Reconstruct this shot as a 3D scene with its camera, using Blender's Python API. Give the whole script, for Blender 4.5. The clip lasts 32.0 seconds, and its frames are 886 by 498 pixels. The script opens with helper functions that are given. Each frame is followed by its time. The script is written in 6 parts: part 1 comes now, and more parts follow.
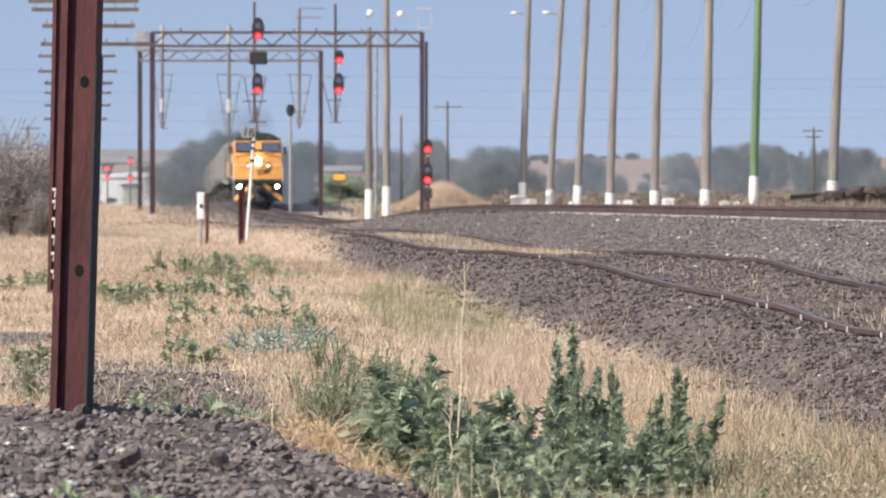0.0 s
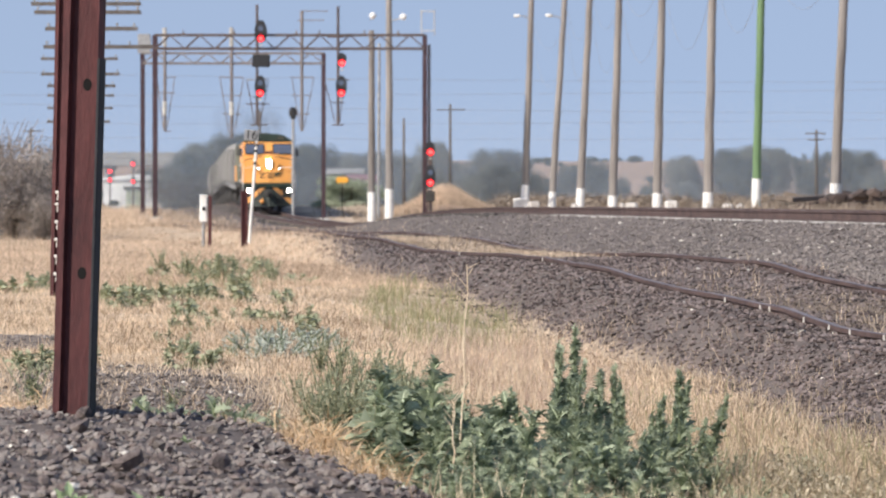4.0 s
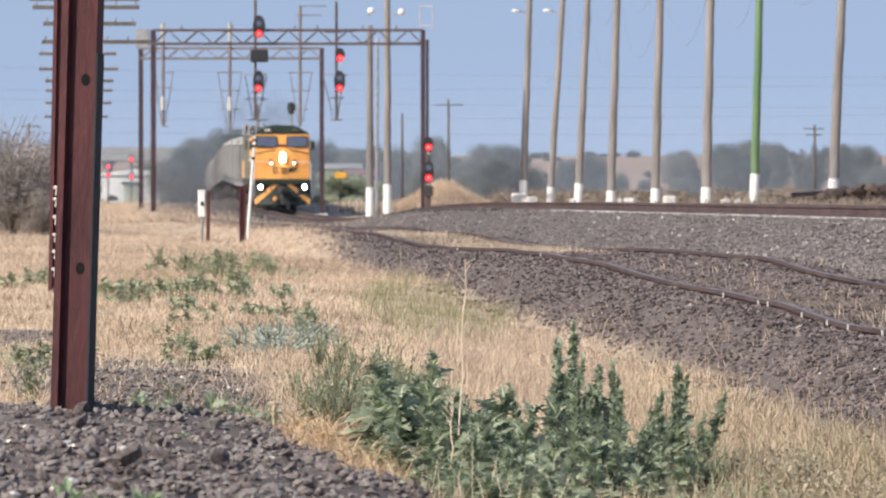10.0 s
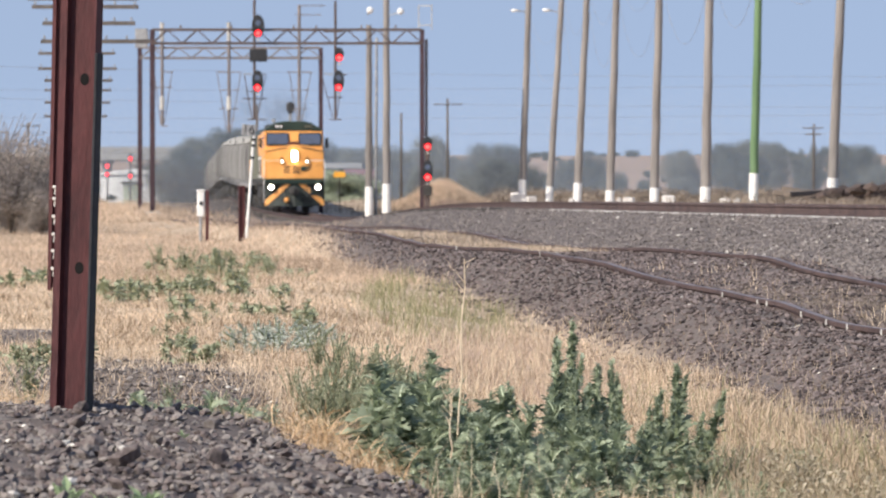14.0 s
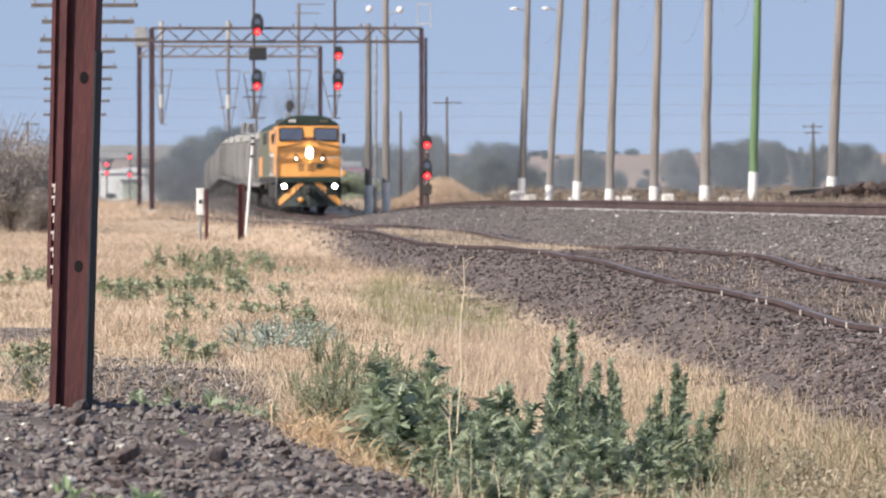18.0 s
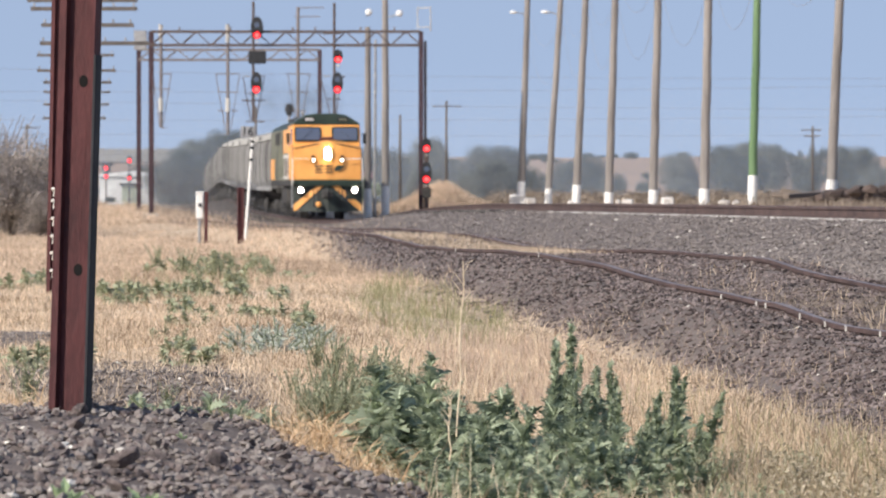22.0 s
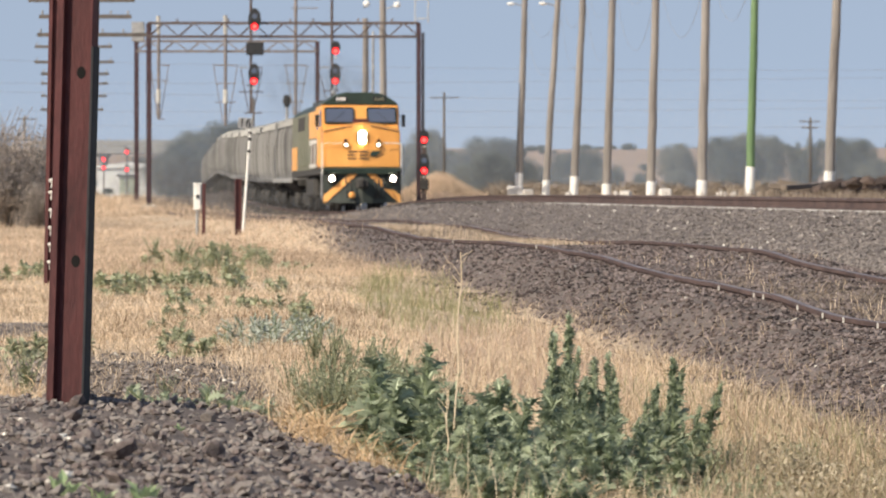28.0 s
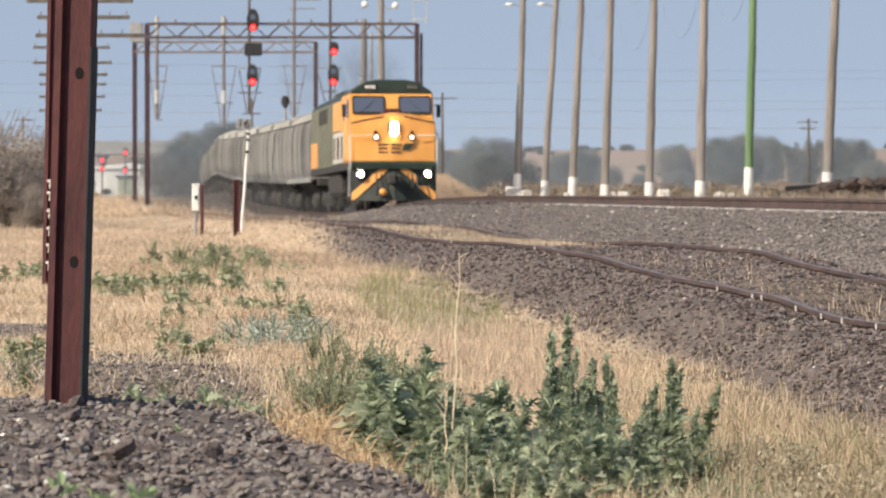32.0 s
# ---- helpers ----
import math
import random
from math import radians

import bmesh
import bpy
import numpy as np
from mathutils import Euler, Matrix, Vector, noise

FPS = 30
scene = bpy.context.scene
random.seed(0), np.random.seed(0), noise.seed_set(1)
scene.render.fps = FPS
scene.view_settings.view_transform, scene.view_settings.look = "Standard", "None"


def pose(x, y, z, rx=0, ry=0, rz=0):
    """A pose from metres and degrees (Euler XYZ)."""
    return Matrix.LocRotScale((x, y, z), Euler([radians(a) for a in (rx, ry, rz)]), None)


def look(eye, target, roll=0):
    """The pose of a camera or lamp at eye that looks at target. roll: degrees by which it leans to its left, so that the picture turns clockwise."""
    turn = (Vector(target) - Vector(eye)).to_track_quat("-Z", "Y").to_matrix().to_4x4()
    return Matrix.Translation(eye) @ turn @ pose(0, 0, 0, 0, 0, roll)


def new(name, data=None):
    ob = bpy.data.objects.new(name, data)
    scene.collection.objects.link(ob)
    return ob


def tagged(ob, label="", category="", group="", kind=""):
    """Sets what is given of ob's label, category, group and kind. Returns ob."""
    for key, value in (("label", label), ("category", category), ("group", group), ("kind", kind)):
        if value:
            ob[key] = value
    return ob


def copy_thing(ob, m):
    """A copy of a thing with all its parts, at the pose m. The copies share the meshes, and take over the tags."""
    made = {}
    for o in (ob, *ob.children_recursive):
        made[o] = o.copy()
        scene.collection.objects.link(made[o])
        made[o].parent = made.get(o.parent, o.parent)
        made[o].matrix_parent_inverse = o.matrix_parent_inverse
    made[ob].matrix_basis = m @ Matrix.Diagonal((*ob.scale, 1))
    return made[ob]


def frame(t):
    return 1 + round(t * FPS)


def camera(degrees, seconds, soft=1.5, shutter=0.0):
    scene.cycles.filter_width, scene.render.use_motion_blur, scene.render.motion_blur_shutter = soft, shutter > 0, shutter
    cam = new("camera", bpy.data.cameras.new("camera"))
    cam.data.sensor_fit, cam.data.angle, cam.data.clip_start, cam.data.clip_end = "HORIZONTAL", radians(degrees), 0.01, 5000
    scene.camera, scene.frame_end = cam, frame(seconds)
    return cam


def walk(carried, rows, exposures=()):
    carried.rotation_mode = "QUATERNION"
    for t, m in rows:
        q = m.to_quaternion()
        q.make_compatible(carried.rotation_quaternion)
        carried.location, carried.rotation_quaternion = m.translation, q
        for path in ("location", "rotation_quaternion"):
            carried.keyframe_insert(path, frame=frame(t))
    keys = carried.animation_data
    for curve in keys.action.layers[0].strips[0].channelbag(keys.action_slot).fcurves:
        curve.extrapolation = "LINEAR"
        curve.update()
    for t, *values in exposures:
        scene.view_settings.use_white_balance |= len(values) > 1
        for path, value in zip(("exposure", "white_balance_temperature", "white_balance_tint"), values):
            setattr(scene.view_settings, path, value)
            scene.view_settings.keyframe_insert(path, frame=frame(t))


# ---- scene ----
# The camera stands still on its tripod and is nudged a little in pan and tilt.
EYE = (0.0, 0.0, 1.0)
cam = camera(12.78, 32.0, soft=1.9)
# focused on the near weeds, the distance a little out of focus
cam.data.dof.use_dof = True
cam.data.dof.focus_distance = 22.0
cam.data.dof.aperture_fstop = cam.data.lens / 1000 / 0.017
walk(cam, [(t, pose(EYE[0], EYE[1], EYE[2], 90 + tilt, 0, pan)) for t, pan, tilt in (
    (0, 0.0000, -0.7612), (0.5, 0.0000, -0.7709), (1, -0.0178, -0.7738), (1.5, -0.0137, -0.7945),
    (2, -0.0124, -0.8001), (2.5, 0.0069, -0.7738), (3, -0.0042, -0.7709), (3.5, 0.0252, -0.7277),
    (5.5, 0.0487, -0.7180), (6, 0.0082, -0.7752), (6.5, 0.0095, -0.7446), (7, -0.0014, -0.7515),
    (7.5, 0.0014, -0.7667), (8, -0.0082, -0.7556), (8.5, -0.0014, -0.7917), (9, 0.0196, -0.7930),
    (9.5, 0.0055, -0.7973), (10, 0.0137, -0.7931), (10.5, -0.0276, -0.8001), (11, -0.0137, -0.7917),
    (11.5, 0.0000, -0.7751), (12, -0.0151, -0.8086), (12.5, 0.0095, -0.7930), (13, 0.0000, -0.8058),
    (13.5, -0.0014, -0.8016), (14, 0.0000, -0.8000), (14.5, 0.0082, -0.8002), (16.5, -0.0151, -0.8238),
    (17, -0.0042, -0.8058), (17.5, -0.0137, -0.8183), (18, -0.0083, -0.8225), (18.5, -0.0193, -0.8184),
    (19, -0.0179, -0.8043), (19.5, -0.0179, -0.7999), (20, -0.0151, -0.8113), (20.5, -0.0290, -0.8183),
    (21, -0.0263, -0.8155), (21.5, -0.0333, -0.8293), (22, -0.0165, -0.7725), (22.5, -0.0333, -0.8363),
    (23, -0.0513, -0.8752), (23.5, -0.0417, -0.8517), (24, -0.0404, -0.8517), (24.5, -0.0541, -0.8655),
    (25, -0.0276, -0.8349), (25.5, -0.0334, -0.8587), (27.5, -0.0333, -0.8838), (28, -0.0500, -0.8963),
    (28.5, -0.0458, -0.8642), (29, -0.0625, -0.8908), (29.5, -0.0540, -0.8796), (30, -0.0794, -0.8837),
    (30.5, -0.1030, -0.8838), (31, -0.1030, -0.8752), (31.5, -0.0767, -0.9046), (32, -0.0738, -0.8852),
)], exposures=[(0, 0.70, 6500, 10), (22, 0.70, 6500, 10), (27, 0.67, 7150, 8), (32, 0.67, 7150, 8)])

# ---- world and sun ----
TO_SUN = Vector((-0.62, -0.53, 0.60)).normalized()
sun_height = math.asin(TO_SUN.z)
sun_turn = math.atan2(TO_SUN.x, TO_SUN.y)
world = bpy.data.worlds.new("sky")
scene.world = world
world.use_nodes = True
wn = world.node_tree.nodes
sky = wn.new("ShaderNodeTexSky")
sky.sky_type = "NISHITA"
sky.sun_disc = False
sky.sun_elevation = sun_height
sky.sun_rotation = sun_turn
sky.altitude = 0
sky.air_density = 1.0
sky.dust_density = 1.6
sky.ozone_density = 2.5
wn["Background"].inputs["Strength"].default_value = 0.12
# the haze lifts the sky's blue down to the horizon
way = wn.new("ShaderNodeTexCoord")
lift = wn.new("ShaderNodeVectorMath")
lift.operation = "ADD"
lift.inputs[1].default_value = (0, 0, 0.36)
world.node_tree.links.new(way.outputs["Generated"], lift.inputs[0])
world.node_tree.links.new(lift.outputs[0], sky.inputs["Vector"])
# pale haze, thickest at the horizon and gone well before the zenith
split = wn.new("ShaderNodeSeparateXYZ")
world.node_tree.links.new(way.outputs["Generated"], split.inputs[0])
thick = wn.new("ShaderNodeMapRange")
thick.inputs["From Min"].default_value = 0.0
thick.inputs["From Max"].default_value = 0.7
thick.inputs["To Min"].default_value = 0.55
thick.inputs["To Max"].default_value = 0.0
world.node_tree.links.new(split.outputs["Z"], thick.inputs["Value"])
haze = wn.new("ShaderNodeMix")
haze.data_type = "RGBA"
haze.inputs["B"].default_value = (2.7, 3.1, 3.85, 1)
world.node_tree.links.new(thick.outputs[0], haze.inputs["Factor"])
world.node_tree.links.new(sky.outputs[0], haze.inputs["A"])
world.node_tree.links.new(haze.outputs["Result"], wn["Background"].inputs["Color"])
sun = new("sun", bpy.data.lights.new("sun", "SUN"))
sun.data.energy = 3.35
sun.data.angle = radians(0.6)
sun.data.color = (1.0, 0.92, 0.81)
sun.matrix_world = look(tuple(TO_SUN * 50), (0, 0, 0))


# ---- materials ----
def material(name, dark, light, scale=6.0, rough=0.8, metal=0.0, bump=0.2, fine=60.0, island=0.0, each=0.0, stretch=(1, 1, 1), thin=0.0, mid=None):
    """Two colours mixed by coarse and fine noise; island and each vary pieces; thin lets light through leaves."""
    m = bpy.data.materials.new(name)
    m.use_nodes = True
    t = m.node_tree
    n, l = t.nodes, t.links
    bsdf = n["Principled BSDF"]
    co = n.new("ShaderNodeTexCoord")
    mp = n.new("ShaderNodeMapping")
    mp.inputs["Scale"].default_value = stretch
    l.new(co.outputs["Object"], mp.inputs["Vector"])
    a = n.new("ShaderNodeTexNoise")
    a.inputs["Scale"].default_value = scale
    a.inputs["Detail"].default_value = 5
    b = n.new("ShaderNodeTexNoise")
    b.inputs["Scale"].default_value = fine
    b.inputs["Detail"].default_value = 3
    l.new(mp.outputs[0], a.inputs["Vector"])
    l.new(mp.outputs[0], b.inputs["Vector"])
    add = n.new("ShaderNodeMath")
    add.operation = "MULTIPLY_ADD"
    l.new(b.outputs["Fac"], add.inputs[0])
    add.inputs[1].default_value = 0.5
    l.new(a.outputs["Fac"], add.inputs[2])
    fac = add.outputs[0]
    for amount, node, socket in ((island, "ShaderNodeNewGeometry", "Random Per Island"), (each, "ShaderNodeObjectInfo", "Random")):
        if amount:
            src = n.new(node)
            mul = n.new("ShaderNodeMath")
            mul.operation = "MULTIPLY_ADD"
            l.new(src.outputs[socket], mul.inputs[0])
            mul.inputs[1].default_value = amount
            sub = n.new("ShaderNodeMath")
            sub.operation = "SUBTRACT"
            l.new(fac, sub.inputs[0])
            sub.inputs[1].default_value = amount / 2
            l.new(sub.outputs[0], mul.inputs[2])
            fac = mul.outputs[0]
    ramp = n.new("ShaderNodeValToRGB")
    ramp.color_ramp.elements[0].position = 0.42
    ramp.color_ramp.elements[1].position = 1.08 if island or each else 0.98
    ramp.color_ramp.elements[0].color = (*dark, 1)
    ramp.color_ramp.elements[1].color = (*light, 1)
    if mid:
        ramp.color_ramp.elements.new(0.74).color = (*mid, 1)
    l.new(fac, ramp.inputs[0])
    l.new(ramp.outputs[0], bsdf.inputs["Base Color"])
    bsdf.inputs["Roughness"].default_value = rough
    bsdf.inputs["Metallic"].default_value = metal
    if bump:
        bp = n.new("ShaderNodeBump")
        bp.inputs["Strength"].default_value = bump
        bp.inputs["Distance"].default_value = 0.02
        l.new(b.outputs["Fac"], bp.inputs["Height"])
        l.new(bp.outputs[0], bsdf.inputs["Normal"])
    if thin:
        tr = n.new("ShaderNodeBsdfTranslucent")
        l.new(ramp.outputs[0], tr.inputs["Color"])
        mix = n.new("ShaderNodeMixShader")
        mix.inputs[0].default_value = thin
        l.new(bsdf.outputs[0], mix.inputs[1])
        l.new(tr.outputs[0], mix.inputs[2])
        l.new(mix.outputs[0], n["Material Output"].inputs["Surface"])
    return m


def glow(name, colour, strength):
    m = bpy.data.materials.new(name)
    m.use_nodes = True
    b = m.node_tree.nodes["Principled BSDF"]
    b.inputs["Base Color"].default_value = (*colour, 1)
    b.inputs["Emission Color"].default_value = (*colour, 1)
    b.inputs["Emission Strength"].default_value = strength
    return m


M_RUST = material("rusted_steel", (0.026, 0.0085, 0.0105), (0.112, 0.033, 0.034), 5, 0.75, 0.2, 0.35, 45, stretch=(1, 1, 0.35))
M_RAILSIDE = material("rail_rust", (0.046, 0.030, 0.028), (0.145, 0.095, 0.084), 3, 0.7, 0.3, 0.2, 40)
M_RAILTOP = material("polished_rail", (0.30, 0.28, 0.27), (0.55, 0.52, 0.50), 2, 0.35, 0.9, 0.05, 40)
M_RAILWORN = material("worn_siding_rail", (0.12, 0.092, 0.085), (0.31, 0.255, 0.24), 2, 0.45, 0.4, 0.1, 40)
M_CLIP = material("pale_clip", (0.45, 0.43, 0.40), (0.70, 0.68, 0.63), 20, 0.6)
M_SLEEPER = material("old_timber", (0.06, 0.05, 0.042), (0.20, 0.16, 0.13), 3, 0.9, 0, 0.5, 30, each=0.4, stretch=(0.3, 1, 1))
M_CONCRETE = material("pale_concrete", (0.34, 0.325, 0.30), (0.58, 0.56, 0.52), 3, 0.85, 0, 0.2, 40, each=0.3)
M_STONE = material("brown_basalt", (0.045, 0.037, 0.036), (0.255, 0.225, 0.205), 4, 0.9, 0, 0.5, 60, island=0.6, each=0.5, mid=(0.168, 0.132, 0.122))
M_STONE_SIDING = material("rusty_brown_basalt", (0.034, 0.025, 0.024), (0.22, 0.18, 0.17), 1.1, 0.85, 0, 0.5, 60, island=0.8, mid=(0.128, 0.096, 0.088))
M_STONE_GREY = material("grey_basalt", (0.092, 0.080, 0.074), (0.275, 0.24, 0.222), 9, 0.85, 0, 0.4, 60, island=0.45)
M_STONE_GRAVEL = material("dull_brown_gravel", (0.06, 0.051, 0.048), (0.29, 0.255, 0.23), 5, 0.9, 0, 0.4, 60, island=0.7, mid=(0.168, 0.14, 0.126))
M_STONE_PALE = material("pale_stone", (0.5, 0.46, 0.40), (0.8, 0.76, 0.68), 9, 0.8, 0, 0.3, 50, island=0.4)
M_STRAW = material("dry_grass", (0.24, 0.160, 0.095), (0.97, 0.785, 0.58), 0.6, 0.75, 0, 0, 7, island=0.7, thin=0.35)
# dun straw, with the dimming by haze over the far verge put in
M_STRAW_DUN = material("dun_haze_dimmed_straw", (0.22, 0.155, 0.105), (0.88, 0.69, 0.515), 0.35, 0.8, 0, 0, 5, island=0.6, thin=0.3)
M_STRAW_PINK = material("feathery_dry_grass", (0.40, 0.285, 0.215), (0.66, 0.51, 0.405), 1.6, 0.8, 0, 0, 9, island=0.4, thin=0.35)
M_SEED = material("olive_brown_seed_heads", (0.26, 0.20, 0.13), (0.68, 0.54, 0.39), 1.6, 0.8, 0, 0, 9, island=0.6, thin=0.3)
M_GRASS = material("half_green_grass", (0.16, 0.165, 0.075), (0.43, 0.41, 0.22), 1.6, 0.7, 0, 0, 9, island=0.5, thin=0.35)
M_LEAF = material("thistle_leaf", (0.135, 0.172, 0.105), (0.50, 0.56, 0.395), 5, 0.75, 0, 0.1, 40, island=0.7, thin=0.46)
M_LEAF_LOW = material("weed_leaf", (0.19, 0.21, 0.125), (0.46, 0.48, 0.32), 5, 0.6, 0, 0.1, 40, island=0.5, thin=0.25)
M_PARCHED = material("parched_olive_stems", (0.34, 0.295, 0.20), (0.72, 0.62, 0.46), 5, 0.8, 0, 0.1, 40, island=0.6, thin=0.3)
M_LEAF_SILVER = material("silvery_leaf", (0.28, 0.32, 0.28), (0.62, 0.66, 0.58), 5, 0.7, 0, 0.1, 40, island=0.5, thin=0.2)
M_LEAF_BRIGHT = material("bright_leaf", (0.28, 0.37, 0.18), (0.55, 0.68, 0.40), 5, 0.5, 0, 0.1, 40, island=0.4, thin=0.3)
M_STEM = material("green_stem", (0.12, 0.155, 0.08), (0.25, 0.29, 0.16), 8, 0.6, island=0.3)
M_RIB = material("pale_leaf_rib", (0.42, 0.50, 0.32), (0.62, 0.68, 0.48), 8, 0.7)
M_TUSSOCK = material("bright_orange_straw", (0.50, 0.33, 0.18), (0.86, 0.63, 0.39), 8, 0.8, 0, 0, 30, each=0.5, thin=0.2)
M_STALK = material("dry_stalk", (0.55, 0.42, 0.28), (0.8, 0.68, 0.5), 8, 0.8)
M_WOOD = material("weathered_pole", (0.12, 0.107, 0.10), (0.31, 0.284, 0.264), 4, 0.85, 0, 0.35, 30, each=0.25, stretch=(1, 1, 0.08))
M_WOOD_DARK = material("dark_weathered_pole", (0.055, 0.048, 0.045), (0.15, 0.132, 0.12), 4, 0.85, 0, 0.35, 30, stretch=(1, 1, 0.08))
M_GREENPOLE = material("green_pole_paint", (0.075, 0.145, 0.065), (0.17, 0.265, 0.13), 3, 0.7, 0, 0.2, 30, stretch=(1, 1, 0.1))
M_WHITE = material("white_paint", (0.62, 0.61, 0.58), (0.86, 0.85, 0.82), 4, 0.6, 0, 0.15, 40)
M_LIME = material("chipped_limewash", (0.46, 0.43, 0.40), (0.80, 0.77, 0.73), 1.6, 0.8, 0, 0.2, 14, each=0.4)
M_GALV = material("galvanised_steel", (0.22, 0.225, 0.23), (0.42, 0.42, 0.42), 5, 0.5, 0.4, 0.1, 40)
M_STRUCT = material("dark_gantry_steel", (0.05, 0.038, 0.038), (0.14, 0.105, 0.095), 3, 0.7, 0.2, 0.2, 30)
M_MAROON = material("maroon_gantry_paint", (0.024, 0.012, 0.017), (0.068, 0.036, 0.045), 3, 0.7, 0.1, 0.2, 30)
# pale steel; haze over the farther gantry is put into this colour
M_STRUCT_PALE = material("hazed_pale_gantry_steel", (0.12, 0.105, 0.106), (0.25, 0.22, 0.21), 3, 0.7, 0.2, 0.2, 30)
M_BLACK = material("black_paint", (0.008, 0.009, 0.012), (0.026, 0.028, 0.033), 5, 0.75, 0, 0.1, 40)
M_HOLE = material("deep_shadowed_hole", (0.002, 0.002, 0.002), (0.005, 0.004, 0.004), 5, 1.0, 0, 0, 40)
M_RED_CORE = glow("red_lamp_core", (1.0, 0.10, 0.09), 1.8)
M_RED = glow("red_signal_light", (1.0, 0.025, 0.035), 1.35)
M_LAMP = glow("headlight", (1.0, 0.93, 0.78), 24.0)
M_MARK = glow("marker_light", (1.0, 0.93, 0.80), 4.0)
M_YELLOW = material("orange_yellow_paint", (0.70, 0.305, 0.07), (0.88, 0.42, 0.118), 1.2, 0.42, 0, 0.03, 25)
M_LOCOGREEN = material("dark_green_paint", (0.010, 0.020, 0.015), (0.032, 0.052, 0.038), 2, 0.45, 0, 0.05, 25)
M_LOCOGREY = material("olive_grey_panel", (0.085, 0.09, 0.062), (0.19, 0.19, 0.13), 2, 0.55, 0, 0.08, 25)
M_UNDER = material("sooty_underframe", (0.018, 0.018, 0.018), (0.07, 0.065, 0.06), 4, 0.8, 0.1, 0.3, 30)
M_WAGON = material("dusty_grey_wagon_paint", (0.066, 0.066, 0.067), (0.245, 0.242, 0.238), 1.3, 0.65, 0, 0.03, 5, each=0.45, stretch=(0.2, 1.2, 0.10))
M_WAGON_PALE = material("pale_grey_wagon_trim", (0.078, 0.077, 0.077), (0.305, 0.30, 0.293), 1.5, 0.65, 0, 0.03, 4, each=0.8, stretch=(1, 1, 0.2))
M_WAGON_ROOF = material("pale_dusty_wagon_roof", (0.24, 0.23, 0.205), (0.44, 0.42, 0.375), 0.7, 0.7, 0, 0.03, 4, each=0.3, stretch=(1, 0.3, 1))
# far foliage: haze is put into the colour as a paler grey-green
M_TREE_BLUE = material("haze_paled_foliage", (0.075, 0.09, 0.088), (0.22, 0.232, 0.21), 0.3, 0.9, 0, 0, 2, island=0.4, each=0.6, thin=0.5)
M_SCRUB = material("brown_scrub", (0.14, 0.11, 0.088), (0.34, 0.28, 0.22), 1.2, 0.85, 0, 0, 6, island=0.6, thin=0.15)
M_TWIG = material("grey_twigs", (0.17, 0.143, 0.127), (0.45, 0.395, 0.355), 1.2, 0.85, 0, 0, 6, island=0.6, thin=0.3)
M_BARK = material("grey_bark", (0.08, 0.065, 0.055), (0.22, 0.19, 0.16), 6, 0.9, 0, 0.5, 30)
M_BRIDGE = material("bridge_concrete", (0.17, 0.17, 0.17), (0.30, 0.30, 0.29), 0.5, 0.85, 0, 0.1, 8)
M_REDROOF = material("dull_red_roof_sheet", (0.16, 0.09, 0.10), (0.26, 0.16, 0.17), 0.6, 0.7, 0, 0.1, 8)
M_WALL = material("pale_shed_cladding", (0.55, 0.56, 0.55), (0.76, 0.77, 0.76), 0.6, 0.7, 0, 0.1, 8)
M_PALEGREEN = material("pale_green_scrub", (0.30, 0.36, 0.26), (0.56, 0.61, 0.48), 0.8, 0.85, 0, 0, 7, island=0.4, thin=0.4)
M_RUBBLE = material("brown_rubble", (0.034, 0.024, 0.021), (0.125, 0.09, 0.075), 3, 0.9, 0, 0.4, 20, each=0.5)


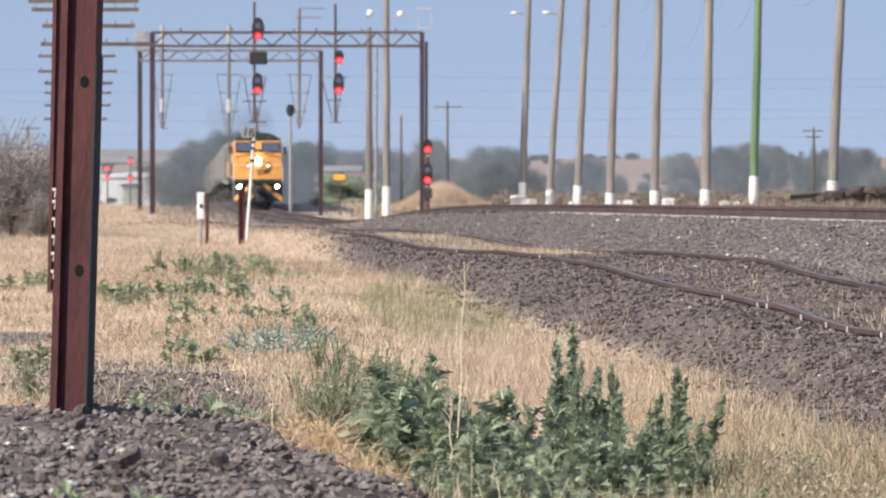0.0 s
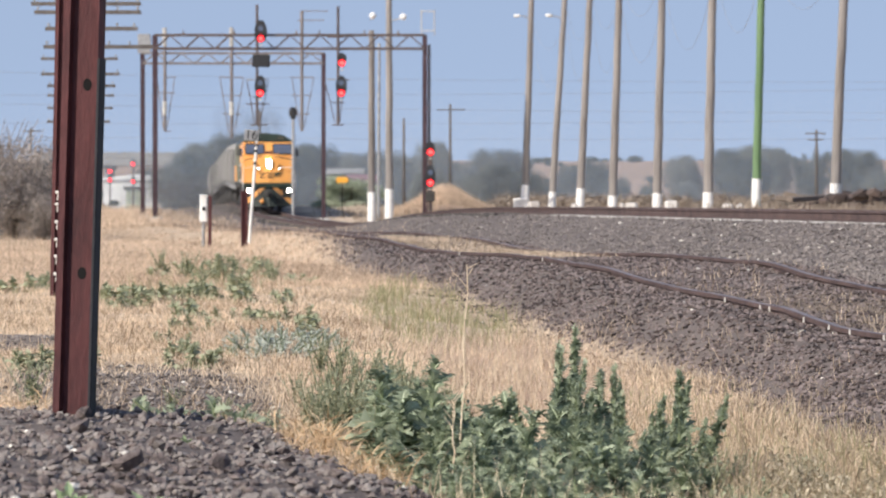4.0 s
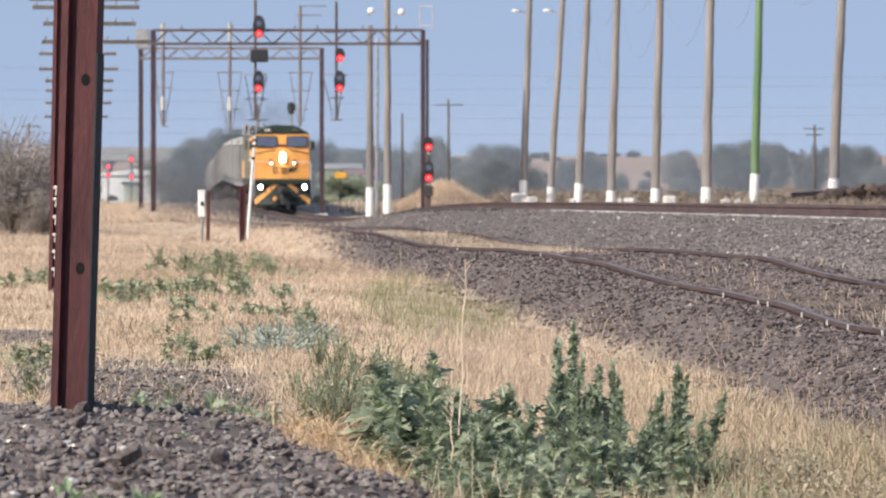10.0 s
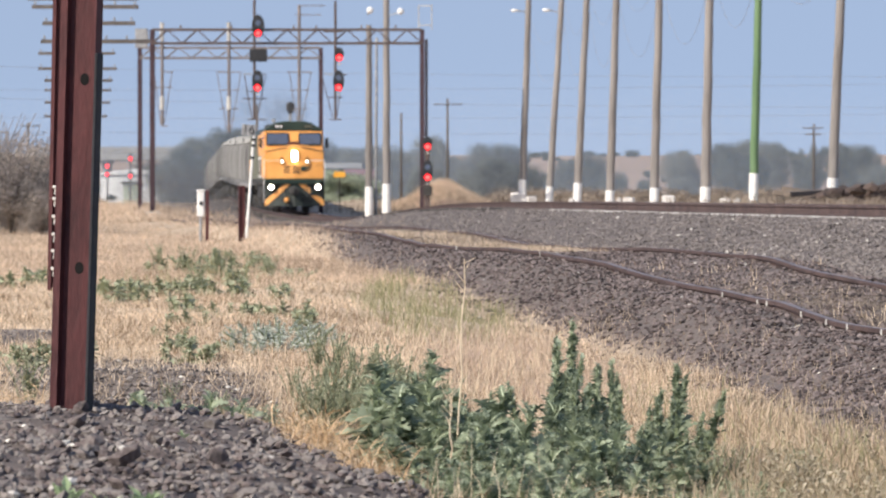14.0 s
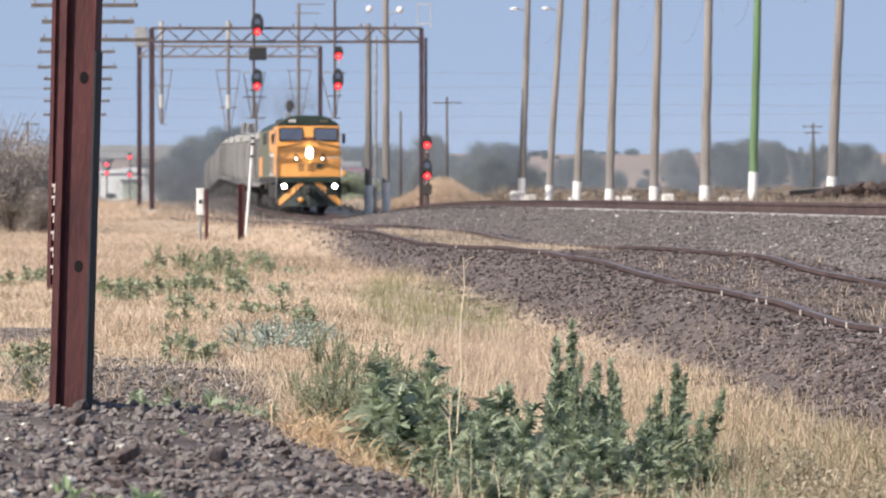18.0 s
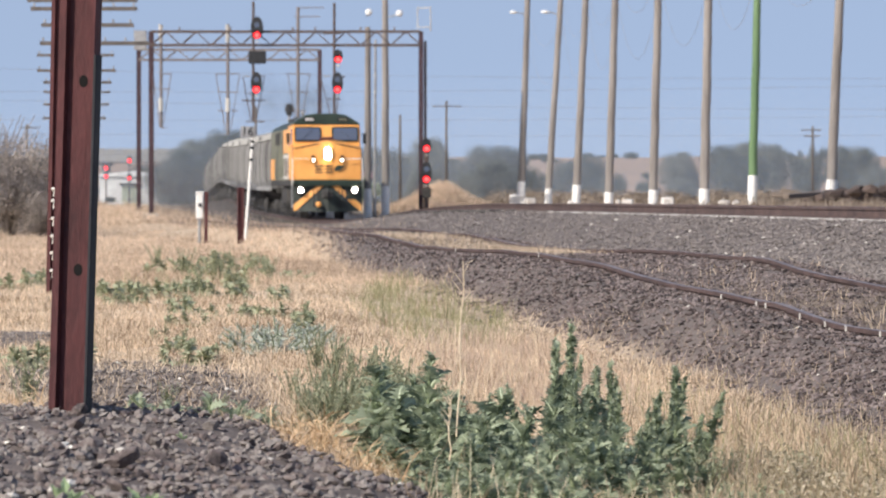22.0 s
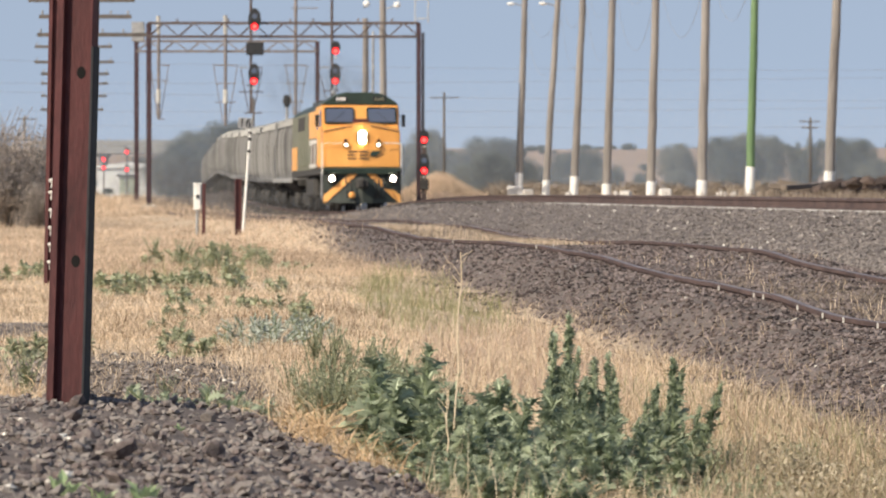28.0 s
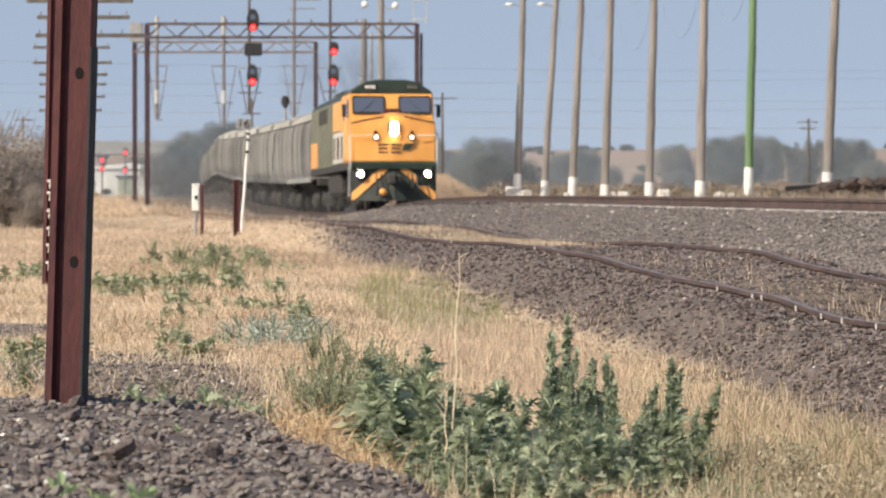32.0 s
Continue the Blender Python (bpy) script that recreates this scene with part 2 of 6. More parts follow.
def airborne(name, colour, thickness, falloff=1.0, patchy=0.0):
    """Translucent dust, smoke or imitated haze: thickest in the middle of its piece and gone at the rim."""
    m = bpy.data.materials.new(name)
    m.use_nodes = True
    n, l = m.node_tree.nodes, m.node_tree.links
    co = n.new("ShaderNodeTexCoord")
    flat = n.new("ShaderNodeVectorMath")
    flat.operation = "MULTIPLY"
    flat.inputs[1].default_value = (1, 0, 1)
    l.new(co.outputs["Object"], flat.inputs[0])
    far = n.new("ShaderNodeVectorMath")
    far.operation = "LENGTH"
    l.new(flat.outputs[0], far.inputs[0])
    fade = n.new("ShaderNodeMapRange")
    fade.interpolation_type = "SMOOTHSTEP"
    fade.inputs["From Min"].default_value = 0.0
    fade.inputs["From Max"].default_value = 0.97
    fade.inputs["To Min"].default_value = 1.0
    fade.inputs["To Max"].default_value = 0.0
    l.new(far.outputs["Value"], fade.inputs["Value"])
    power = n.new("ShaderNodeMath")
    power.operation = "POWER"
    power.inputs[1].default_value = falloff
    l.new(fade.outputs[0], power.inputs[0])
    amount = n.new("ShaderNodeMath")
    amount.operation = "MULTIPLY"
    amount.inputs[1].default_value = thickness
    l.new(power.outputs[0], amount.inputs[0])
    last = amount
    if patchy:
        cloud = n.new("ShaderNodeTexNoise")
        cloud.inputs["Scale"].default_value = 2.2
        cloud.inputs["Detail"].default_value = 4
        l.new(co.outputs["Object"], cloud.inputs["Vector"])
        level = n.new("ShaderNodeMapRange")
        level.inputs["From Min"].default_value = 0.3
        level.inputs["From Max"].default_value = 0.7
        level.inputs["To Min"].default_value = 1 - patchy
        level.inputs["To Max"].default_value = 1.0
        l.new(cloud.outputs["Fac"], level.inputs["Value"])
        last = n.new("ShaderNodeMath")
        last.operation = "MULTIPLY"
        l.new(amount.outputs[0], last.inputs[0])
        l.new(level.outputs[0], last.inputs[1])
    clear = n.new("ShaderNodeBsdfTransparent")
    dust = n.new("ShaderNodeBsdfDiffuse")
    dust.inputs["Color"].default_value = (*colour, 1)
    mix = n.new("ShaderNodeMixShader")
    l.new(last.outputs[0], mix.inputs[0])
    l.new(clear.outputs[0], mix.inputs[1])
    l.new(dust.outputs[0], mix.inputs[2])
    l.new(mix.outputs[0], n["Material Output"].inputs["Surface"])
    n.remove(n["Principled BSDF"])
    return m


# atmospheric haze imitated by a thin blue-grey diffuse colour
M_HAZE = airborne("haze_veil", (0.38, 0.45, 0.55), 0.15, 0.6)
# dust colour darkened to stand in for shade under the train
M_DUST = airborne("dust_and_train_shade", (0.12, 0.122, 0.13), 0.42, 0.8, 0.6)
M_SMOKE = airborne("diesel_exhaust", (0.11, 0.11, 0.115), 0.30, 0.9, 0.6)
M_SIGN = material("yellow_sign_face", (0.75, 0.32, 0.03), (0.92, 0.46, 0.06), 4, 0.5)

M_GLASS = bpy.data.materials.new("sky_toned_windscreen")
M_GLASS.use_nodes = True
g = M_GLASS.node_tree.nodes["Principled BSDF"]
# sky reflection is put into the base colour as a lighter blue
g.inputs["Base Color"].default_value = (0.085, 0.105, 0.155, 1)
g.inputs["Roughness"].default_value = 0.06
g.inputs["Specular IOR Level"].default_value = 0.8


def ground_material():
    """Dry soil and litter under the grass, dark ballast fines along the tracks, by the painted zone."""
    m = bpy.data.materials.new("ground")
    m.use_nodes = True
    t = m.node_tree
    n, l = t.nodes, t.links
    co = n.new("ShaderNodeTexCoord")

    def noisy(scale, dark, light, detail=6):
        a = n.new("ShaderNodeTexNoise")
        a.inputs["Scale"].default_value = scale
        a.inputs["Detail"].default_value = detail
        a.inputs["Roughness"].default_value = 0.7
        l.new(co.outputs["Object"], a.inputs["Vector"])
        r = n.new("ShaderNodeValToRGB")
        r.color_ramp.elements[0].position = 0.3
        r.color_ramp.elements[1].position = 0.72
        r.color_ramp.elements[0].color = (*dark, 1)
        r.color_ramp.elements[1].color = (*light, 1)
        l.new(a.outputs["Fac"], r.inputs[0])
        return a.outputs["Fac"], r.outputs[0]

    def mixed(fac, c1, c2):
        x = n.new("ShaderNodeMix")
        x.data_type = "RGBA"
        l.new(fac, x.inputs["Factor"])
        l.new(c1, x.inputs["A"])
        l.new(c2, x.inputs["B"])
        return x.outputs["Result"]

    _, soil = noisy(3.0, (0.37, 0.27, 0.18), (0.67, 0.53, 0.385))
    f2, stone = noisy(14.0, (0.04, 0.032, 0.032), (0.17, 0.135, 0.125), 8)
    _, far = noisy(0.02, (0.22, 0.15, 0.11), (0.40, 0.28, 0.20), 8)
    a1 = n.new("ShaderNodeAttribute")
    a1.attribute_name = "gravel"
    a2 = n.new("ShaderNodeAttribute")
    a2.attribute_name = "distance"
    c = mixed(a2.outputs["Fac"], soil, far)
    _, dusty = noisy(0.9, (0.10, 0.082, 0.072), (0.235, 0.195, 0.165), 7)
    half = n.new("ShaderNodeMix")
    half.data_type = "RGBA"
    half.inputs["Factor"].default_value = 0.45
    l.new(stone, half.inputs["A"])
    l.new(dusty, half.inputs["B"])
    c = mixed(a1.outputs["Fac"], c, half.outputs["Result"])
    b = n["Principled BSDF"]
    l.new(c, b.inputs["Base Color"])
    b.inputs["Roughness"].default_value = 0.95
    bp = n.new("ShaderNodeBump")
    bp.inputs["Strength"].default_value = 0.5
    bp.inputs["Distance"].default_value = 0.03
    l.new(f2, bp.inputs["Height"])
    l.new(bp.outputs[0], b.inputs["Normal"])
    return m


M_GROUND = ground_material()


# ---- the plan: two tracks and the ground ----
TRAIN_START, TRAIN_SPEED = 238.0, 3.256


def main_x(y):
    """The main line's centre: a wide curve that runs out nearly straight beyond 238 m."""
    y = np.asarray(y, float)
    e = 134.0 - y
    near = -1.485 + 0.106 * e + 0.000115 * e * e
    far = np.interp(y, (238, 262, 290, 338, 400, 520, 900), (-11.265, -13.02, -15.05, -18.85, -22.7, -28.8, -47.0))
    bend = np.interp(y, (128, 143, 170, 192, 238, 275), (0.0, -0.05, 0.0, 0.065, 0.15, 0.0))
    return np.where(e < -104, far, near) + bend


def siding_x(y):
    return main_x(y) - 7.0


def main_rail(y):
    return np.interp(y, (0, 60, 93, 103, 112, 121, 128, 135, 147, 163, 180, 196, 209, 219, 238, 250, 264, 276, 286, 298, 314, 340, 360, 900),
                     (0.84, 0.82, 0.82, 0.79, 0.71, 0.57, 0.41, 0.25, 0.10, 0.0, 0.035, 0.085, 0.14, 0.205, 0.35, 0.48, 0.66, 0.78, 0.81, 0.70, 0.36, 0.0, 0.0, 0.0))


def siding_rail(y):
    return np.interp(y, (0, 24, 28.3, 30.1, 31.1, 32.2, 33, 34.7, 38.2, 40.4, 45, 48, 52, 56, 59, 62, 67, 72, 76, 80, 89, 120, 200, 900),
                     (0.0, 0.01, 0.022, 0.031, 0.067, 0.122, 0.126, 0.157, 0.215, 0.287, 0.35, 0.34, 0.31, 0.29, 0.34, 0.39, 0.40, 0.41, 0.375, 0.335, 0.30, 0.16, 0.12, 0.12))


def siding_cant(y):
    """How far the siding's outer rail has been left higher than its inner one."""
    return np.interp(y, (0, 34, 37, 39.6, 42, 45.5, 50), (0.04, 0.045, 0.053, 0.095, 0.066, 0.02, 0.0))


def smooth(a, b, v):
    k = np.clip((np.asarray(v, float) - a) / (b - a), 0, 1)
    return k * k * (3 - 2 * k)


def ripple(x, y, size, seed=0.0):
    """A cheap rolling unevenness between about -1 and 1."""
    x, y = np.asarray(x, float) / size, np.asarray(y, float) / size
    return (np.sin(x * 1.9 + 1.3 * np.sin(y * 1.1 + seed) + seed) * np.cos(y * 2.3 + 0.9 * np.sin(x * 1.7 - seed))
            + 0.5 * np.sin(x * 4.7 - y * 3.1 + seed * 2) * np.cos(y * 5.3 + x * 1.3))/1.5


def heap(x, y):
    """1 inside the ballast heap in the foreground, 0 outside it."""
    edge = np.interp(y, (0, 12.4, 13.6, 15.2, 16.0, 16.5), (0.42, 0.34, 0.17, -0.32, -0.42, -0.6))
    return smooth(0.0, 0.36, edge + 0.06 * ripple(x, y, 0.25) - np.asarray(x, float)) * (1 - smooth(16.15, 16.6, y)) * smooth(8.5, 10.5, y) * smooth(-5.5, -4.5, x)


def patch(x, y):
    """1 on the old gravel track that crosses the grass."""
    x, y = np.asarray(x, float), np.asarray(y, float)
    e = ((x + 1.28 + 0.12 * (y - 18)) / (0.5 + 0.11 * np.maximum(y - 18, -1.5))) ** 2 + ((y - 20.0) / 4.2) ** 2
    e = np.minimum(e, ((x + 3.15) / 0.6) ** 2 + ((y - 27.4) / 1.7) ** 2)
    return 1 - smooth(0.6, 1.25, e + 0.3 * ripple(x, y, 0.5, 3))


def height(x, y):
    x, y = np.asarray(x, float), np.asarray(y, float)
    m, zs, zm = main_x(y), siding_rail(y), main_rail(y)
    low = np.clip(zs - 0.44, -0.32, 0) * smooth(-1.6, 1.6, x) * (1 - smooth(50, 70, y))
    field = low + 0.035 * ripple(x, y, 1.7) + 0.012 * ripple(x, y, 0.45, 2)
    field = field - 0.36 * np.exp(-((x - m) / 4.5) ** 2) * smooth(125, 145, y) * (1 - smooth(330, 380, y))
    side = np.abs(x - m + 7.0)
    u = x - m + 7.0
    siding = zs + siding_cant(y) * smooth(-0.6, 0.75, u) * (1 - smooth(1.3, 2.4, u)) - 0.064 - 0.42 * np.maximum(side - 1.25, 0) * 1.6 / (1.6 + 1.1 * np.maximum(toe_of(y) - 2.0, 0)) + 0.015 * ripple(x, y, 0.4, 1)
    off = np.abs(x - m)
    bank = zm - 0.195 - 0.17 * np.maximum(off - 1.55, 0) + 0.015 * ripple(x, y, 0.5, 5)
    right = np.where(x > m, np.minimum(zm - 0.3, 0.52) + 0.03 * ripple(x, y, 3), -9)
    z = np.maximum(np.maximum(field, siding), np.maximum(bank, right))
    z = np.maximum(z, (0.128 + 0.03 * ripple(x, y, 0.17, 8) + 0.012 * ripple(x, y, 0.07, 3)) * heap(x, y) + field)
    z = z + 1.5 * np.exp(-((x + 0.05) / 1.9) ** 2 - ((y - 215) / 9.0) ** 2)
    z = z + 0.25 * np.exp(-((x + 5.6) / 1.6) ** 2 - ((y - 262) / 9.0) ** 2)
    far = smooth(420, 1500, y)
    return z + far * (15.0 + 2.0 * ripple(x, y, 260, 4))


def toe_of(y):
    """How far the siding's ballast spreads from its centre, wider near the camera."""
    return 2.0 + 0.85 * (1 - smooth(19, 30, y)) - 1.25 * smooth(48, 80, y)


def gravel(x, y):
    """How far a spot is ballast, 0 to 1."""
    x, y = np.asarray(x, float), np.asarray(y, float)
    m = main_x(y)
    side, off = np.abs(x - m + 7.0), x - m
    a = (1 - smooth(-0.2, 0.2, side - toe_of(y) + 0.12 * ripple(x, y, 0.6))) * (1 - smooth(92, 115, y))
    b = smooth(-6.5, -6.0, off) * (1 - smooth(2.6, 3.2, off))
    return np.clip(np.maximum(np.maximum(a, b) * (1 - smooth(300, 500, y)), np.maximum(heap(x, y), 0.85 * patch(x, y))), 0, 1)


# ---- mesh helpers ----
def mesh_of(bm, name, mats, smooth_faces=False):
    me = bpy.data.meshes.new(name)
    bm.normal_update()
    bm.to_mesh(me)
    bm.free()
    for m in (mats if isinstance(mats, (list, tuple)) else [mats]):
        me.materials.append(m)
    if smooth_faces:
        me.polygons.foreach_set("use_smooth", [True] * len(me.polygons))
    return me


def part(name, bm, mats, parent, label="", smooth_faces=False):
    ob = new(name, mesh_of(bm, name, mats, smooth_faces))
    if parent:
        ob.parent = parent
    if label:
        ob["label"] = label
    return ob


def thing(name, label, category, m=None, group="", kind=""):
    ob = new(name)
    ob.empty_display_size = 0.1
    if m is not None:
        ob.matrix_basis = m
    return tagged(ob, label, category, group, kind)


def share(name, me, parent, m):
    """One more object on a mesh that others use too."""
    ob = new(name, me)
    ob.parent = parent
    ob.matrix_basis = m
    return ob


def arrays(name, verts, faces, mats, smooth_faces=False, index=None):
    """A mesh from number arrays: verts (n,3), faces (k,3 or 4)."""
    me = bpy.data.meshes.new(name)
    verts = np.ascontiguousarray(verts, np.float32)
    faces = np.ascontiguousarray(faces, np.int32)
    k = faces.shape[1]
    me.vertices.add(len(verts))
    me.vertices.foreach_set("co", verts.ravel())
    me.loops.add(faces.size)
    me.loops.foreach_set("vertex_index", faces.ravel())
    me.polygons.add(len(faces))
    me.polygons.foreach_set("loop_start", np.arange(0, faces.size, k, dtype=np.int32))
    for m in (mats if isinstance(mats, (list, tuple)) else [mats]):
        me.materials.append(m)
    if index is not None:
        me.polygons.foreach_set("material_index", np.ascontiguousarray(index, np.int32))
    me.polygons.foreach_set("use_smooth", np.full(len(faces), smooth_faces))
    me.update(calc_edges=True)
    return me


def box(bm, x0, x1, y0, y1, z0, z1, bevel=0.0, mat=0):
    r = bmesh.ops.create_cube(bm, size=1.0, matrix=Matrix.Translation(((x0 + x1) / 2, (y0 + y1) / 2, (z0 + z1) / 2))
                              @ Matrix.Diagonal((x1 - x0, y1 - y0, z1 - z0, 1)))
    fs = list({f for v in r["verts"] for f in v.link_faces})
    for f in fs:
        f.material_index = mat
    if bevel:
        es = list({e for v in r["verts"] for e in v.link_edges})
        r2 = bmesh.ops.bevel(bm, geom=es, offset=bevel, segments=1, affect="EDGES")
        for f in r2["faces"]:
            f.material_index = mat
    return bm


def rod(bm, p, q, r0, r1=None, sides=8, mat=0, caps=True):
    """A round or many-sided bar from p to q."""
    p, q = Vector(p), Vector(q)
    r1 = r0 if r1 is None else r1
    turn = (q - p).to_track_quat("Z", "Y").to_matrix().to_4x4()
    r = bmesh.ops.create_cone(bm, cap_ends=caps, segments=sides, radius1=r0, radius2=r1, depth=(q - p).length,
                              matrix=Matrix.Translation((p + q) / 2) @ turn)
    for f in {f for v in r["verts"] for f in v.link_faces}:
        f.material_index = mat
    return bm


def bar(bm, p, q, w, d, mat=0):
    """A square bar from p to q."""
    p, q = Vector(p), Vector(q)
    turn = (q - p).to_track_quat("Z", "Y").to_matrix().to_4x4()
    r = bmesh.ops.create_cube(bm, size=1.0, matrix=Matrix.Translation((p + q) / 2) @ turn @ Matrix.Diagonal((w, d, (q - p).length, 1)))
    for f in {f for v in r["verts"] for f in v.link_faces}:
        f.material_index = mat
    return bm


def tube(bm, pts, radii, sides=8):
    """One smooth bar through several points."""
    rings = []
    for k, p in enumerate(pts):
        way = Vector(pts[min(k + 1, len(pts) - 1)]) - Vector(pts[max(k - 1, 0)])
        way.normalize()
        side = way.cross(Vector((0, 0, 1) if abs(way.y) > 0.8 else (0, 1, 0))).normalized()
        other = way.cross(side)
        rings.append([bm.verts.new(Vector(p) + side * (radii[k] * math.cos(a)) + other * (radii[k] * math.sin(a))) for a in np.linspace(0, 2 * math.pi, sides + 1)[:-1]])
    for a, b in zip(rings, rings[1:]):
        for i in range(sides):
            bm.faces.new((a[i], a[(i + 1) % sides], b[(i + 1) % sides], b[i]))
    bm.faces.new(rings[0][::-1])
    bm.faces.new(rings[-1])
    return bm


def ball(bm, at, rx, ry, rz, level=2, mat=0):
    r = bmesh.ops.create_icosphere(bm, subdivisions=level, radius=1.0, matrix=Matrix.Translation(at) @ Matrix.Diagonal((rx, ry, rz, 1)))
    for f in {f for v in r["verts"] for f in v.link_faces}:
        f.material_index = mat
    return bm


def prism(bm, outline, y0, y1, mat=0):
    """An outline of (x, z) drawn out from y0 to y1."""
    a = [bm.verts.new((x, y0, z)) for x, z in outline]
    b = [bm.verts.new((x, y1, z)) for x, z in outline]
    k = len(a)
    fs = [bm.faces.new(a[::-1]), bm.faces.new(b)]
    for i in range(k):
        fs.append(bm.faces.new((a[i], a[(i + 1) % k], b[(i + 1) % k], b[i])))
    for f in fs:
        f.material_index = mat
    bmesh.ops.recalc_face_normals(bm, faces=fs)
    return bm


def B():
    return bmesh.new()


def ground_at(x, y):
    return float(height(x, y))


# ---- the ground, one sheet to the horizon ----
def build_ground():
    xs = np.concatenate([-np.geomspace(4500, 62, 26), np.arange(-60, -6, 1.5), np.arange(-6, 13, 0.16), np.arange(13, 60, 1.5), np.geomspace(62, 4500, 26)])
    ys = np.concatenate([-np.geomspace(4500, 66, 14), np.arange(-60, 9, 6.0), np.arange(9, 48, 0.16), np.arange(48, 130, 0.9), np.arange(130, 320, 2.5), np.geomspace(322, 4800, 46)])
    gx, gy = np.meshgrid(xs, ys)
    gz = height(gx, gy)
    v = np.stack([gx, gy, gz], -1).reshape(-1, 3)
    ny, nx = gx.shape
    i = np.arange(ny * nx).reshape(ny, nx)
    f = np.stack([i[:-1, :-1], i[:-1, 1:], i[1:, 1:], i[1:, :-1]], -1).reshape(-1, 4)
    me = arrays("ground", v, f, M_GROUND, True)
    for name, val in (("gravel", gravel(gx, gy)), ("distance", smooth(250, 600, gy))):
        at = me.attributes.new(name, "FLOAT", "POINT")
        at.data.foreach_set("value", np.ascontiguousarray(val.ravel(), np.float32))
    return tagged(new("ground", me), "dry grassland soil with dark ballast fines along the tracks", "ground", kind="structure")


build_ground()


# ---- the two tracks ----
def rail_mesh(name, centre, top, side, ys, shine):
    """A flat-bottomed rail swept along the track; the running surface is bright."""
    prof = [(-0.07, -0.165), (0.07, -0.165), (0.07, -0.150), (0.012, -0.132), (0.012, -0.045), (0.035, -0.035), (0.035, -0.004),
            (0.028, 0.0), (-0.028, 0.0), (-0.035, -0.004), (-0.035, -0.035), (-0.012, -0.045), (-0.012, -0.132), (-0.07, -0.150)]
    k = len(prof)
    cx, cz = centre(ys) + side, top(ys)
    v = np.empty((len(ys), k, 3))
    for j, (a, b) in enumerate(prof):
        v[:, j, 0], v[:, j, 1], v[:, j, 2] = cx + a, ys, cz + b
    i = np.arange(len(ys) * k).reshape(len(ys), k)
    f = np.stack([i[:-1], np.roll(i, -1, 1)[:-1], np.roll(i, -1, 1)[1:], i[1:]], -1)
    idx = np.zeros((len(ys) - 1, k), int)
    idx[:, 7] = 1
    return arrays(name, v.reshape(-1, 3), f.reshape(-1, 4), [M_RAILSIDE, shine], False, idx.ravel())


def wavy(top, amount, seed):
    def f(y):
        y = np.asarray(y, float)
        return top(y) + amount * (np.sin(y * 0.83 + seed) + 0.6 * np.sin(y * 1.9 + 2 * seed))
    return f


siding = thing("siding_track", "worn siding track with rusty rails sunk in brown ballast", "railway track", kind="structure")
mainline = thing("main_track", "raised main railway track with rusty rails on pale sleepers", "railway track", kind="structure")
siding_ys = np.concatenate([np.arange(14, 60, 0.3), np.arange(60, 330, 0.9)])
main_ys = np.arange(30, 700, 1.5)
for side in (-0.75, 0.75):
    ob = new("rail", rail_mesh("rail", siding_x, wavy(siding_rail if side < 0 else (lambda y: siding_rail(y) + siding_cant(y)), 0.005, side), side, siding_ys, M_RAILWORN))
    ob.parent = siding
    ob = new("rail", rail_mesh("rail", main_x, main_rail, side, main_ys, M_RAILTOP))
    ob.parent = mainline
tie = mesh_of(box(B(), -1.25, 1.25, -0.11, 0.11, -0.12, 0.0, 0.012), "sleeper", M_SLEEPER)
pale_tie = mesh_of(box(B(), -1.25, 1.25, -0.11, 0.11, -0.16, 0.0, 0.02), "sleeper", M_CONCRETE)
clip = mesh_of(box(B(), -0.006, 0.006, -0.012, 0.012, 0.0, 0.042, 0.002), "rail_clip", M_CLIP)
rng = random.Random(4)
for i in range(118):
    y = 20 + 0.68 * i
    turn = math.degrees(0.112) + rng.uniform(-2, 2)
    share("sleeper", tie, siding, pose(float(siding_x(y)), y, float(siding_rail(y)) - 0.168, 0, 0, turn))
for y in (28.62, 29.69, 30.38, 31.26, 32.54, 32.91, 34.37, 44.8, 52.1, 26.9):
    share("rail_clip", clip, siding, pose(float(siding_x(y)) - 0.75 - 0.040, y, float(siding_rail(y)) - 0.048, 0, 0, 6))
for i in range(230):
    y = 50 + 0.66 * i
    share("sleeper", pale_tie if y < 89 else tie, mainline, pose(float(main_x(y)), y, float(main_rail(y)) - 0.168, 0, 0, 6.0))


# ---- ballast ----
def stone_shape(seed):
    """A broken stone of about unit size."""
    r = np.random.RandomState(seed)
    bm = bmesh.new()
    bmesh.ops.create_icosphere(bm, subdivisions=1, radius=0.5)
    v = np.array([p.co for p in bm.verts])
    f = np.array([[p.index for p in q.verts] for q in bm.faces])
    bm.free()
    v *= r.uniform(0.42, 1.35, (len(v), 1))
    v *= np.array([1.25, 1.0, 0.72]) * r.uniform(0.85, 1.15, 3)
    return v, f


def chip_shape(seed):
    """A simpler stone for the farther ballast."""
    r = np.random.RandomState(seed)
    v = np.array([(0.5, 0, 0), (-0.5, 0, 0), (0, 0.5, 0), (0, -0.5, 0), (0, 0, 0.5), (0, 0, -0.5)], float)
    f = np.array([(0, 2, 4), (2, 1, 4), (1, 3, 4), (3, 0, 4), (2, 0, 5), (1, 2, 5), (3, 1, 5), (0, 3, 5)])
    v = (v + r.uniform(-0.16, 0.16, v.shape)) * np.array([1.35, 1.15, 0.85])
    return v, f


SHAPES = [stone_shape(s) for s in range(9)]
CHIPS = [chip_shape(s) for s in range(9)]


